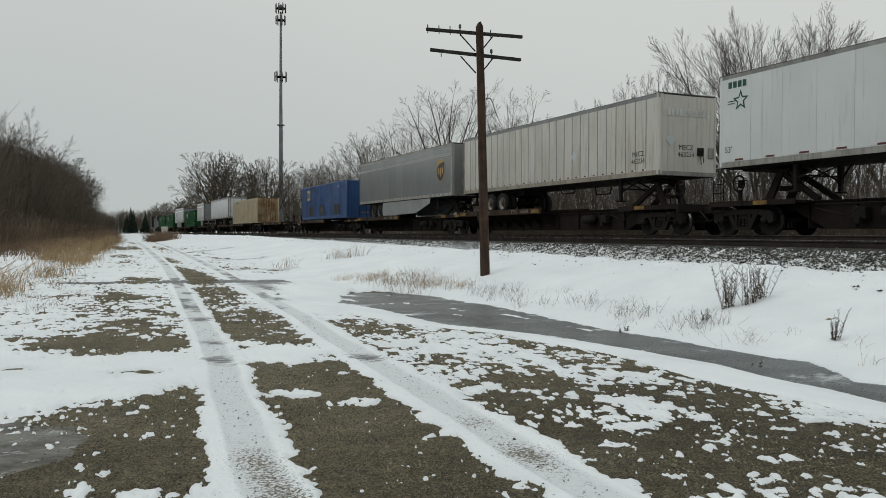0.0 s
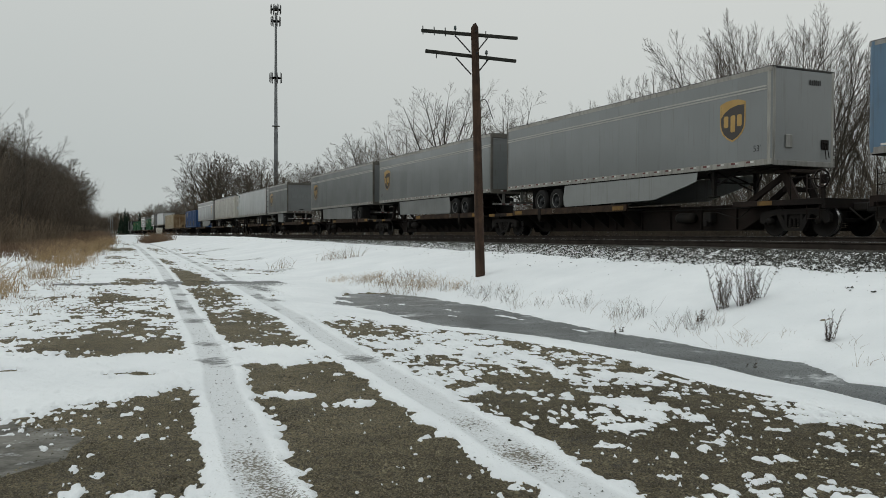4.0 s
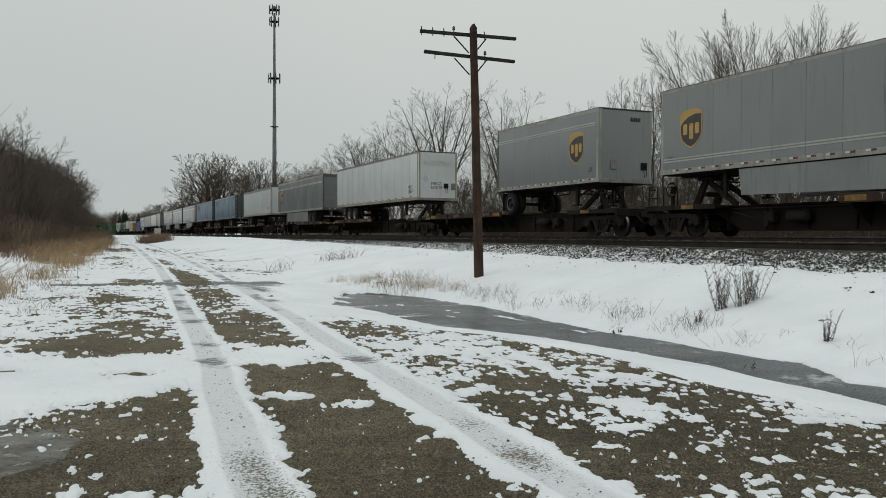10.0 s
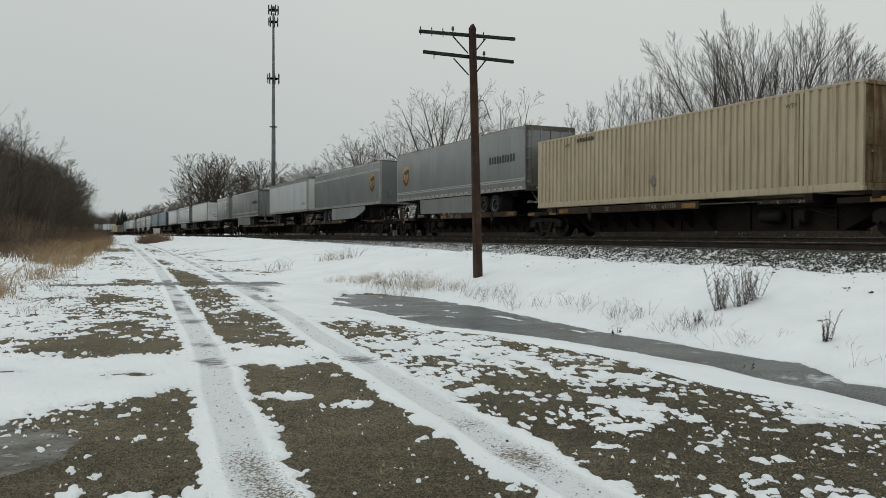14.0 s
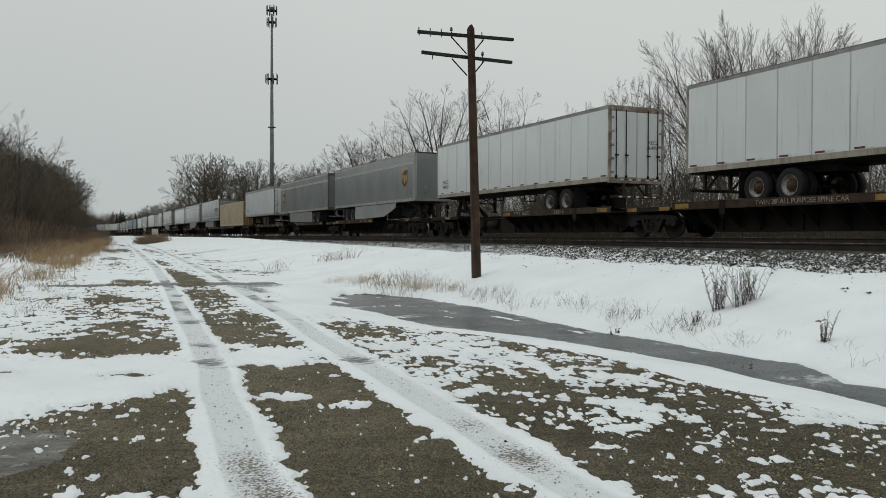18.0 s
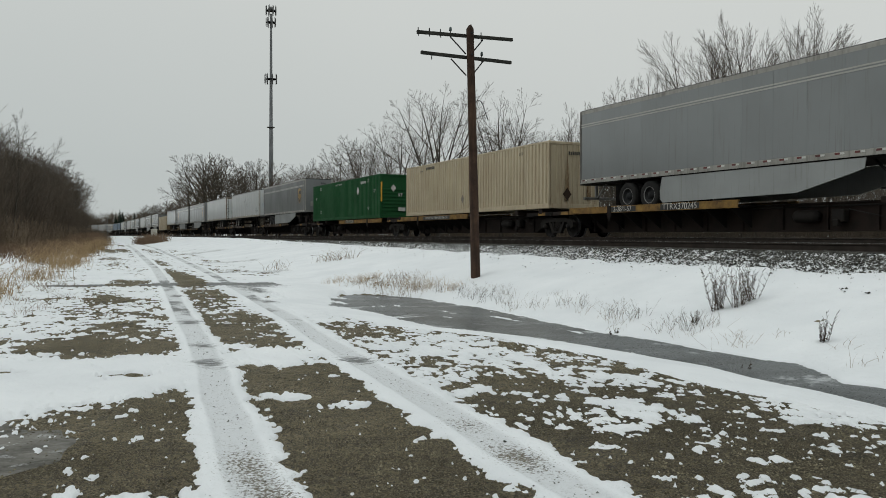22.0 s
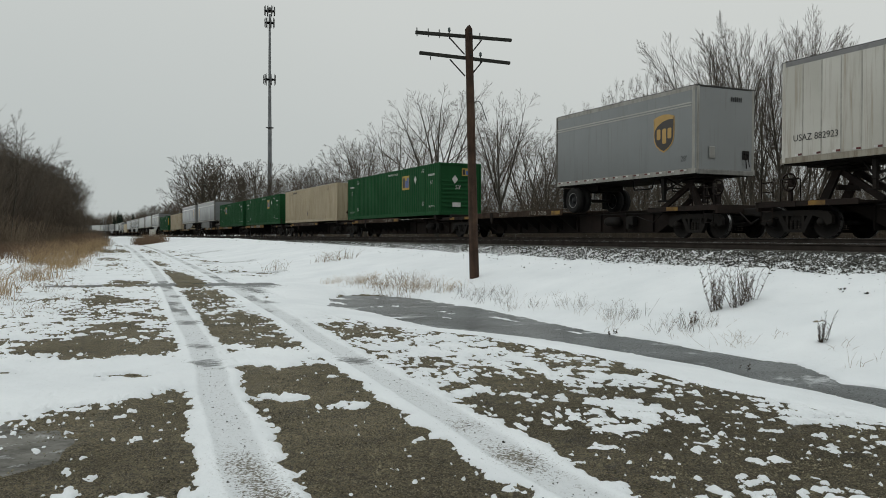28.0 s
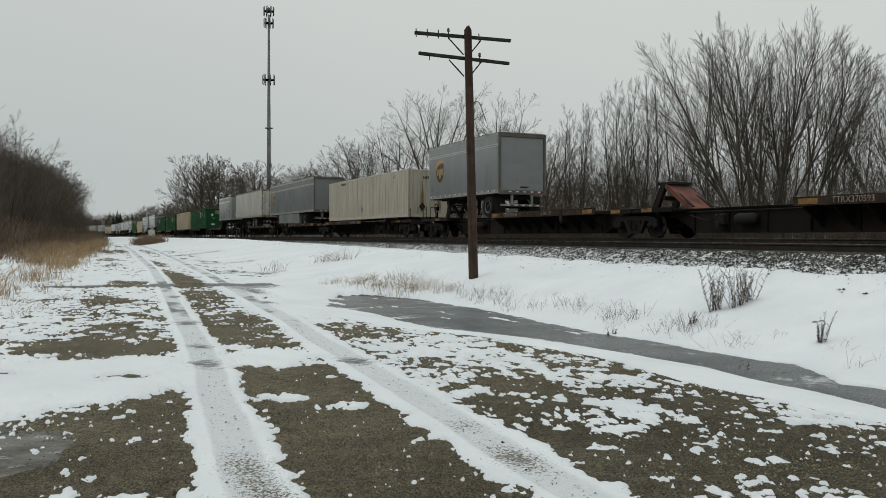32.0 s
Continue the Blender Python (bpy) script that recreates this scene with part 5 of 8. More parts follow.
    axles = [back_y] if short else [back_y + 0.62, back_y - 0.62]
    add_wheels(t, axles, rim)

    def bogie():
        span = 0.8 if short else 1.7
        s = Shape()
        for sx in (-0.55, 0.55):
            s.box(sx - 0.06, sx + 0.06, back_y - span, back_y + span, 1.86, Z0 - 0.02)
            s.box(sx - 0.05, sx + 0.05, back_y - 0.15, back_y + 0.15, 1.5, 1.9)
        s.box(-0.6, 0.6, back_y - span, back_y - span + 0.1, 1.86, 2.02)
        s.box(-0.6, 0.6, back_y + span - 0.1, back_y + span, 1.86, 2.02)
        return s
    part("bogie_frame", kept(("bogie_frame", round(length, 2)), bogie, DARK_STEEL), t)
    for sx in (-0.97, 0.97):
        part("mud_flap", kept(("mud_flap",), lambda: Shape().box(-0.3, 0.3, -0.008, 0.008, 1.2, 2.0, 0, 0.004), RUBBER), t, pose(sx, axles[-1] - 0.68, 0))

    def bumper():
        s = Shape().box(-1.15, 1.15, -0.05, 0.05, 1.5, 1.6, 0, 0.01)
        for sx in (-0.55, 0.55):
            s.box(sx - 0.05, sx + 0.05, -0.04, 0.06, 1.55, Z0)
            s.beam((sx, 0.05, 1.55), (sx, 0.7, Z0), 0.05, 0.05)
        return s
    bump_ = part("rear_bumper", kept(("rear_bumper", frame_m.name), bumper, RUST_EDGE if frame_m is RUST_FRAME else DOOR_SLATE if style == "blue" else ALU), t, pose(0, -h + 0.03, 0))
    tagged(part("bumper_reflector", kept(("bumper_reflector",), tape(2.2, 0.4, 0.32, -1.1), TAPE_RED, TAPE_WHITE), bump_, pose(0, -0.055, 1.55, 0, 0, 90)), kind="stuff")

    def leg():
        return Shape().box(-0.07, 0.07, -0.07, 0.07, 1.55, Z0, 0, 0.01).box(-0.05, 0.05, -0.05, 0.05, 1.3, 1.6).box(-0.14, 0.14, -0.14, 0.14, 1.26, 1.31, 0, 0.01)

    struts = [((-0.9, 0, 1.75), (0.9, 0, 1.75), 0.05), ((-0.9, 0, 1.45), (0.9, 0, Z0), 0.04)]
    for sx in (-0.9, 0.9):
        struts += [((sx, 0, 1.6), (sx * 0.5, 0.75, Z0), 0.05), ((sx, 0, 1.65), (sx * 0.5, -0.8, Z0), 0.05)]
    gear_y = h - (2.0 if short else 2.75)
    for sx in (-0.9, 0.9):
        part("landing_leg", kept(("landing_leg",), leg, DARK_STEEL), t, pose(sx, gear_y, 0))
    for k, (p, q, w) in enumerate(struts):
        part("landing_brace", kept(("landing_brace", k), lambda: Shape().beam(p, q, w, w), DARK_STEEL), t, pose(0, gear_y, 0))
    if skirt:
        a, b = (axles[0] + 0.62, gear_y - 0.9)
        if short:
            a, b = axles[0] + 0.6, axles[0] + 2.9

        def panel_skirt():
            if slant:
                return Shape().prism([(a + 0.05, 2.08), (b + 0.5, 2.08), (b + 0.45, 1.8), (b + 0.1, 1.7), (b - 1.7, 1.27), (a + 0.1, 1.2), (a - 0.02, 1.3), (a - 0.06, 1.6)], 0, -0.012, 0.012)
            return Shape().prism([(a + 0.12, 2.08), (b, 2.08), (b - 0.12, 1.28), (a + 0.12, 1.2), (a - 0.02, 1.26), (a - 0.06, 1.5), (a + 0.02, 1.85)], 0, -0.012, 0.012)
        sk = kept(("side_skirt", slant, round(length, 2)), panel_skirt, SKIRT_PALE if slant else SKIRT_GREY)
        for sx in (-1, 1):
            part("side_skirt", sk, t, pose(sx * (HALF - 0.05), 0, 0), "pale grey aerodynamic skirt")
    else:
        part("spare_frame", kept(("spare_frame",), lambda: Shape().rod((-0.9, -0.5, 1.75), (-0.9, 0.5, 1.75), 0.025).rod((-0.9, -0.5, 1.75), (-0.9, -0.6, Z0), 0.025).rod((-0.9, 0.5, 1.75), (-0.9, 0.65, Z0), 0.025).rod((0.9, -0.5, 1.75), (0.9, 0.5, 1.75), 0.025).rod((0.9, -0.5, 1.75), (0.9, -0.6, Z0), 0.025).rod((0.9, 0.5, 1.75), (0.9, 0.65, Z0), 0.025), DARK_STEEL), t, pose(0, 1.5 if not short else 1.0, 0))
    return t


def code_column():
    """Lettering set one below another, as bars."""
    s = Shape()
    for i in range(10):
        s.box(-0.045, 0.045, 0.85 - 0.19 * i, 0.96 - 0.19 * i, 0, 0.003)
    return s


C0, CH = 1.22, 2.896     # floor and height of a container


def container(paint, length, label, decal="", door_to_camera=False, size="53'", rusty=False, end_rust=False):
    """A corrugated high-cube box with posts at the 40-foot stacking points."""
    t = new("shipping_container")
    tagged(t, label, "container", "containers on the train")
    h, z1 = length / 2, C0 + CH
    name = (paint.name, round(length, 2))
    post_y = h - 1.98

    def wall(y0, y1):
        """Upright corrugation along y, as a thin folded sheet."""
        def make():
            s, n = Shape(), max(4, int(round((y1 - y0) / 0.28)))
            deep = 0.03 if paint is GREEN_PAINT else 0.055
            w, pts = (y1 - y0) / n, []
            for i in range(n):
                y = y0 + i * w
                pts += [(0.0, y), (0.0, y + 0.5 * w), (-deep, y + 0.6 * w), (-deep, y + 0.9 * w)]
            pts.append((0.0, y1))
            outline = pts + [(-0.08, y1), (-0.08, y0)]
            k = len(outline)
            za, zb = C0 + 0.16, z1 - 0.07
            s.add([(a, b, z) for z in (za, zb) for a, b in outline], [(i, (i + 1) % k, k + (i + 1) % k, k + i) for i in range(k)])
            return s
        return make
    part("inner_box", kept(("inner_box",) + name, lambda: Shape().box(-HALF + 0.1, HALF - 0.1, -h + 0.1, h - 0.1, C0 + 0.06, z1 - 0.05), paint), t)
    for sx in (-1, 1):
        turn = pose(sx * (HALF - 0.012), 0, 0, 0, 0, 0 if sx > 0 else 180)
        for y0, y1 in ((-h + 0.12, -post_y - 0.1), (-post_y + 0.1, post_y - 0.1), (post_y + 0.1, h - 0.12)):
            part("corrugated_panel", kept(("corrugated_panel", round(y0, 2), round(y1, 2)) + name, wall(y0, y1), paint), t, turn)
        part("top_rail", kept(("container_top_rail",) + name, lambda: Shape().box(-0.05, 0.0, -h, h, z1 - 0.08, z1, 0, 0.01), paint), t, turn)
        part("bottom_rail", kept(("container_bottom_rail",) + name, lambda: Shape().box(-0.05, 0.004, -h, h, C0 + 0.01, C0 + 0.22, 0, 0.01).box(-0.06, -0.02, -h, h, C0 - 0.0, C0 + 0.03), paint), t, turn)
        for y in (-h + 0.06, -post_y, post_y, h - 0.06):
            part("corner_post", kept(("corner_post", paint.name, abs(y) < h - 1), lambda: Shape().box(-0.08, 0.016, -(0.06 if abs(y) < h - 1 else 0.065), 0.06 if abs(y) < h - 1 else 0.065, C0, z1, 0, 0.012), paint), t, turn @ pose(0, y * (1 if sx > 0 else -1), 0))
            for z in (C0, z1 - 0.118):
                part("corner_casting", kept(("corner_casting", paint.name), lambda: Shape().box(-0.12, 0.018, -0.085, 0.085, 0, 0.12, 0, 0.012), paint), t, turn @ pose(0, y * (1 if sx > 0 else -1), z))
        ink = TEXT_WHITE if paint in (GREEN_PAINT, DEEP_BLUE) else TEXT_BLACK
        if paint is GREEN_PAINT:
            part("size_mark", words(size, 0.3, ink), t, on_side(sx, h - 1.05, 3.05, 0.004))
            part("size_mark", words(size, 0.3, ink), t, on_side(sx, -h + 1.05, 3.05, 0.004))
            for y in (h - 1.05, -h + 1.05) if decal else ():
                part("serial_mark", kept(("end_code",), bars(0.9, 0.115, 10, 0.45), ink), t, on_side(sx, y, 3.5, 0.004))
                lettering("lift_notice", "TOP LIFT ONLY", 0.14, ink, t, on_side(sx, y, 1.72, 0.004))
            for y in (post_y - 0.3, -post_y + 0.3):
                part("lift_mark", words("OA", 0.2, ink), t, on_side(sx, y, 1.85, 0.004))
                part("mark_line", kept(("mark_line",), lambda: Shape().box(-0.16, 0.16, -0.012, 0.012, 0, 0.003), ink), t, on_side(sx, y, 2.0, 0.004))
                part("mark_line", kept(("mark_line",), lambda: Shape().box(-0.16, 0.16, -0.012, 0.012, 0, 0.003), ink), t, on_side(sx, y, 3.86, 0.004))
            lettering("warning_text", "WARNING HIGH CUBE", 0.17, ink, t, on_side(sx, 1.0, 3.86, 0.004))
            part("placard", kept(("white_placard",), diamond(0.19), TEXT_WHITE) if decal else kept(("large_placard",), diamond(0.25), TEXT_WHITE), t, on_side(sx, h - 3.4 if decal else -h + 4.5, 3.35 if decal else 3.2, 0.006), "white diamond placard")
            if not decal:
                part("serial_mark", kept(("side_code",), bars(1.15, 0.17, 10, 0.45), ink), t, on_side(sx, -post_y + 1.35, 3.74, 0.004))
        else:
            part("placard", kept(("placard_dark",), diamond(0.19), PLACARD_DULL), t, on_side(sx, 0.3, 1.95, 0.006), "dull brown diamond placard")
            part("serial_mark", kept(("serial_mark",), bars(1.2, 0.16, 11), ink), t, on_side(sx, h - 3.6, 3.86, 0.004), "small dark lettering reduced to bars")
        for y in (post_y - 0.35, -post_y + 0.35):
            part("lift_mark", words("WTP", 0.19, ink), t, on_side(sx, y, 3.72, 0.004))
        if decal == "panel":
            part("emblem", kept(("panel_emblem",), panel_decal, DECAL_GOLD, TEXT_BLACK, DECAL_BLUE), t, on_side(sx, h - 4.9, 3.25, 0.006), "golden square emblem")
        if decal == "blue":
            part("emblem", kept(("panel_emblem",), panel_decal, DECAL_GOLD, TEXT_BLACK, DECAL_BLUE), t, on_side(sx, h - 2.3, 3.35, 0.006), "golden square emblem")
            for y in (3.8, 0.3, -4.2):
                part("dark_patch", kept(("dark_patch",), lambda: Shape().box(-0.75, 0.75, -0.4, 0.4, 0, 0.003), LOCO_PAINT), t, on_side(sx, y, 1.95, 0.006), "dark square patch")
    part("roof", kept(("container_roof",) + name, lambda: Shape().box(-HALF + 0.04, HALF - 0.04, -h + 0.04, h - 0.04, z1 - 0.045, z1 - 0.012), paint), t)
    for end in (-1, 1):
        skin = RUSTY_DOOR if (rusty and end < 0) else paint
        for z, hh in ((C0 + 0.01, 0.2), (z1 - 0.13, 0.12)):
            part("end_beam", kept(("end_beam", hh, skin.name), lambda: Shape().box(-HALF + 0.1, HALF - 0.1, -0.05, 0.05, 0, hh, 0, 0.01), skin), t, pose(0, end * (h - 0.06), z))
        doors = (end < 0) == door_to_camera
        if doors:
            for sx in (-1, 1):
                leaf = part("door", kept(("container_door", skin.name), lambda: Shape().box(-0.57, 0.57, -0.03, 0.03, C0 + 0.22, z1 - 0.14, 0, 0.012).box(-0.5, 0.5, 0.03, 0.045, C0 + 0.5, C0 + 0.9).box(-0.5, 0.5, 0.03, 0.045, C0 + 1.2, C0 + 1.6).box(-0.5, 0.5, 0.03, 0.045, C0 + 1.9, C0 + 2.3), skin), t, pose(sx * 0.585, end * (h - 0.07), 0, 0, 0, 180 if end < 0 else 0))
                for rx in (-0.3, 0.3):
                    part("lock_rod", kept(("container_lock_rod", skin.name), lambda: Shape().rod((0, 0.06, C0 + 0.1), (0, 0.06, z1 - 0.05), 0.02, n=8).box(-0.05, 0.12, 0.06, 0.09, C0 + 1.0, C0 + 1.06), skin), leaf, pose(rx, 0, 0))
        else:
            def rib_end():
                return Shape().box(-1.2, 1.2, -0.035, -0.005, C0 + 0.2, z1 - 0.12)
            wall_ob = part("end_wall", kept(("end_wall", skin.name), rib_end, skin), t, pose(0, end * (h - 0.06), 0, 0, 0, 0 if end > 0 else 180))
            for i in range(7 if paint is GREEN_PAINT else 0):
                part("rib", kept(("level_rib",), lambda: Shape().box(-1.12, 1.12, -0.02, 0.035, -0.06, 0.06, 0, 0.02), skin), wall_ob, pose(0, 0, C0 + 0.5 + i * 0.23))
            for i in range(0 if paint is GREEN_PAINT else 9):
                part("rib", kept(("end_rib", skin.name), lambda: Shape().box(-0.07, 0.07, -0.02, 0.03, C0 + 0.21, z1 - 0.13, 0, 0.012), skin), wall_ob, pose(-1.15 + i * 0.28, 0, 0))
            if end_rust and end < 0:
                for x, top in ((-0.42, 2.9), (-0.35, 3.6), (-0.29, 3.2), (0.7, 3.3), (0.77, 3.0), (0.84, 2.5)):
                    part("rust_streak", kept(("rust_streak", top), lambda: flat([(-0.035, 1.75), (0.0, 1.5), (0.035, 1.8), (0.025, top - 0.5), (0.006, top), (-0.02, top - 0.3)], 0.002), RUSTY_DOOR), t, on_end(-1, -h + 0.02, x, 0.0, 0.012), "brown rust streak")
                part("placard", kept(("rust_placard",), diamond(0.22), RUST_EDGE), t, on_end(-1, -h + 0.02, -0.35, 1.85, 0.02), "rusty diamond placard")
        if paint is GREEN_PAINT:
            part("size_mark", words(size, 0.3, TEXT_WHITE), t, on_end(end, end * h, 0.15, 2.75, 0.02))
            part("placard", kept(("white_placard",), diamond(0.19), TEXT_WHITE), t, on_end(end, end * h, -0.35 * -end, 3.2, 0.02))
            part("notice_plate", kept(("notice_plate",), lambda: Shape().box(-0.25, 0.25, -0.12, 0.12, 0, 0.004), TEXT_WHITE), t, on_end(end, end * h, 0.25, 1.8, 0.02))
            if decal == "panel":
                part("emblem", kept(("small_panel_emblem",), panel_decal, DECAL_GOLD, TEXT_BLACK, DECAL_BLUE), t, on_end(end, end * h, 0.35 * (1 if end < 0 else -1), 3.62, 0.02) @ Matrix.Scale(0.5, 4))
            else:
                part("serial_mark", kept(("end_side_code",), lambda: code_column(), TEXT_WHITE), t, on_end(end, end * h, 0.78 * -end, 2.75, 0.02))
                for sx in (-1.2, 1.2):
                    part("yellow_strip", kept(("yellow_strip",), lambda: Shape().box(-0.05, 0.05, -0.65, 0.65, 0, 0.004), STICKER), t, on_end(end, end * h, sx, 2.95, 0.02), "yellow warning strip")
        elif not doors:
            part("serial_mark", kept(("end_serial_mark",), bars(1.0, 0.16, 10), TEXT_BLACK), t, on_end(end, end * h, 0.2, 3.62, 0.02))
    return t


def add_truck(car, y):
    """A two-axle railway truck under the car at y."""
    def bolster():
        return Shape().box(-1.0, 1.0, -0.2, 0.2, 0.5, 0.78, 0, 0.03).lathe([(0.35, 0.78), (0.35, 0.92)], 2, (0, 0, 0), 16)

    def side_frame():
        s = Shape()
        s.prism([(-1.25, 0.62), (-1.12, 0.74), (-0.6, 0.80), (0.6, 0.80), (1.12, 0.74), (1.25, 0.62), (1.25, 0.42), (1.08, 0.36), (0.95, 0.55), (0.62, 0.64), (-0.62, 0.64), (-0.95, 0.55), (-1.08, 0.36), (-1.25, 0.42)], 0, -0.07, 0.07)
        s.prism([(-0.62, 0.64), (-0.45, 0.64), (-0.2, 0.26), (0.2, 0.26), (0.45, 0.64), (0.62, 0.64), (0.34, 0.17), (-0.34, 0.17)], 0, -0.07, 0.07)
        for d in (-0.28, 0.28):
            s.box(-0.06, 0.06, d - 0.045, d + 0.045, 0.24, 0.66)
        return s

    def springs():
        s = Shape()
        for k in (-0.15, 0.0, 0.15):
            for i in range(4):
                s.lathe([(0.05, 0.0), (0.065, 0.03), (0.05, 0.06)], 2, (0, k, 0.27 + i * 0.065), 6)
        return s

    def wheelset():
        s = Shape().rod((-0.95, 0, 0), (0.95, 0, 0), 0.075, n=12)
        for sx in (-1, 1):
            o = sx * 0.7535
            q = [(0.08, -0.09), (0.16, -0.07), (0.19, -0.03), (0.37, 0.0), (0.40, -0.055), (0.4572, -0.055)]
            s.lathe([(r, sx * -hh) for r, hh in q], 0, (o, 0, 0), 18, caps=False)
            s.lathe([(0.4572, sx * 0.055), (0.4572, sx * -0.045)], 0, (o, 0, 0), 18, 1, caps=False)
            s.lathe([(0.4572, sx * -0.045), (0.482, sx * -0.055), (0.482, sx * -0.075), (0.4, sx * -0.08), (0.37, sx * -0.02), (0.19, sx * 0.02), (0.08, sx * -0.08)], 0, (o, 0, 0), 18, caps=False)
            for k in range(3):
                a = k * 2.094
                s.lathe([(0.02, 0.0), (0.02, sx * 0.02), (0.0, sx * 0.02)], 0, (sx * 0.95, 0.045 * math.cos(a), 0.045 * math.sin(a)), 6)
        return s
    tr = part("truck", kept(("truck",), bolster, TRUCK_IRON), car, pose(0, y, 0))
    for sx in (-0.98, 0.98):
        part("side_frame", kept(("side_frame",), side_frame, TRUCK_IRON), tr, pose(sx, 0, 0))
        part("spring_pack", kept(("spring_pack",), springs, TRUCK_IRON), tr, pose(sx, 0, 0))
        for d in (-0.88, 0.88):
            part("axle_box", kept(("axle_box",), lambda: Shape().lathe([(0.0, 0.11), (0.085, 0.1), (0.11, 0.06), (0.11, -0.06)], 0, (0, 0, 0), 12), TRUCK_IRON), tr, pose(sx + (0.02 if sx > 0 else -0.02), d, WHEEL_R, 0, 0, 0 if sx > 0 else 180))
    for d in (-0.88, 0.88):
        w = part("wheelset", kept(("wheelset",), wheelset, WHEEL_STEEL, TREAD_STEEL), tr, pose(0, d, WHEEL_R), "steel wheels with bright treads")
        WHEELSETS.append((w, d))


HITCH_Z = 2.02


def spine_car(front, rear, deck_at, label, hitch="up", end_front=False, end_rear=False, mark="", yellow=False, spec=""):
    """One platform of a spine car between the truck places front and rear; deck_at is +1 or -1, the end where road wheels stand."""
    c, a = (front + rear) / 2, (front - rear) / 2
    t = new("spine_car")
    tagged(t, label, "railway car", "spine cars of the train")
    key = round(a, 2)

    def spine():
        s = Shape()
        s.prism([(-a + 0.25, 1.0), (a - 0.25, 1.0), (a - 0.25, 0.82), (a - 1.5, 0.72), (a - 2.6, 0.2), (-a + 2.6, 0.2), (-a + 1.5, 0.72), (-a + 0.25, 0.82)], 0, -0.42, 0.42)
        s.box(-0.52, 0.52, -a + 2.5, a - 2.5, 0.19, 0.225)
        s.box(-0.5, 0.5, -a + 0.5, a - 0.5, 0.985, 1.012)
        for i in range(int(2 * a / 1.6) - 2):
            y = -a + 2.8 + 1.6 * i
            s.box(-0.5, 0.5, y - 0.012, y + 0.012, 0.22, 0.99)
        return s
    part("center_sill", kept(("center_sill", key), spine, BROWN_STEEL), t)
    # deck for road wheels
    d0, d1 = a - (10.6 if yellow else 9.9), a - 1.35
    mid, dl = (d0 + d1) / 2 * deck_at + (0.8 if deck_at < 0 else 0.0), (d1 - d0)
    words_at = mid + (0.35 * deck_at if yellow else 0.0)
    edge = YELLOW_EDGE if yellow else RUST_EDGE

    def deck():
        s = Shape().box(-1.27, 1.27, -dl / 2, dl / 2, 0.94, 1.0)
        for i in range(9):
            y = -dl / 2 + 0.3 + i * (dl - 0.6) / 8
            for sx in (-1, 1):
                s.prism([(sx * 0.42, 0.3), (sx * 0.42, 0.95), (sx * 1.24, 0.95), (sx * 1.24, 0.86)], 1, y - 0.02, y + 0.02)
        return s

    def curb():
        s = Shape().box(-0.025, 0.025, -dl / 2, dl / 2, 0.93, 1.16, 0, 0.008)
        s.box(-0.07, 0.03, -dl / 2, dl / 2, 1.13, 1.17, 0, 0.006)
        s.box(-0.06, 0.025, -dl / 2, dl / 2, 0.92, 0.945)
        return s
    part("wheel_deck", kept(("wheel_deck", yellow), deck, DARK_STEEL), t, pose(0, mid, 0))
    for sx in (-1, 1):
        part("deck_curb", kept(("deck_curb", edge.name), curb, edge), t, pose(sx * (HALF - 0.03), mid, 0, 0, 0, 0 if sx > 0 else 180))
        for y in (mid + dl / 2 - 0.5, mid - dl / 2 + 0.5):
            part("yellow_patch", kept(("yellow_patch",), lambda: Shape().box(-0.004, 0.004, -0.33, 0.33, 0.96, 1.12), YELLOW_EDGE), t, pose(sx * (HALF - 0.002), y, 0), "worn yellow safety patch")
        ink, lift = (CAR_PALE, 0.004) if yellow else (CAR_INK, 0.0)
        for text, size, y in ((mark, 0.235, -2.35), (spec, 0.21, -1.07 if len(spec) > 12 else 0.75)):
            if text and yellow:
                size = 0.2 if len(text) > 12 else size * 1.32
                wide = 0.29 * size * len(text) + 0.06
                part("mark_panel", kept(("mark_panel", round(wide, 2)), lambda: Shape().box(-wide, wide, -0.1, 0.1, 0, 0.002), LOCO_PAINT), t, on_side(sx, words_at + y * deck_at, 1.045, 0.001), "black panel behind the lettering")
            if text:
                lettering("car_mark", text, size, ink, t, on_side(sx, words_at + y * deck_at, 1.045, lift))
        part("deck_bracket", kept(("deck_bracket",), lambda: Shape().box(-0.05, 0.02, -0.12, 0.12, 0.72, 1.18, 0, 0.015).box(-0.5, 0.0, -0.05, 0.05, 0.62, 0.8), BROWN_STEEL), t, pose(sx * (HALF + 0.005), mid + 1.9 * deck_at, 0, 0, 0, 0 if sx > 0 else 180))
    # platform over the truck at the hitch end
    he = -deck_at

    def apron():
        s = Shape().box(-1.15, 1.15, -1.05, 1.05, 0.94, 1.02, 0, 0.01)
        s.box(-1.22, -1.16, -1.05, 1.05, 0.9, 1.06, 0, 0.01)
        s.box(1.16, 1.22, -1.05, 1.05, 0.9, 1.06, 0, 0.01)
        return s
    for end in (1, -1):
        part("end_apron", kept(("end_apron",), apron, BROWN_STEEL), t, pose(0, end * (a - 1.15) if end != deck_at else end * (a - 0.55), 0) @ Matrix.Diagonal((1, 1 if end != deck_at else 0.55, 1, 1)))
        part("apron_patch", kept(("apron_patch",), lambda: Shape().box(-0.005, 0.005, -0.28, 0.28, 0.92, 1.05), YELLOW_EDGE), t, pose(-1.226, end * (a - 0.9), 0))
    hy = he * (a - 1.0)

    turn = pose(0, hy, 0, 0, 0, 0 if he > 0 else 180)
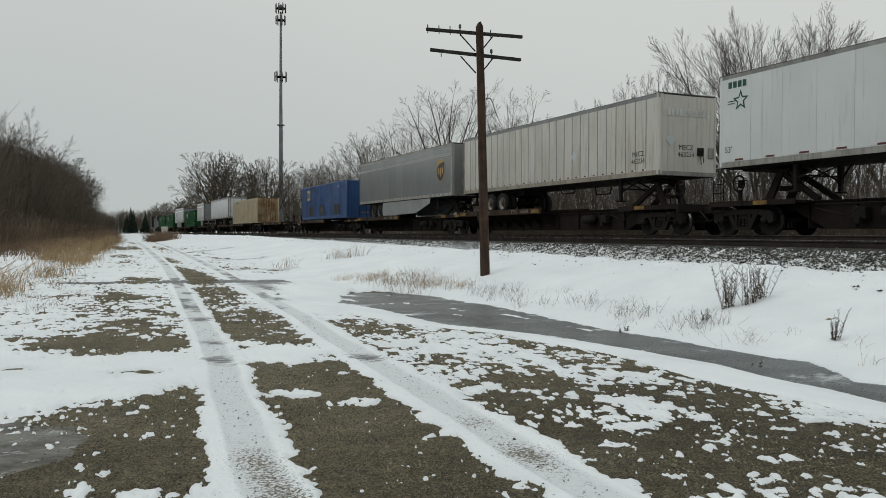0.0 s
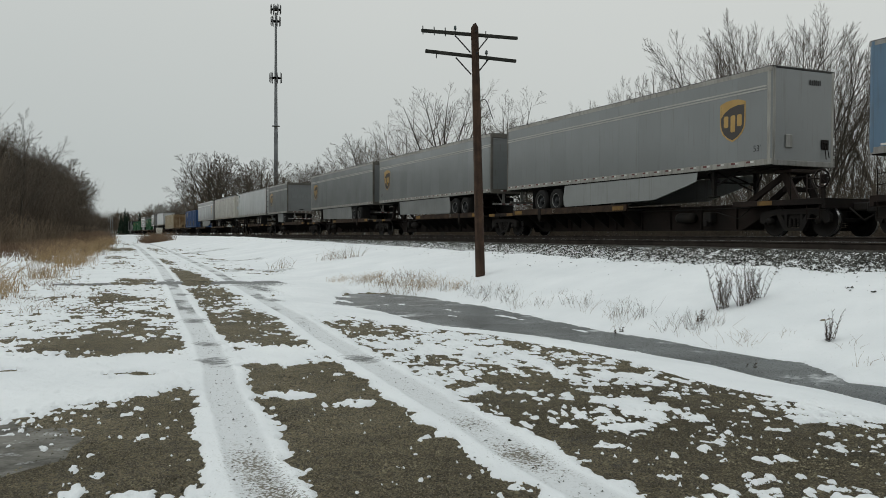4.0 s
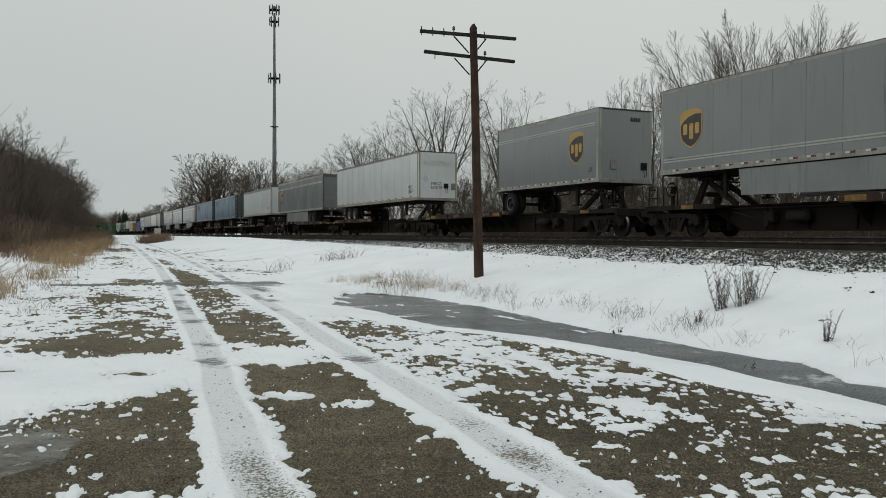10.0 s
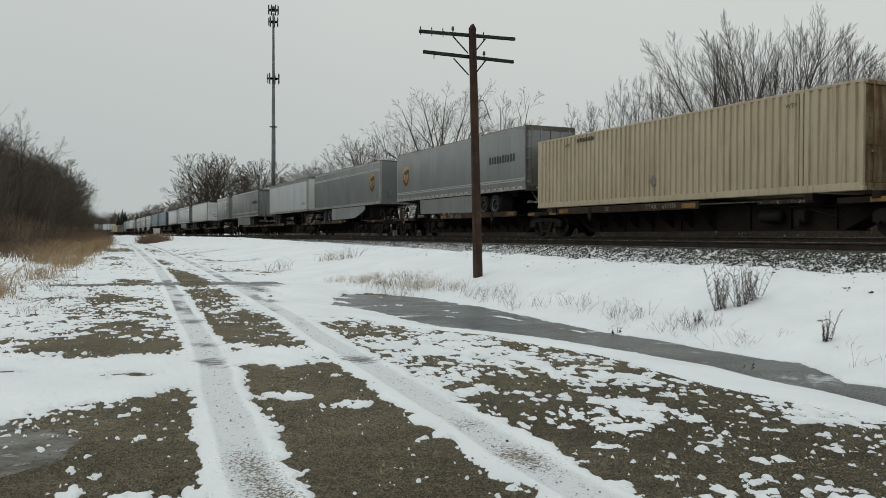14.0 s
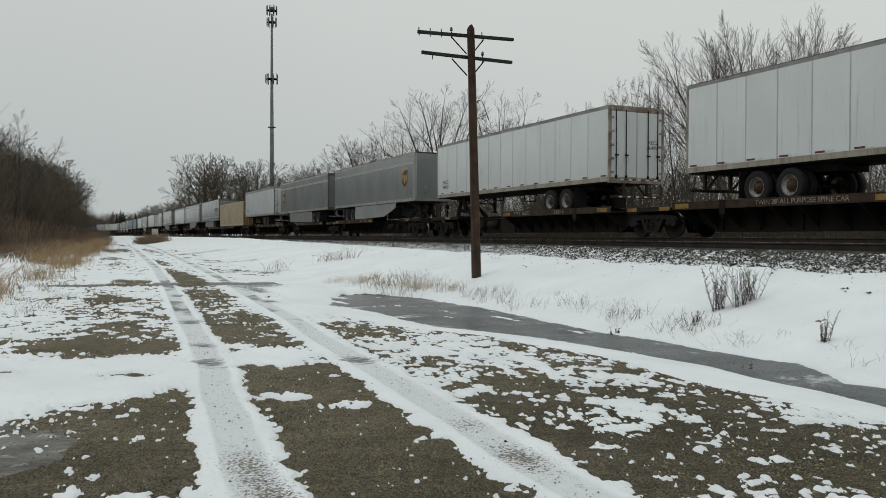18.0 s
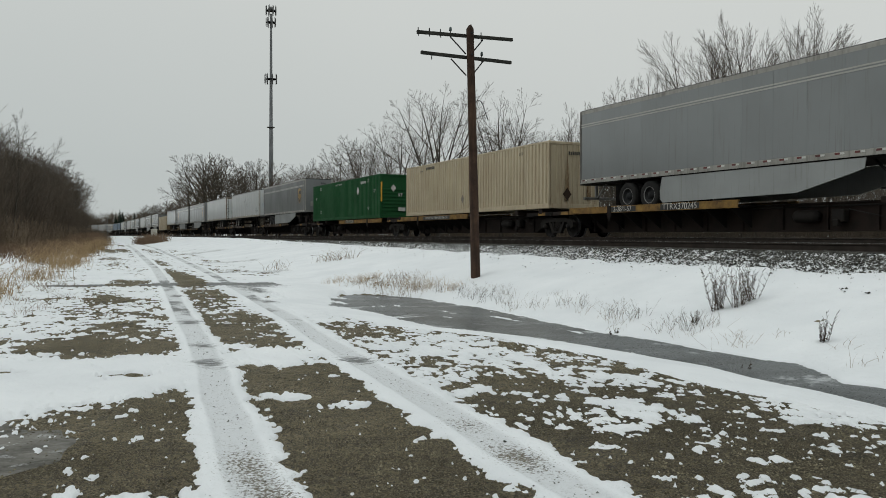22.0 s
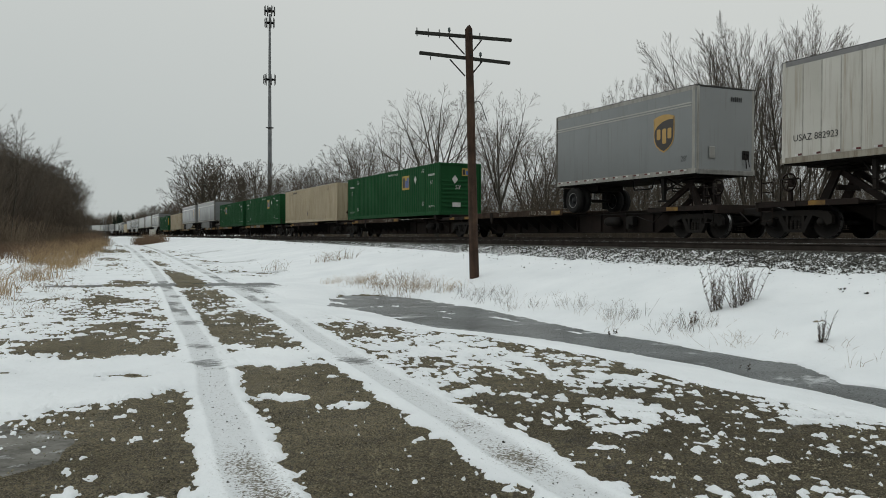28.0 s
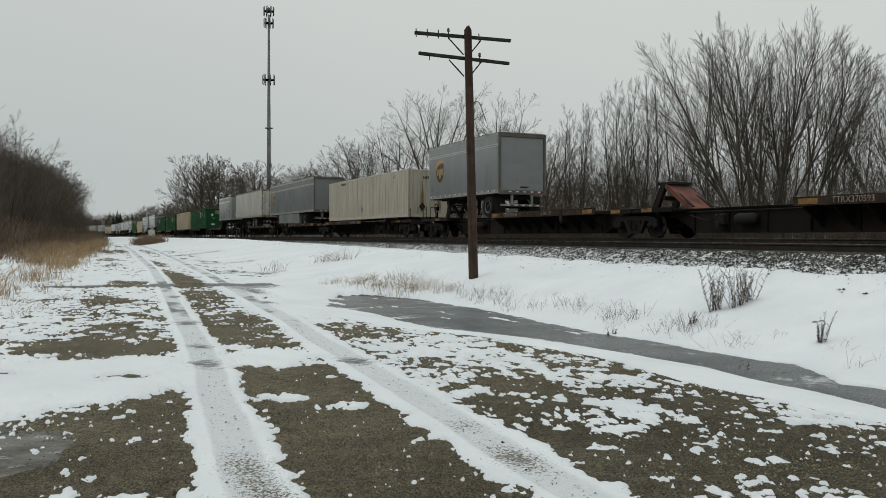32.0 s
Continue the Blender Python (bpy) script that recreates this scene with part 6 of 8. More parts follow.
    if hitch == "down":
        part("hitch", kept(("hitch", "down"), lambda: Shape().box(-0.5, 0.5, -1.6, 0.4, 1.01, 1.1, 0, 0.02).box(-0.35, 0.35, -1.5, -0.7, 1.1, 1.15, 0, 0.02), BROWN_STEEL), t, turn, "folded steel trailer hitch")
    else:
        steel = BROWN_STEEL
        head = part("hitch", kept(("hitch", hitch), lambda: Shape().box(-0.5, 0.5, -0.25, 0.42, HITCH_Z - 0.12, HITCH_Z - 0.01, 0, 0.02), DARK_STEEL if hitch == "bare" else steel), t, turn, "steel trailer hitch")
        for sx in (-0.42, 0.42):
            part("hitch_leg", kept(("hitch_leg", hitch, sx), lambda: Shape().prism([(0.42, 1.0), (0.72, 1.0), (0.2, HITCH_Z - 0.1), (-0.05, HITCH_Z - 0.1)], 0, sx - (0.09 if hitch == "bare" else 0.05), sx + 0.05), steel), head)
            part("hitch_strut", kept(("hitch_strut", hitch, sx), lambda: Shape().beam((sx, -1.35, 1.03), (sx * 0.8, 0.02, HITCH_Z - 0.16), 0.11, 0.17), steel), head)
        part("cross_bar", kept(("cross_bar", hitch), lambda: Shape().box(-0.46, 0.46, 0.05, 0.12, 1.35, 1.5), steel), head)
        part("hitch_foot", kept(("hitch_foot", hitch), lambda: Shape().box(-0.5, 0.5, 0.38, 0.75, 1.0, 1.12, 0, 0.02), steel), head)
        if hitch == "bare":
            part("slope_plate", kept(("slope_plate",), lambda: Shape().prism([(-1.45, 1.02), (-1.15, 1.02), (0.14, HITCH_Z - 0.13), (-0.1, HITCH_Z - 0.1)], 0, -0.5, 0.5), HITCH_RED), head, None, "faded red sloping plate")
    # pedestals that carry a box
    if hitch == "down":
        for y in (a - 1.0, a - 3.1, -a + 3.1, -a + 1.0):
            part("pedestal", kept(("pedestal",), lambda: Shape().box(-1.25, 1.25, -0.14, 0.14, 1.0, 1.21, 0, 0.02).box(-0.42, 0.42, -0.3, 0.3, 0.8, 1.02), BROWN_STEEL), t, pose(0, y, 0))
    # air reservoir, brake gear and pipe on the sill
    part("air_tank", kept(("air_tank",), lambda: Shape().lathe([(0.0, -0.42), (0.16, -0.38), (0.18, -0.3), (0.18, 0.3), (0.16, 0.38), (0.0, 0.42)], 1, (0, 0, 0), 14), DARK_STEEL), t, pose(-0.62, he * (a - 5.0), 0.62))
    part("brake_valve", kept(("brake_valve",), lambda: Shape().box(-0.12, 0.12, -0.2, 0.2, -0.18, 0.18, 0, 0.03).box(-0.2, 0.0, -0.08, 0.08, -0.3, -0.1, 0, 0.02), DARK_STEEL), t, pose(-0.6, he * (a - 3.9), 0.62))
    part("brake_pipe", kept(("brake_pipe", key), lambda: Shape().rod((-0.5, -a + 0.6, 0.9), (-0.5, a - 0.6, 0.9), 0.022, n=6), DARK_STEEL), t)
    part("brake_rod", kept(("brake_rod",), lambda: Shape().rod((-0.9, -0.7, 0.55), (-0.5, 0.7, 0.8), 0.018, n=6).rod((-0.9, -0.7, 0.55), (-0.9, -1.3, 0.9), 0.018, n=6), DARK_STEEL), t, pose(0, he * (a - 3.0), 0))
    add_truck(t, a)
    if end_rear:
        add_truck(t, -a)
    for end, has in ((1, end_front), (-1, end_rear)):
        if not has:
            continue

        def coupler():
            s = Shape().box(-0.14, 0.14, 0.4, 1.75, 0.72, 0.95, 0, 0.03).box(-0.2, 0.2, 1.7, 2.02, 0.66, 0.98, 0, 0.05)
            s.rod((0.3, 1.2, 0.85), (0.32, 1.75, 0.45), 0.03).rod((0.32, 1.75, 0.45), (0.25, 2.0, 0.6), 0.03)
            return s
        part("coupler", kept(("coupler",), coupler, DARK_STEEL), t, pose(0, end * a, 0, 0, 0, 0 if end > 0 else 180))

        def sill_end():
            s = Shape().box(-1.25, 1.25, 1.15, 1.27, 0.78, 1.06, 0, 0.01).box(-0.7, 0.7, -0.9, 1.2, 0.95, 1.02)
            s.box(-1.25, -1.17, -0.2, 1.2, 0.9, 1.06)
            s.box(1.17, 1.25, -0.2, 1.2, 0.9, 1.06)
            return s
        part("end_sill", kept(("end_sill",), sill_end, BROWN_STEEL), t, pose(0, end * a, 0, 0, 0, 0 if end > 0 else 180))

        def ladder():
            s = Shape()
            for y in (-0.22, 0.22):
                s.rod((0, y, 0.45), (0, y, 1.75), 0.018, n=6)
            for z in (0.5, 0.78, 1.06, 1.34, 1.62):
                s.rod((0, -0.22, z), (0, 0.22, z), 0.014, n=6)
            return s
        part("ladder", kept(("ladder",), ladder, BROWN_STEEL), t, pose(-1.22, end * (a + 0.85), 0))

        def brake_wheel():
            s = Shape().lathe([(0.25, -0.015), (0.28, 0.0), (0.25, 0.015), (0.22, 0.0), (0.25, -0.015)], 0, (0, 0, 0), 20, caps=False)
            for k in range(5):
                t_ = k * 1.2566
                s.rod((0, 0, 0), (0, 0.25 * math.cos(t_), 0.25 * math.sin(t_)), 0.015, n=5)
            s.box(0.04, 0.16, -0.09, 0.09, -0.14, 0.12, 0, 0.02)
            s.box(0.03, 0.11, -0.05, 0.05, -0.65, -0.2)
            return s
        part("hand_brake", kept(("hand_brake", "360780" in mark), brake_wheel, BRAKE_RED if end < 0 and "360780" in mark else BROWN_STEEL), t, pose(-0.62, end * (a + 0.6), 1.65))

        def rail_loop():
            s = Shape()
            for y in (-0.35, 0.35):
                s.rod((0, y, 1.0), (0, y, 1.7), 0.016, n=6)
            return s.rod((0, -0.35, 1.7), (0, 0.35, 1.7), 0.016, n=6)
        part("grab_rail", kept(("grab_rail",), rail_loop, BROWN_STEEL), t, pose(-1.0, end * (a + 0.2), 0))
    return put(t, c)


UP = "grey box trailer with a shield emblem riding a spine car"
FORWARD, TURNED = False, True
# place of the leading end, length, kind, turned, and what sets it apart
LOADS = [
    (223.6, 16.15, "green", 0), (204.8, 16.15, "green", 0), (184.9, 16.15, "ups", FORWARD), (167.2, 16.15, "green", 0), (148.0, 8.4, "pup", FORWARD),
    (131.4, 16.15, "plain", FORWARD), (111.2, 16.15, "beige_door", 0), (73.8, 13.72, "deep_blue", 0), (56.9, 16.15, "ups", TURNED), (39.2, 16.0, "rib_mecz", TURNED),
    (20.3, 16.1, "star", FORWARD), (3.0, 8.4, "pup", FORWARD), (-14.1, 16.1, "ups", FORWARD), (-31.5, 16.1, "ups", FORWARD), (-49.3, 16.0, "ups", TURNED),
    (-68.5, 16.0, "blue", FORWARD), (-87.1, 16.0, "blue", FORWARD), (-109.0, 14.7, "ctlz_a", TURNED), (-127.0, 16.05, "ups_sticker", FORWARD),
    (-147.0, 16.3, "mecz_a", TURNED), (-173.3, 8.25, "pup", TURNED), (-185.2, 16.0, "freight", FORWARD), (-206.8, 14.7, "ctlz_b", TURNED), (-224.1, 15.95, "ups", TURNED),
    (-243.2, 16.0, "freight", FORWARD), (-260.3, 16.15, "beige_door", 0), (-278.0, 14.7, "ctlz_c", FORWARD), (-295.5, 16.1, "ups", FORWARD), (-313.5, 16.05, "ups", TURNED),
    (-332.8, 15.95, "mecz_b", FORWARD), (-353.1, 16.05, "peeled", TURNED), (-371.7, 16.15, "ups", TURNED), (-390.8, 16.15, "green_plain", 0), (-411.6, 16.15, "beige", 0),
    (-430.15, 16.0, "ups", TURNED), (-449.4, 15.95, "ups_sticker", FORWARD), (-469.8, 16.15, "green", 1), (-487.9, 16.15, "green_rev", TURNED), (-506.4, 16.15, "beige", 0),
    (-525.25, 16.15, "green_rev", TURNED), (-553.3, 8.3, "pup", TURNED), (-565.1, 14.55, "rib_usaz", FORWARD), (-583.6, 16.0, "ups_sticker", FORWARD), (-604.0, 16.15, "pale_beige", 0),
    (-623.25, 8.25, "pup", FORWARD),
]


def build_load(kind, length, turned):
    if kind in ("ups", "ups_sticker"):
        return van("grey", length, UP, emblem="shield", stripe=True, door_sticker=kind == "ups_sticker", slant=bool(turned))
    if kind == "pup":
        return van("grey", length, "short grey box trailer with a shield emblem and single axle", short=True, skirt=not turned and length > 8.3, emblem="shield", stripe=True)
    if kind == "freight":
        return van("grey_doors", length, "grey freight trailer with shield emblem and swing doors", emblem="shield", stripe=True, low=True, big_mark=True, door_sticker=True)
    if kind in ("plain", "ctlz_a", "ctlz_b", "ctlz_c"):
        mark = {"plain": "", "ctlz_a": "CTLZ480740", "ctlz_b": "CTLZ480866", "ctlz_c": "CTLZ480343"}[kind]
        return van("plain_white", length, "smooth white box trailer with a grey roof rail", skirt=False, mark=mark)
    if kind in ("mecz_a", "mecz_b", "peeled"):
        mark = {"mecz_a": "MECZ\n365079", "mecz_b": "MECZ\n364057", "peeled": "53'\nCTLZ530226"}[kind]
        lab = "white panelled trailer with peeling dark lettering" if kind == "peeled" else "white panelled box trailer with diamond placards"
        t = van("panel_white", length, lab, skirt=False, mark=mark)
        if kind == "peeled":
            rng = random.Random(3)
            for sx in (-1, 1):
                for k in range(16):
                    part("peeling_scrap", kept(("peeling_scrap", k), lambda: flat([(rng.uniform(-0.09, -0.02), rng.uniform(0.03, 0.2)), (rng.uniform(0.02, 0.09), rng.uniform(0.05, 0.2)), (rng.uniform(0.02, 0.07), -rng.uniform(0.05, 0.2)), (-rng.uniform(0.02, 0.08), -rng.uniform(0.02, 0.1))], 0.002), SEAM_GREY), t,
                         on_side(sx, length / 2 - 4.2 - (k % 8) * 0.55, 4.1 - 0.45 * (k // 8) - 0.2 * (k % 3), 0.012))
        return t
    if kind == "rib_mecz":
        return van("rib_white", length, "ribbed off-white box trailer with dirty panels", skirt=False, mark="MECZ\n463234", rib_paint=SEAM_GREY)
    if kind == "rib_usaz":
        return van("rib_white", length, "ribbed dirty white box trailer with rust-stained doors", skirt=False, mark="USAZ 882923")
    if kind == "star":
        return van("star_white", length, "clean white box trailer with a green star emblem", skirt=False, emblem="star")
    if kind == "blue":
        t = van("blue", length, "faded blue box trailer with grey swing doors", skirt=False)
        for sx in (-1, 1):
            part("painted_out_patch", kept(("painted_out_patch",), lambda: Shape().box(-0.8, 0.8, -0.35, 0.35, 0, 0.003), SEAM_BLUE), t, on_side(sx, length / 2 - 1.9, 4.3, 0.012), "dull blue patch over old lettering")
        return t
    if kind == "deep_blue":
        return container(DEEP_BLUE, length, "deep blue shipping container with dark square patches", decal="blue", door_to_camera=True)
    if kind in ("beige", "beige_door", "pale_beige"):
        return container(PALE_BEIGE if kind == "pale_beige" else BEIGE_PAINT, length, "corrugated beige shipping container with rust-streaked end", rusty=kind == "beige_door", door_to_camera=kind == "beige_door", end_rust=kind != "beige_door")
    return container(GREEN_PAINT, length, "corrugated green shipping container with white markings", decal="" if kind == "green_plain" else "panel", door_to_camera=bool(turned) or kind == "green_rev")


MASTERS = {}
for lead, length, kind, turned in LOADS:
    box_kind = kind in ("green", "green_plain", "beige", "beige_door", "pale_beige", "deep_blue")
    spin = bool(turned) and not box_kind
    key = (kind, length, bool(turned))
    if key in MASTERS:
        ob = copy_thing(MASTERS[key], pose(0, 0, 0))
    else:
        ob = MASTERS[key] = build_load(kind, length, turned)
    put(ob, lead - length / 2, spin)

# truck places of each articulated car, from the head of the train; deck end of each platform: + leads
CARS = [
    ([225.5, 207.0, 189.2], "cc", ""), ([187.2, 169.0, 152.5, 136.1], "-c-", ""), ([132.3, 114.0, 95.2, 80.6], "-ce", ""),
    ([76.5, 58.9, 41.2, 23.5], "c++", "654384"), ([19.5, 3.45, -13.8, -31.3, -48.5, -65.9], "----+", "plain"), ([-69.8, -86.9, -105.5, -123.2], "--+", "360092"),
    ([-127.4, -145.1, -163.7, -181.4], "-++", "361175"), ([-185.6, -203.2, -221.8, -239.5], "-++", "360780"), ([-243.7, -260.5, -277.8, -295.0, -312.2, -329.1], "-c--+", "653926"),
    ([-333.2, -351.0, -369.5, -387.3], "-++", "360175"), ([-391.2, -409.3, -428.0, -445.6], "dc+", "370245"), ([-449.7, -467.7, -486.2, -503.4], "-cc", "370794"),
    ([-507.4, -525.4, -543.8, -561.3], "cc+", "360686"), ([-565.4, -583.1, -601.6, -619.3], "--c", "360845"), ([-623.4, -641.4, -659.5, -677.2], "-bb", "370593"), ([-681.2, -699.0, -717.0], "bb", ""),
]
TWIN = ["370245", "370794", "360175"]    # cars whose middle platform bears the longer notice
for places, kinds, number in CARS:
    last = len(kinds) - 1
    for i, k in enumerate(kinds):
        spine_car(places[i], places[i + 1], 1 if k in "+c" else -1,
                  {"c": "brown steel spine car carrying a container", "d": "brown steel spine car carrying a green container", "e": "empty brown steel spine car", "b": "empty spine car with a raised reddish hitch"}.get(k, "grimy brown steel spine car with a trailer on its deck"),
                  {"c": "down", "d": "down", "b": "bare", "e": "down"}.get(k, "up"), i == 0, i == last,
                  "" if not number or number == "plain" or i == 1 and number in TWIN else "TTAX    " + number if number[:2] == "65" else "TTRX" + ("" if number[:2] == "37" else "  ") + number, number[:2] == "37" and number != "370593", "TWIN 28'-ALL PURPOSE SPINE CAR" if i == 1 and number in TWIN else "" if k == "d" else "2-28/1-57" if number[:2] in ("36", "37") else "53'")


def locomotive():
    t = new("locomotive")
    tagged(t, "dark road locomotive at the head of the train", "locomotive")
    part("frame", Shape().box(-1.5, 1.5, -11, 11, 1.2, 1.55, 0, 0.03).mesh("frame", LOCO_PAINT), t)
    part("hood", Shape().box(-0.95, 0.95, -10, 6.2, 1.55, 4.2, 0, 0.08).mesh("hood", LOCO_PAINT), t)
    part("radiator", Shape().box(-1.4, 1.4, -10, -6.5, 3.3, 4.6, 0, 0.06).mesh("radiator", LOCO_PAINT), t)
    cab = part("cab", Shape().box(-1.55, 1.55, 6.2, 9.0, 1.55, 4.7, 0, 0.12).mesh("cab", LOCO_PAINT), t)
    for sx in (-1.56, 1.56):
        part("cab_window", kept(("cab_window",), lambda: Shape().box(-0.01, 0.01, 6.9, 8.4, 3.3, 4.1), GLASS_DARK), cab, pose(sx, 0, 0))
    part("nose", Shape().box(-1.3, 1.3, 9.0, 10.6, 1.55, 3.3, 0, 0.15).mesh("nose", LOCO_PAINT), t)
    part("fuel_tank", Shape().box(-1.35, 1.35, -3.4, 3.4, 0.35, 1.2, 0, 0.15).mesh("fuel_tank", LOCO_PAINT), t)
    for y in (-8.0, -6.2, 6.2, 8.0):
        add_truck(t, y)
    return put(t, 240.0)


locomotive()


def motions():
    for ob, s, turned in TRAIN:
        stops = np.linspace(0.0, SECONDS, 33 if s + SPEED * SECONDS > BEND_AT else 3)
        walk(ob, [(float(t), on_line(s + SPEED * float(t), turned)) for t in stops])
    step = math.degrees(SPEED / FPS / WHEEL_R)
    first = {}
    for w, d in WHEELSETS:
        if d not in first:
            walk(w, [(k / FPS, pose(0, d, WHEEL_R, -step * k)) for k in range(int(SECONDS * FPS) + 1)])
            first[d] = w
        else:
            w.rotation_mode = "QUATERNION"
            keys = w.animation_data_create()
            keys.action = first[d].animation_data.action
            keys.action_slot = first[d].animation_data.action_slot

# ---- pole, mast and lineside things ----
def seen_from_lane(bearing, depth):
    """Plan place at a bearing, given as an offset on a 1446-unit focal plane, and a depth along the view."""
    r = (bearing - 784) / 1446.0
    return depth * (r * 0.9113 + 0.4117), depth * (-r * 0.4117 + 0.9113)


def telegraph_pole():
    t = new("telegraph_pole")
    t.matrix_basis = pose(10.23, 20.2, 0.33, 0.0, -1.75, 0)
    tagged(t, "weathered brown wooden telegraph pole with two crossarms", "utility pole")
    H = 6.98

    def shaft():
        s, n, rows = Shape(), 18, 16
        v = []
        for k in range(rows + 1):
            z = -0.5 + (H + 0.5 - 0.12) * k / rows
            r = 0.135 - 0.034 * k / rows
            for i in range(n):
                a = 2 * math.pi * i / n
                rr = r * (1 + 0.035 * math.sin(5 * a + 0.3 * k) + 0.02 * math.sin(11 * a + k))
                v.append((rr * math.cos(a), rr * math.sin(a), z))
        f = [(k * n + i, k * n + (i + 1) % n, (k + 1) * n + (i + 1) % n, (k + 1) * n + i) for k in range(rows) for i in range(n)]
        s.add(v, f, 0, False)
        top = v[-n:]
        ridge = [(0.0, -0.08, H), (0.0, 0.08, H)]
        s.add(top + ridge, [(i, (i + 1) % n, n if (i % n) >= n // 2 else n + 1) for i in range(n)] + [(0, n, n + 1), (n // 2, n + 1, n)])
        return s
    part("shaft", shaft().mesh("shaft", POLE_WOOD), t)
    for z, l, r, name in ((H - 0.275, 1.50, 1.42, "upper"), (H - 0.87, 1.40, 1.36, "lower")):
        def arm():
            s = Shape().box(-l, r, -0.045, 0.045, -0.044, 0.044, 0, 0.012)
            s.box(-l - 0.015, -l + 0.02, -0.05, 0.05, -0.042, 0.05, 0, 0.01)
            return s
        a = part("crossarm", arm().mesh("crossarm", ARM_WOOD), t, pose(0, 0.15, z, 0, 0.1 if name == "upper" else 2.3, 0), "grey weathered wooden crossarm")
        for sx in (-1, 1):
            part("brace", Shape().beam((sx * 0.5, 0.2, z - 0.05), (sx * 0.08, 0.13, z - 0.5), 0.012, 0.035).mesh("brace", IRON), t)
        pins = (-1.48, -1.15, -0.82, -0.52, 0.42) if name == "upper" else (0.42,)
        for k, x in enumerate(pins):
            p = part("pin", kept(("pin",), lambda: Shape().rod((0, 0, 0.05), (0, 0, 0.13), 0.014, n=6).rod((0, 0, -0.1), (0, 0, -0.05), 0.012, n=6), IRON), a, pose(x, 0, 0))
            if (name == "upper" and k == 3) or name == "lower":
                part("insulator", kept(("insulator",), lambda: Shape().lathe([(0.035, 0.1), (0.042, 0.12), (0.035, 0.15), (0.04, 0.17), (0.028, 0.2), (0.0, 0.215)], 2, (0, 0, 0), 10), GLASS_PIN), a, pose(x, 0, 0))
        if name == "lower":
            part("hanging_pin", Shape().rod((-1.1, 0, -0.05), (-1.1, 0, -0.16), 0.012, n=6).mesh("hanging_pin", IRON), a)
    pts = [(0.12, 0, 4.86), (0.2, 0.0, 4.92), (0.29, 0.0, 4.9), (0.36, 0.0, 4.78), (0.43, 0.0, 4.56), (0.5, 0.0, 4.38)]
    w = Shape()
    for p, q in zip(pts, pts[1:]):
        w.rod(p, q, 0.011, n=6)
    part("loose_wire", w.mesh("loose_wire", IRON), t)
    part("bolt", Shape().rod((-0.02, -0.13, H - 0.25), (-0.02, -0.16, H - 0.25), 0.03, n=8).rod((-0.02, -0.13, H - 0.84), (-0.02, -0.16, H - 0.84), 0.03, n=8).mesh("bolt", IRON), t)


def cell_mast():
    t = new("cell_mast")
    t.matrix_basis = pose(43.9, 195.3, 0.4)
    tagged(t, "tall grey steel mast with antenna rings", "cell tower")
    H = 56.0
    part("shaft", Shape().lathe([(0.62, 0), (0.5, 16), (0.44, 27), (0.43, 27.05), (0.34, 38), (0.24, H - 2)], 2, (0, 0, 0), 18).mesh("shaft", TOWER_STEEL), t)

    def ring(z, r, n, tall):
        g = part("antenna_ring", Shape().lathe([(r - 0.1, -0.06), (r, -0.06), (r, 0.06), (r - 0.1, 0.06), (r - 0.1, -0.06)], 2, (0, 0, z), 16).rod((-r, 0, z), (r, 0, z), 0.06).rod((0, -r, z), (0, r, z), 0.06).mesh("antenna_ring", TOWER_STEEL), t)
        for i in range(n):
            a = 2 * math.pi * i / n + 0.2
            part("antenna", kept(("antenna", tall), lambda: Shape().box(-0.08, 0.08, -0.13, 0.13, -tall / 2, tall / 2, 0, 0.03).rod((-0.18, 0, -tall / 2 - 0.25), (-0.18, 0, tall / 2 + 0.25), 0.05), ANTENNA_GREY), g, pose(r * math.cos(a), r * math.sin(a), z, 0, 0, math.degrees(a)))
    ring(H - 1.2, 1.25, 8, 1.9)
    ring(H - 4.0, 1.15, 7, 1.9)
    ring(38.5, 1.45, 7, 2.1)
    part("platform", Shape().lathe([(0.4, -0.08), (0.95, -0.08), (0.95, 0.08), (0.4, 0.08)], 2, (0, 0, 27.0), 16).mesh("platform", TOWER_STEEL), t)
    part("lightning_rod", Shape().lathe([(0.45, -0.4), (0.5, 0.0), (0.3, 0.5), (0.05, 0.7)], 2, (0, 0, H - 0.9), 10).mesh("lightning_rod", ANTENNA_GREY), t)
    lad = Shape()
    for i in range(40):
        lad.rod((0.52, -0.2, 18 + i * 0.22), (0.52, 0.2, 18 + i * 0.22), 0.03, n=4)
    part("climbing_pegs", lad.mesh("climbing_pegs", TOWER_STEEL), t)


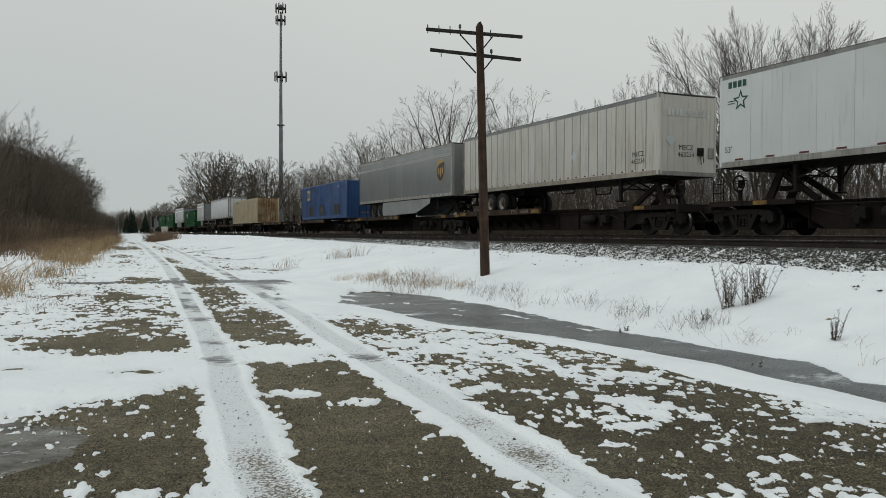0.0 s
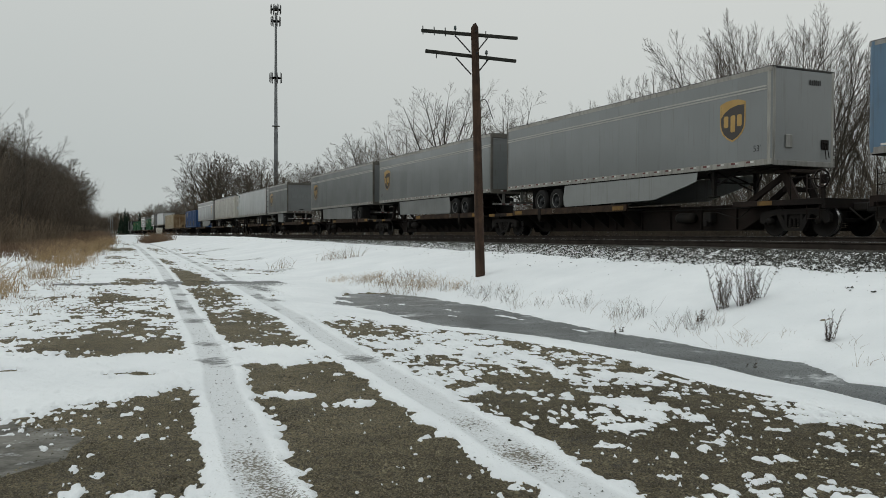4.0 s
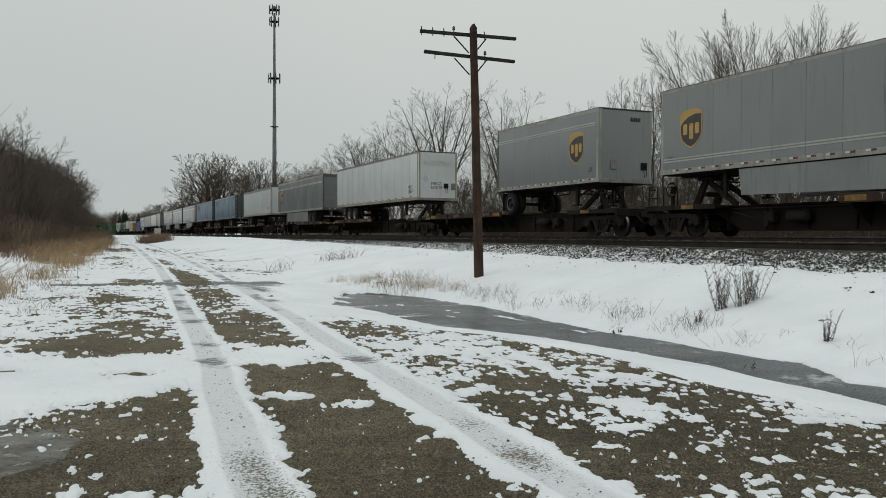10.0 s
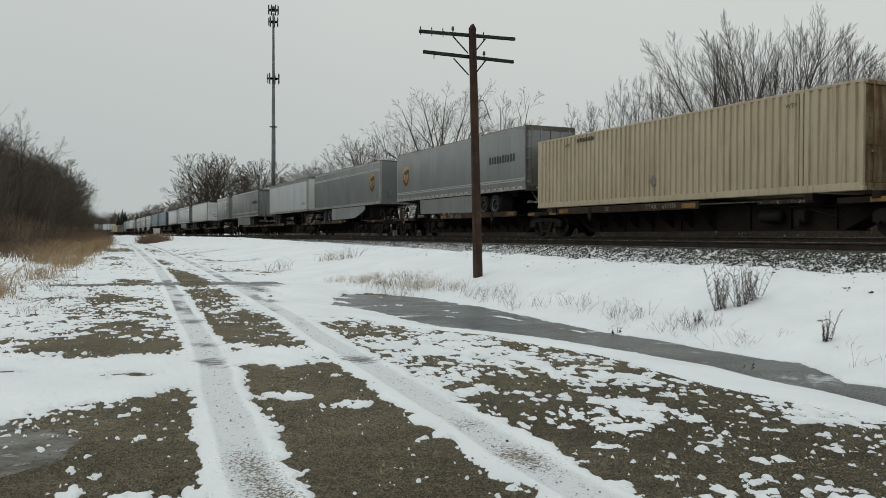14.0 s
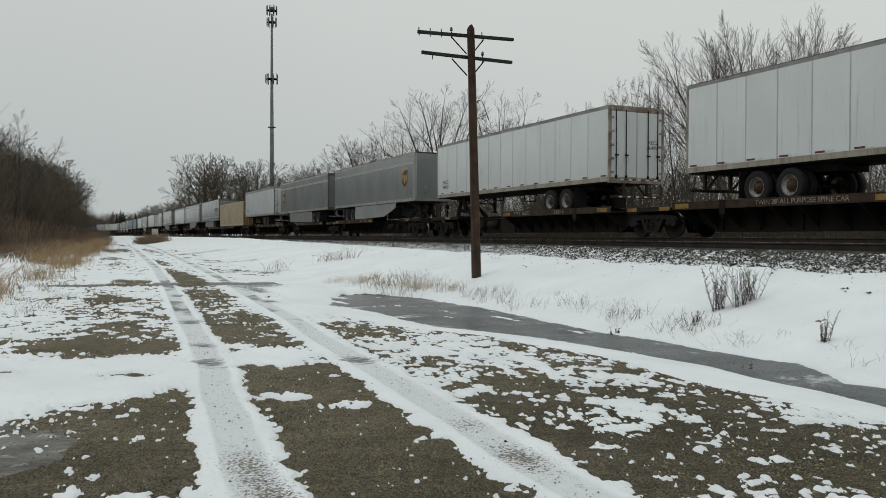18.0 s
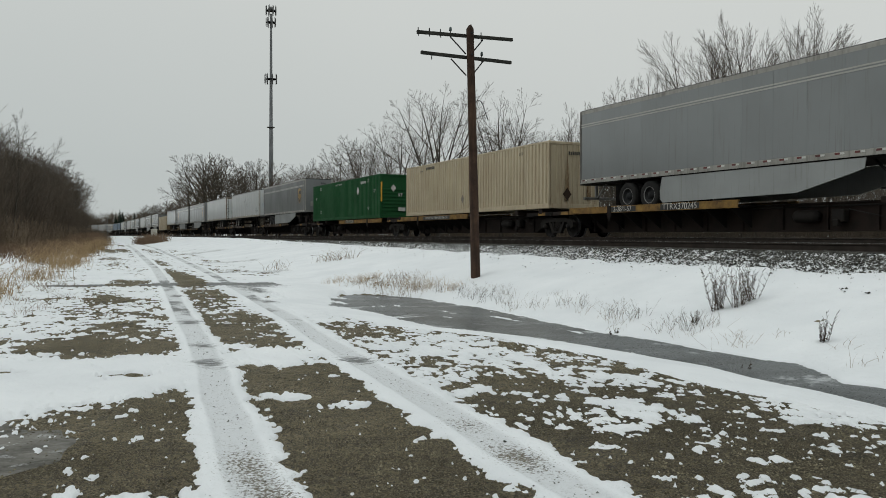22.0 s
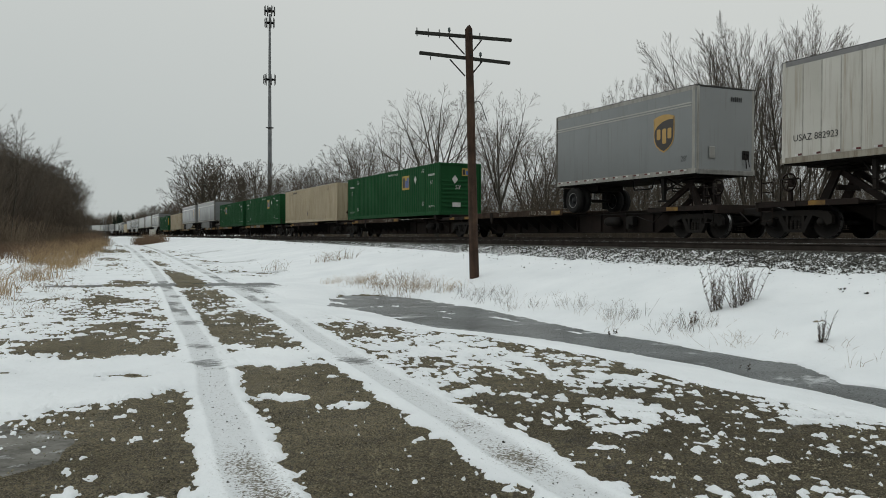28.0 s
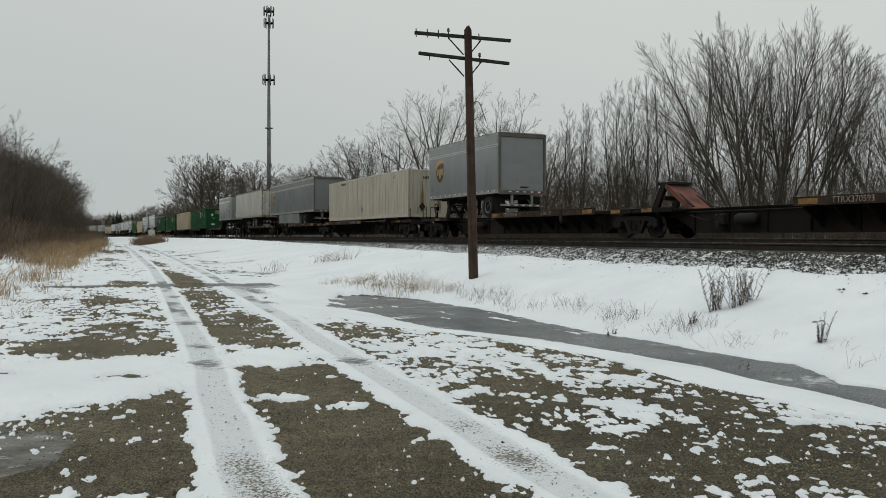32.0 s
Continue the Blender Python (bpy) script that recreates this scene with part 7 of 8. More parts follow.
def signal_cabinet():
    t = new("signal_cabinet")
    t.matrix_basis = pose(12.25, 138, 1.0)
    tagged(t, "pale metal signal cabinet standing beside the track", "cabinet")
    part("body", Shape().box(-0.44, 0.44, -0.45, 0.45, 0.1, 1.42, 0, 0.03).mesh("body", CABINET), t)
    part("roof", Shape().box(-0.52, 0.52, -0.53, 0.53, 1.42, 1.5, 0, 0.03).mesh("roof", CABINET), t)
    part("door", Shape().box(-0.37, 0.37, -0.03, 0.0, 0.2, 1.34, 0, 0.01).mesh("door", CABINET), t, pose(0, -0.45, 0))
    part("base", Shape().box(-0.4, 0.4, -0.4, 0.4, -0.6, 0.12, 0, 0.02).mesh("base", IRON), t)
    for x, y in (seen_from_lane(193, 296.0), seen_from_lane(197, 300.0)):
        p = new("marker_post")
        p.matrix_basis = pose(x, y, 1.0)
        tagged(p, "pale thin post at the far bend of the lane", "post", "far marker posts")
        part("shaft", kept(("marker_shaft",), lambda: Shape().rod((0, 0, -0.5), (0, 0, 6.9), 0.09, 0.07, n=8), TOWER_STEEL), p)
        part("cap", kept(("marker_cap",), lambda: Shape().box(-0.13, 0.13, -0.13, 0.13, 6.9, 7.1, 0, 0.03), TOWER_STEEL), p)


telegraph_pole()
cell_mast()
signal_cabinet()


# ---- trees and brush ----
def tubes(name, segs, sides, material, pointed=False):
    """One mesh of tapered tubes, or of pointed twigs: segs holds rows of x, y, z, x, y, z, r0, r1."""
    a = np.asarray(segs, float)
    p, q, r0, r1 = a[:, 0:3], a[:, 3:6], a[:, 6], a[:, 7]
    d = q - p
    d = d / np.maximum(np.linalg.norm(d, axis=1, keepdims=True), 1e-6)
    ref = np.where(np.abs(d[:, 2:3]) > 0.9, np.array([[1.0, 0, 0]]), np.array([[0, 0, 1.0]]))
    u = np.cross(d, ref)
    u = u / np.maximum(np.linalg.norm(u, axis=1, keepdims=True), 1e-6)
    w = np.cross(d, u)
    t = 2 * np.pi * np.arange(sides) / sides
    ring = np.cos(t)[None, :, None] * u[:, None] + np.sin(t)[None, :, None] * w[:, None]
    if pointed:
        v = np.concatenate([p[:, None] + ring * r0[:, None, None], q[:, None]], 1)
        tri = np.array([(i, (i + 1) % sides, sides) for i in range(sides)])
        f = tri[None] + ((sides + 1) * np.arange(len(a)))[:, None, None]
        return sheet(name, v.reshape(-1, 3), f.reshape(-1, 3), material)
    v = np.concatenate([p[:, None] + ring * r0[:, None, None], q[:, None] + ring * r1[:, None, None]], 1)
    i = np.arange(sides)
    quad = np.stack([i, (i + 1) % sides, sides + (i + 1) % sides, sides + i], -1)
    f = quad[None] + (2 * sides * np.arange(len(a)))[:, None, None]
    return sheet(name, v.reshape(-1, 3), f.reshape(-1, 4), material)


def bough(rng, p, d, length, r, level, out, spec):
    """A limb in a long smooth curve, turning slowly upward, with side limbs set round it; out[0] takes wood, out[1] takes twigs.
    spec: for each level, the number of side limbs, their angle, their share of the length, where they begin; then the upward turn and the wander."""
    kids, angle, share, start = spec["levels"][level] if level < len(spec["levels"]) else (0, 0, 0, 0)
    n = (9, 6, 4, 3, 2)[min(level, 4)]
    drift = Vector((rng.uniform(-1, 1), rng.uniform(-1, 1), rng.uniform(-0.4, 0.4))) * spec["wander"] * (1.0 if level < 2 else 0.3)
    jitter, rise = (0.045, spec["rise"]) if level < 2 else (0.03, spec["rise"] * 0.4)
    line, rad = [p], [r]
    for k in range(n):
        if k == n // 2:
            drift = drift * -0.4 + Vector((rng.uniform(-1, 1), rng.uniform(-1, 1), 0)) * spec["wander"] * (1.0 if level < 2 else 0.3)
        d = (d + drift * 0.5 + Vector((rng.uniform(-1, 1), rng.uniform(-1, 1), rng.uniform(-1, 1))) * jitter + Vector((0, 0, rise)) * (0.6 if level == 0 else 1.0)).normalized()
        line.append(line[-1] + d * length / n)
        rad.append(r * (1 - 0.9 * ((k + 1) / n) ** 1.15))
        out[0 if level < spec["wood"] else 1].append((*line[-2], *line[-1], rad[-2], rad[-1]))
    turn = rng.uniform(0, 6.283)
    count = int(kids) + (1 if rng.random() < kids % 1 else 0)
    for i in range(count):
        f = start + (0.97 - start) * (i + rng.random()) / count
        k = min(int(f * n), n - 1)
        a, b = line[k], line[k + 1]
        o, way = a + (b - a) * (f * n - k), (b - a).normalized()
        turn += 2.4 + rng.uniform(-0.6, 0.6)
        u = way.orthogonal().normalized()
        w = way.cross(u)
        t = angle * rng.uniform(0.7, 1.3)
        nd = (way * math.cos(t) + (u * math.cos(turn) + w * math.sin(turn)) * math.sin(t)).normalized()
        left = length * (share * (1.1 - f) + 0.08 * share + 0.05)
        bough(rng, o, nd, left * rng.uniform(0.75, 1.2), max((rad[k] + rad[k + 1]) * 0.5 * rng.uniform(0.45, 0.7), 0.004), level + 1, out, spec)


def tree_meshes(seed, height, stems, lean, radius, spec, thin=0.0075, base=0.25, bole=0.0):
    """stems limbs that spread from the foot, or from the top of a bole of the given share of the height."""
    rng = random.Random(seed)
    out = ([], [])
    foot = Vector((0, 0, -0.3))
    if bole:
        top = Vector((rng.uniform(-0.2, 0.2), rng.uniform(-0.2, 0.2), height * bole))
        out[0].append((*foot, *top, radius * 1.7, radius * 1.35))
        foot = top - Vector((0, 0, 0.15))
    for i in range(stems):
        a = 2.4 * i + rng.uniform(-0.4, 0.4) + seed
        k = lean * ((i + 0.3) / stems) ** 0.6 * rng.uniform(0.85, 1.15)
        d = Vector((math.cos(a) * k, math.sin(a) * k, 1.0)).normalized()
        o = foot + Vector((math.cos(a), math.sin(a), 0)) * (base * rng.random() ** 0.5 if not bole else 0.05)
        bough(rng, o, d, height * (1 - bole) * rng.uniform(0.9, 1.05), radius * rng.uniform(0.7, 1.1), 0, out, spec)
    return fitted(out, height, thin)


def fitted(out, height, thin=0.007):
    tops = sorted(s[5] for s in out[0] + out[1])
    k = height / tops[int(len(tops) * 0.992)]
    scaled = [[tuple(x * k for x in s[:6]) + (max(s[6], thin), max(s[7], thin * 0.7)) for s in o] for o in out[:2]]
    return tubes("trunk", scaled[0], 5, BARK), tubes("crown", [s[:7] + (s[7],) for s in scaled[1]], 3, TWIG)


SPREAD = {"levels": [(10, 0.38, 0.6, 0.3), (9, 0.40, 0.5, 0.2), (7, 0.42, 0.42, 0.1)], "rise": 0.022, "wander": 0.05, "wood": 2}
UPRIGHT = {"levels": [(20, 0.46, 0.28, 0.25), (7, 0.42, 0.45, 0.15), (4, 0.42, 0.42, 0.2)], "rise": 0.05, "wander": 0.02, "wood": 1}
ARCHING = {"levels": [(12, 0.6, 0.48, 0.28), (8, 0.5, 0.46, 0.2), (6, 0.48, 0.42, 0.15)], "rise": 0.025, "wander": 0.04, "wood": 2}
DOMED = {"levels": [(8, 0.6, 0.6, 0.15), (6, 0.6, 0.55, 0.15), (4.5, 0.6, 0.55, 0.15)], "rise": 0.02, "wander": 0.07, "wood": 1}
DISTANT = {"levels": [(8, 0.6, 0.6, 0.15), (6, 0.6, 0.55, 0.15), (3.5, 0.6, 0.6, 0.15)], "rise": 0.02, "wander": 0.07, "wood": 1}
KINDS = {
    "vase": [tree_meshes(11, 13.0, 10, 0.54, 0.13, SPREAD, 0.0062, 0.35), tree_meshes(14, 13.0, 6, 0.64, 0.125, SPREAD, 0.0062, 0.3)],
    "slim": [tree_meshes(21, 11.0, 1, 0.05, 0.10, UPRIGHT, 0.006), tree_meshes(22, 11.0, 2, 0.16, 0.085, UPRIGHT, 0.006), tree_meshes(23, 11.0, 3, 0.2, 0.075, UPRIGHT, 0.006)],
    "open": [tree_meshes(51, 12.0, 3, 0.3, 0.11, ARCHING, 0.0072, 0.1), tree_meshes(52, 12.0, 2, 0.26, 0.11, ARCHING, 0.0072, 0.1)],
    "crowned": [tree_meshes(61, 12.0, 5, 0.62, 0.11, DOMED, 0.0068, 0.2, 0.26), tree_meshes(62, 12.0, 4, 0.55, 0.11, DOMED, 0.0068, 0.2, 0.32)],
    "round": [tree_meshes(31, 12.0, 5, 0.8, 0.12, DOMED, 0.011, 0.2, 0.22), tree_meshes(32, 12.0, 5, 0.75, 0.12, DOMED, 0.011, 0.3, 0.12), tree_meshes(33, 12.0, 4, 0.7, 0.12, DOMED, 0.011, 0.2, 0.3)],
    "far": [tree_meshes(41, 12.0, 5, 0.85, 0.14, DISTANT, 0.02, 0.2, 0.25), tree_meshes(42, 12.0, 4, 0.8, 0.14, DISTANT, 0.02, 0.2, 0.2), tree_meshes(43, 12.0, 5, 0.75, 0.14, DISTANT, 0.02, 0.2, 0.3)],
}


def plant(kind, x, y, height, spin, group="trees behind the line", label="bare winter tree with dark twigs", variant=0, z=None):
    trunk, crown = KINDS[kind][variant % len(KINDS[kind])]
    t = new("tree")
    native = {"vase": 13.0, "slim": 11.0}.get(kind, 12.0)
    base = float(land(x, y)) if z is None else z
    t.matrix_basis = pose(x, y, base, 0, 0, spin) @ Matrix.Scale(height / native, 4)
    tagged(t, label, "tree", group)
    part("trunk", trunk, t)
    part("crown", crown, t)


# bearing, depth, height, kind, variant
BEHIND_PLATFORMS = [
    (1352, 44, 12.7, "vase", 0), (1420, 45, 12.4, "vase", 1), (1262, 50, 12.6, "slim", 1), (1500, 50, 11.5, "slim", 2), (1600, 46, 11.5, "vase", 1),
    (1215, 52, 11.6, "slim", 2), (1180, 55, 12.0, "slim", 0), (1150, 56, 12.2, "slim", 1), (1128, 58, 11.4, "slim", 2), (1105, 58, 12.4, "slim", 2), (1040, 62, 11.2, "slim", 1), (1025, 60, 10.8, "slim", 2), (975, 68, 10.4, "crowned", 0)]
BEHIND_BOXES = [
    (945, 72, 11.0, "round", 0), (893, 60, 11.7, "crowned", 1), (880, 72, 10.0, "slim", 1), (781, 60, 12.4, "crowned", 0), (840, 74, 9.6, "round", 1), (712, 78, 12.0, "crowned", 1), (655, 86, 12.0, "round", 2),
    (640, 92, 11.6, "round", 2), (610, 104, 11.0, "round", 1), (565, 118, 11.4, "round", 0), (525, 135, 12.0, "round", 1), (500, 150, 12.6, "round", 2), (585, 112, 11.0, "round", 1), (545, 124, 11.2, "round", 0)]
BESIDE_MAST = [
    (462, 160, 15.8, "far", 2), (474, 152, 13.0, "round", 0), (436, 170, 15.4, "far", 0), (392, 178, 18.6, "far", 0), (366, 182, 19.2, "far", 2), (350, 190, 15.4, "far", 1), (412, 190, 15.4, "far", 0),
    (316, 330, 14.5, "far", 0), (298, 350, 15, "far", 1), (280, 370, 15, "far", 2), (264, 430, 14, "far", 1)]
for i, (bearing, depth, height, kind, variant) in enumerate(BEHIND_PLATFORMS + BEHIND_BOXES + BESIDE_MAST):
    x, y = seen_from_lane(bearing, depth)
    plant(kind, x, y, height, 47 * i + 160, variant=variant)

rng = random.Random(7)
for i in range(56):
    y = 14 + 320 * (i / 56.0) ** 1.3 + rng.uniform(-2, 2)
    x = rng.uniform(36, 60) + 0.03 * y
    plant("far" if y > 60 else rng.choice(["slim", "round", "slim"]), x, y, rng.uniform(7.5, 10.5) + (2.0 if y > 120 else 0), rng.uniform(0, 360), variant=i)



def wood_height(y):
    """Height of the wood beside the lane, which rises away from the lane's near end and falls off at the far end."""
    return np.interp(y, [60, 78, 96, 132, 168, 190, 215, 245], [9.7, 10.0, 10.9, 12.8, 13.6, 12.0, 8.6, 5.5])


for i in range(120):
    y = 62 + 176 * (i / 120.0) ** 1.15 + rng.uniform(-3, 3)
    x = -12.2 + 0.063 * y - rng.uniform(0, 9)
    plant("far" if y > 120 else "round", x, y, float(wood_height(y)) * rng.uniform(0.88, 1.08), rng.uniform(0, 360), "trees along the lane", "bare dark tree in the dense roadside thicket", i)
plant("open", -8.3, 76, 12.6, 20, "trees along the lane", "tall bare tree above the roadside thicket", 1)
plant("slim", -4.9, 78, 11.6, 200, "trees along the lane", "tall bare tree above the roadside thicket", 2)
plant("slim", 4.4, 236, 12.5, 90, "trees along the lane", "slender bare tree at the end of the thicket", 0)


def thicket(name, label, spots, stems, tall, thick, seed, material, category="brush", wide=0.55, low=0.35, tilt=0.34, scale=None):
    """Sprawling bare brush: many bent stems with side twigs, in one mesh."""
    r = np.random.default_rng(seed)
    n = len(spots)
    base = np.repeat(np.asarray(spots, float), stems, axis=0)
    m = n * stems
    base[:, 0] += r.normal(0, wide, m)
    base[:, 1] += r.normal(0, wide, m)
    base[:, 2] = land(base[:, 0], base[:, 1]) - 0.05
    h = tall * (low + (1.1 - low) * r.random(m)) * (np.repeat(np.asarray(scale, float), stems) if scale is not None else 1.0)
    lean = np.clip(r.normal(0, tilt, (m, 2)), -1.8 * tilt, 1.8 * tilt)
    p1 = base + np.stack([lean[:, 0] * h * 0.4, lean[:, 1] * h * 0.4, h * 0.5], -1)
    p2 = p1 + np.stack([(lean[:, 0] + r.normal(0, 0.25, m)) * h * 0.4, (lean[:, 1] + r.normal(0, 0.25, m)) * h * 0.4, h * 0.5], -1)
    rad = thick * (0.6 + 0.8 * r.random(m))
    rows = [np.column_stack([base, p1, rad, rad * 0.75]), np.column_stack([p1, p2, rad * 0.75, rad * 0.3])]
    for k in range(3):
        f = r.random((m, 1)) * 0.7 + 0.3
        s = base + (p1 - base) * f if k == 0 else p1 + (p2 - p1) * f
        e = s + np.column_stack([r.uniform(-0.2, 0.2, m) * h, r.uniform(-0.2, 0.2, m) * h, h * (0.06 + 0.16 * r.random(m))])
        rows.append(np.column_stack([s, e, rad * 0.5, rad * 0.25]))
    ob = new(name, tubes(name, np.concatenate(rows), 3, material))
    return tagged(ob, label, category, kind="stuff")


r = np.random.default_rng(2)
yy = 56 + 185 * r.random(950) ** 1.9
edge_x = -10.6 + 0.063 * yy
thicket("roadside_thicket", "dense brown leafless thicket beside the lane", np.column_stack([edge_x - 8 * r.random(950) ** 1.5 + 0.3, yy, 0 * yy]), 12, 7.2, 0.024, 21, THICKET, low=0.35, tilt=0.24, scale=wood_height(yy) / 9.6)
yy = 56 + 190 * r.random(500) ** 1.6
edge_x = -10.2 + 0.063 * yy
thicket("roadside_brush", "low tangled brown brush at the thicket's edge", np.column_stack([edge_x - 3 * r.random(500) + 1.2, yy, 0 * yy]), 9, 2.6, 0.02, 22, BRUSH)
yy = 150 + 95 * r.random(240)
thicket("lane_end_brush", "low brown brush where the lane ends", np.column_stack([yy * (0.008 + 0.024 * r.random(240)), yy, 0 * yy]), 8, 2.0, 0.03, 33, THICKET, wide=0.9)
yy = 78 + 62 * r.random(150)
thicket("tawny_brush", "waist-high tawny brush at the foot of the thicket", np.column_stack([np.interp(yy, [78, 95, 140], [1.9, 2.8, 4.3]) - 2.4 * r.random(150), yy, 0 * yy]), 14, 1.35, 0.012, 35, RUSSET, wide=0.7, tilt=0.4)
yy = 22 + 150 * r.random(1000) ** 1.5
thicket("lineside_brush", "leafless grey-brown brush behind the tracks", np.column_stack([27.5 + 22 * r.random(1000) ** 1.3 + 0.02 * yy, yy, 0 * yy]), 7, 3.6, 0.016, 23, THICKET)
yy = 26 + 34 * r.random(420)
thicket("young_growth", "crowded leafless young growth under the trees", np.column_stack([33 + 18 * r.random(420), yy, 0 * yy]), 7, 5.6, 0.011, 26, TWIG, "saplings", 0.8, tilt=0.16)
yy = 46 + 34 * r.random(320)
thicket("brown_undergrowth", "brown leafless undergrowth behind the tracks", np.column_stack([27.5 + 16 * r.random(320) + 0.1 * (yy - 46), yy, 0 * yy]), 6, 4.6, 0.014, 30, THICKET, "undergrowth", 0.8)
yy = 18 + 80 * r.random(900) ** 1.3
thicket("lineside_saplings", "thin grey saplings behind the tracks", np.column_stack([29 + 24 * r.random(900), yy, 0 * yy]), 3, 7.0, 0.016, 24, TWIG, "saplings", tilt=0.1)


def far_woods():
    r = np.random.default_rng(9)
    rows = []
    for i in range(420):
        x, y = -260 + 520 * r.random(), 720 + 200 * r.random()
        if i % 6 == 0:
            x, y = 36 + 40 * r.random(), 240 + 380 * r.random()
        if i % 3 == 1:
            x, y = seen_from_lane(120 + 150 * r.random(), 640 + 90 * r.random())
        h = 14 + 9 * r.random()
        z = 1.0
        rows.append((x, y, z, x + r.normal(0, 0.5), y, z + h * 0.6, 0.35, 0.2))
        for k in range(34):
            f = 0.15 + 0.8 * r.random()
            a = 6.283 * r.random()
            l = h * (0.34 - 0.2 * f)
            zz = z + h * f * 0.85
            rows.append((x + 0.3 * r.normal(), y, zz, x + l * math.cos(a), y + l * math.sin(a), zz + l * (0.5 + 0.7 * r.random()), 0.16, 0.06))
    ob = new("far_woods", tubes("far_woods", rows, 3, THICKET))
    tagged(ob, "hazy bare woods on the horizon", "woods", kind="stuff")


far_woods()


def evergreen(x, y, h, seed):
    r = random.Random(seed)
    t = new("evergreen_tree")
    t.matrix_basis = pose(x, y, 1.0)
    tagged(t, "dark conifer far down the line", "tree", "far conifers")
    part("trunk", Shape().rod((0, 0, -0.3), (0, 0, h * 0.97), 0.28, 0.04, 8).mesh("trunk", BARK), t)
    s = Shape()
    for k in range(230):
        f = 0.1 + 0.88 * (k / 230.0)
        a = r.uniform(0, 6.283)
        l = (1 - f) * h * 0.24 * r.uniform(0.6, 1.15) + 0.25
        p = Vector((0, 0, h * f))
        q = p + Vector((math.cos(a) * l, math.sin(a) * l, -0.25 * l))
        w = Vector((-math.sin(a), math.cos(a), 0)) * l * 0.28
        m = p + (q - p) * 0.6
        s.add([p, m + w + Vector((0, 0, -0.2 * l)), q, m - w + Vector((0, 0, -0.2 * l)), m + Vector((0, 0, 0.15 * l))], [(0, 1, 4), (1, 2, 4), (2, 3, 4), (3, 0, 4)])
    part("crown", s.mesh("crown", NEEDLES), t)


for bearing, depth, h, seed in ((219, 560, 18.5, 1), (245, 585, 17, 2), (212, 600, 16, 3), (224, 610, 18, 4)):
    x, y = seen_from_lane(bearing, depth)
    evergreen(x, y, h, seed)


def blades(name, label, spots, tall, spread, per, material, seed, category="grass", width=0.006):
    """Tufts of bent, narrow blades in one mesh."""
    r = np.random.default_rng(seed)
    c = np.repeat(np.asarray(spots, float), per, axis=0)
    m = len(c)
    size = c[:, 3] if c.shape[1] > 3 else np.ones(m)
    base = c[:, :3].copy()
    base[:, 0] += r.normal(0, spread, m) * size
    base[:, 1] += r.normal(0, spread, m) * size
    base[:, 2] = land(base[:, 0], base[:, 1]) - 0.01
    h = tall * size * (0.35 + 0.8 * r.random(m))
    a = 6.283 * r.random(m)
    bend = h * (0.3 + 1.1 * r.random(m) ** 1.3)
    dirn = np.stack([np.cos(a), np.sin(a)], -1)
    mid = base + np.column_stack([dirn * (bend * 0.3)[:, None], h * 0.6])
    tip = base + np.column_stack([dirn * bend[:, None], h])
    rad = width * (0.6 + 0.8 * r.random(m))
    rows = np.concatenate([np.column_stack([base, mid, rad, rad * 0.8]), np.column_stack([mid, tip, rad * 0.8, rad * 0.25])])
    ob = new(name, tubes(name, rows, 3, material))
    return tagged(ob, label, category, kind="stuff")


r = np.random.default_rng(31)
yy = 40 * np.exp(r.random(90) * math.log(130 / 40.0))
yy[:9] = (20.6, 21.2, 22.3, 28.6, 29.4, 36.5, 38.0, 38.9, 23.5)
xx = np.interp(yy, [40, 47, 65, 85, 130], [0.2, 0.55, 1.8, 3.0, 4.3]) - 3.0 * r.random(90) ** 1.5 * yy / 60
xx[:9] = (-1.9, -1.75, -1.6, -0.95, -0.8, -0.35, 0.0, -0.2, -1.9)
tufts = np.column_stack([xx, yy, 0 * yy, 0.6 + 0.7 * r.random(90)])
blades("dry_grass", "clumps of straw-coloured dry grass in the snow", tufts, 0.74, 0.34, 62, DRY_GRASS, 41, width=0.006)
blades("brown_grass", "brown stalks among the straw-coloured grass", tufts[9:], 0.68, 0.34, 12, RUSSET, 48, width=0.008)
yy = 44 + 90 * r.random(280)
xx = np.interp(yy, [40, 57, 113, 140], [-1.6, -0.2, 2.2, 3.0]) - 6.5 * r.random(280)
blades("russet_grass", "dull reddish-brown dead grass under the thicket", np.column_stack([xx, yy, 0 * yy]), 0.8, 0.5, 14, RUSSET, 42, width=0.014)
yy = 92 + 16 * r.random(60)
blades("track_brush", "reddish-brown dead weeds beside the signal cabinet", np.column_stack([7.5 + 2.0 * r.random(60), yy, 0 * yy, 0.6 + 0.6 * r.random(60)]), 0.95, 0.35, 30, RUSSET, 43, "weeds", 0.014)
yy = 15 + 19 * r.random(70)
blades("verge_weeds", "thin dry weeds scattered on the snowy verge", np.column_stack([-0.07 * yy + 1.9 * r.random(70) - 0.1, yy, 0 * yy, 0.5 + 0.7 * r.random(70)]), 0.17, 0.1, 9, PALE_WEED, 47, "weeds", 0.004)
WEEDS = [(8.26, 11.24, 0, 0.6), (8.88, 9.08, 0, 0.5), (9.26, 8.6, 0, 0.55), (8.4, 6.65, 0, 0.9), (9.37, 14.5, 0, 0.8), (9.38, 16.4, 0, 0.8), (9.6, 17.9, 0, 0.9), (8.8, 10.6, 0, 0.8), (9.07, 7.4, 0, 0.7),
         (9.0, 13.2, 0, 0.7), (8.9, 12.2, 0, 0.5), (8.6, 15.2, 0, 0.5), (9.9, 15.6, 0, 0.5), (8.6, 9.9, 0, 0.6), (9.5, 12.9, 0, 0.6)]
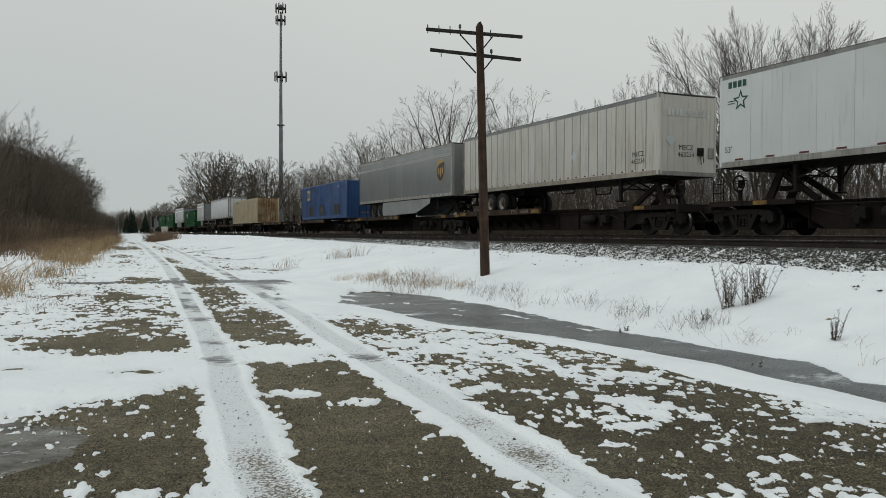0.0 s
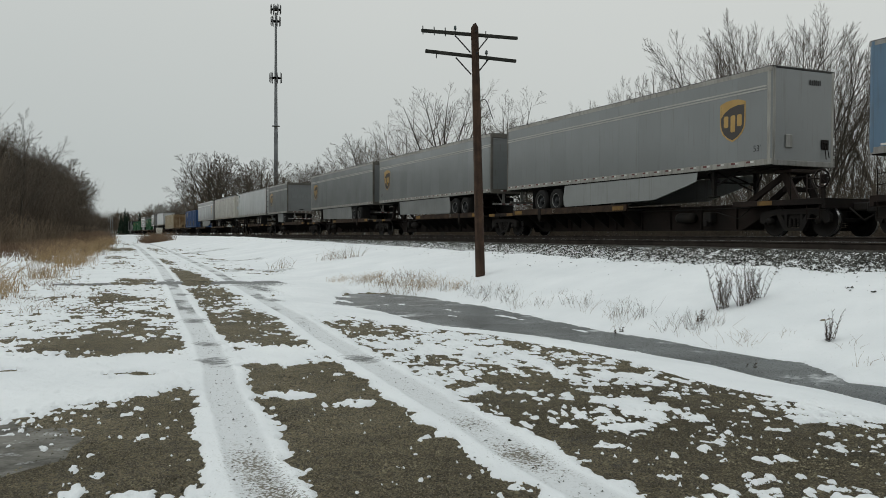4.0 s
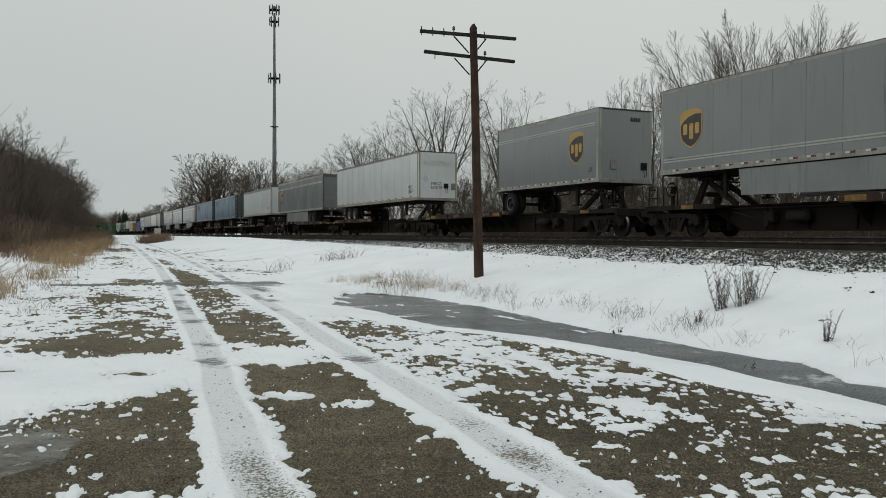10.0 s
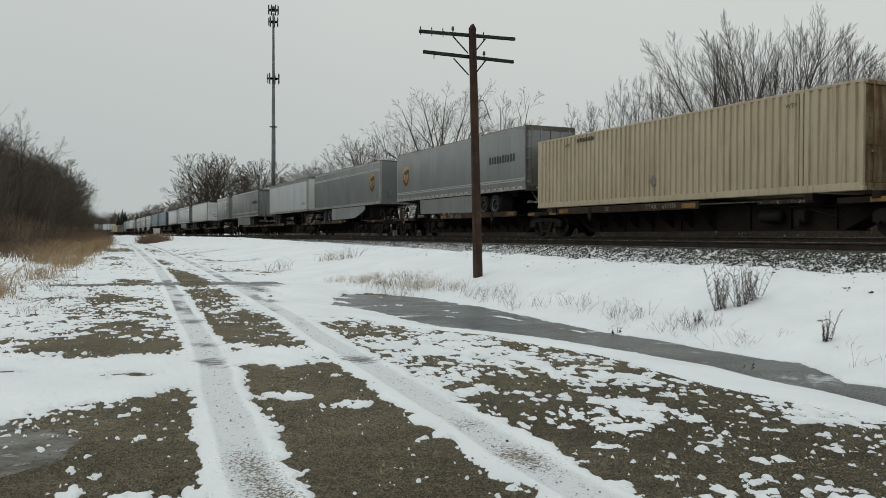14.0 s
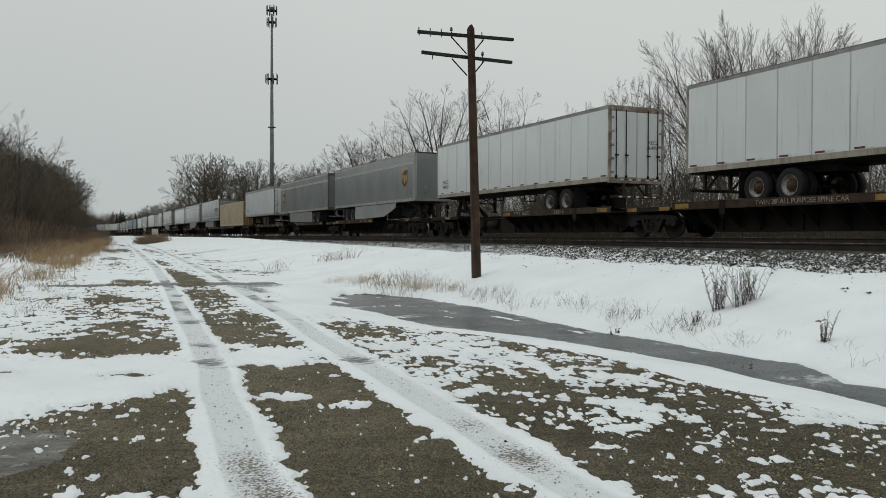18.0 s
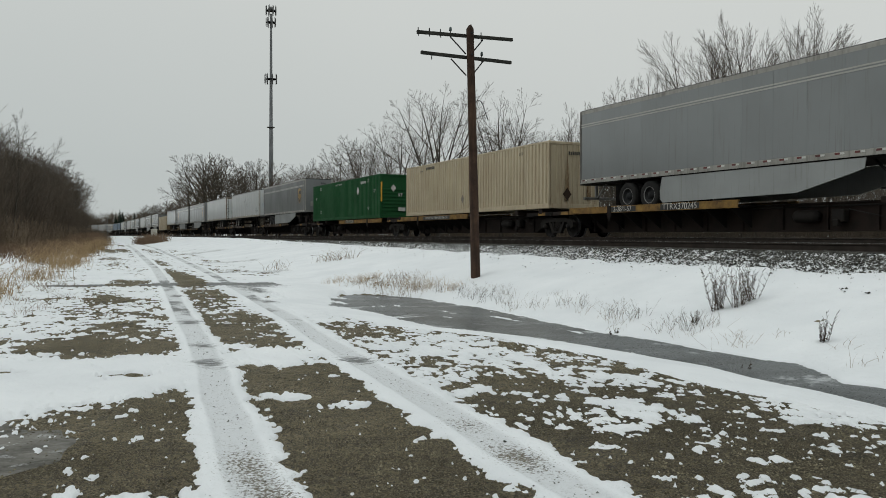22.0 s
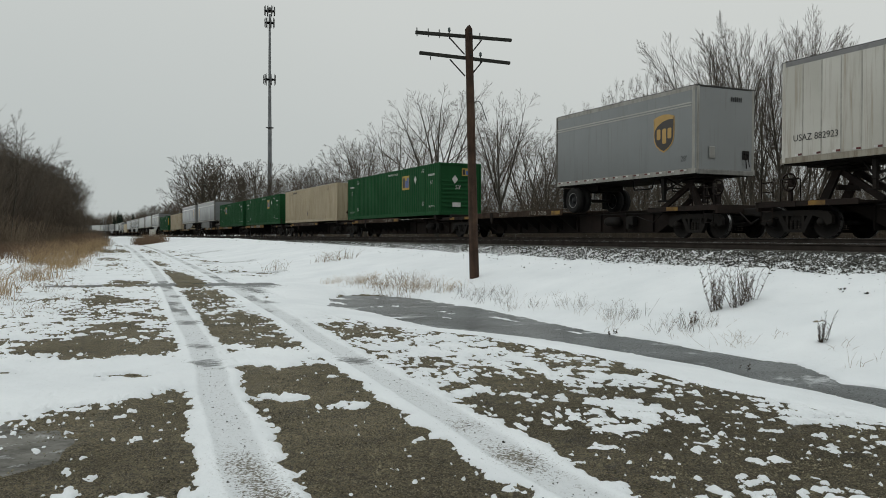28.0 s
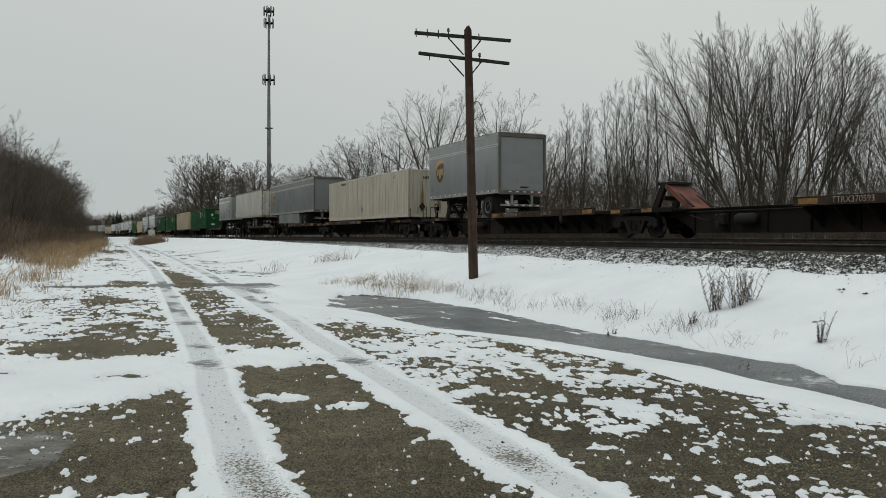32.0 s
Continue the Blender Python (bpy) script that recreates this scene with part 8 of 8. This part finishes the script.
yy = 7.4 + 13.5 * r.random(30)
thicket("dark_twigs", "small dark dead weeds near the ice", np.column_stack([along(yy, DITCH_FAR) + 0.25 + 0.8 * r.random(30) ** 2, yy, 0 * yy]), 9, 0.34, 0.0028, 29, DEAD_WEED, "weeds", 0.09, tilt=0.5)
clump = np.array([8.9, 10.1, 11.6, 12.3, 13.8, 15.0, 15.6, 17.2, 18.1, 19.3, 20.4])
yy = np.repeat(clump, 4) + r.normal(0, 0.16, 44)
thicket("bank_twigs", "twiggy tawny dead weeds along the ice edge", np.column_stack([along(yy, DITCH_FAR) + np.repeat(0.3 + 0.8 * r.random(11), 4) + r.normal(0, 0.08, 44), yy, 0 * yy]), 5, 0.28, 0.0022, 27, BRUSH, "weeds", 0.1, tilt=0.75)
thicket("ditch_twigs", "dense tawny weeds at the ditch head", np.column_stack([7.6 + 1.5 * r.random(50), 19.6 + 3.2 * r.random(50), np.zeros(50)]), 10, 0.3, 0.0032, 28, PALE_WEED, "weeds", 0.2)
blades("bank_weeds", "sparse pale dead weeds poking through snow", np.array(WEEDS), 0.3, 0.16, 9, PALE_WEED, 44, "weeds", 0.0022)
TUFTS = [(8.6, 20.6, 0, 1.0), (8.3, 21.0, 0, 0.9), (8.9, 20.4, 0, 1.0), (7.7, 22.6, 0, 0.8), (7.9, 21.6, 0, 0.7), (9.2, 19.6, 0, 0.7), (7.3, 23.5, 0, 0.7), (8.1, 23.0, 0, 0.7)]
blades("ditch_tufts", "tufts of tawny dead grass at the ditch head", np.array(TUFTS), 0.34, 0.26, 80, DRY_GRASS, 45, width=0.003)
blades("distant_weeds", "thin dry weeds on the far snow", np.array([(9.6, 31.4, 0, 1), (9.2, 31.8, 0, 0.8), (7.4, 31.5, 0, 0.9), (10.0, 31.0, 0, 0.9)]), 0.5, 0.3, 26, PALE_WEED, 46, "weeds", 0.006)


def dead_shrub(x, y, height, stems, width, label, seed):
    """A clump of upright dead weed stalks with small dry leaves."""
    r = random.Random(seed)
    t = new("dead_shrub")
    t.matrix_basis = pose(x, y, float(land(x, y)))
    tagged(t, label, "shrub", "dead shrubs on the bank")
    segs, leaf = [], Shape()
    for i in range(stems):
        p = Vector((r.uniform(-width, width), r.uniform(-width, width) * 0.5, -0.03)) * 0.75
        d = Vector((r.uniform(-0.3, 0.3) + p.x * 1.6, r.uniform(-0.35, 0.35), 1)).normalized()
        h = height * r.uniform(0.55, 1.05)
        for k in range(6):
            d = (d + Vector((r.uniform(-1, 1), r.uniform(-1, 1), 0.2)) * 0.1).normalized()
            q = p + d * h / 6
            segs.append((*p, *q, 0.0045 - 0.0005 * k, 0.004 - 0.0005 * k))
            for _ in range(9 if k < 3 else 4):
                o = p + (q - p) * r.random()
                a = r.uniform(0, 6.283)
                l = r.uniform(0.01, 0.032)
                e = o + Vector((math.cos(a) * l, math.sin(a) * l, r.uniform(-0.3, 0.9) * l))
                w = Vector((-math.sin(a), math.cos(a), 0.4)) * l * 0.4
                leaf.add([o, (o + e) / 2 + w, e, (o + e) / 2 - w], [(0, 1, 2, 3)])
            for _ in range(r.choice((1, 2, 2, 3)) if k > 0 else 0):
                a = r.uniform(0, 6.283)
                e = q + Vector((math.cos(a), math.sin(a), 1.2)) * h * r.uniform(0.06, 0.13)
                segs.append((*q, *e, 0.0028, 0.0016))
            p = q
    part("stalk", tubes("stalk", segs, 4, DEAD_WEED), t)
    part("foliage", leaf.mesh("foliage", DEAD_WEED), t)


dead_shrub(9.92, 10.6, 0.76, 20, 0.15, "dark dead weed shrub standing in bank snow", 1)
dead_shrub(10.25, 10.45, 0.7, 20, 0.15, "dark dead weed shrub standing in bank snow", 2)
dead_shrub(10.62, 10.5, 0.74, 12, 0.12, "dark dead weed shrub standing in bank snow", 3)
dead_shrub(9.27, 7.9, 0.45, 9, 0.09, "small dark dead weed clump on the bank", 4)
dead_shrub(9.3, 10.4, 0.24, 6, 0.1, "small dark dead weed clump on the bank", 5)
dead_shrub(8.2, 11.1, 0.16, 6, 0.12, "small dark dead weed clump on the bank", 6)
dead_shrub(7.6, 7.6, 0.2, 4, 0.1, "twigs frozen into the ditch ice", 7)

motions()
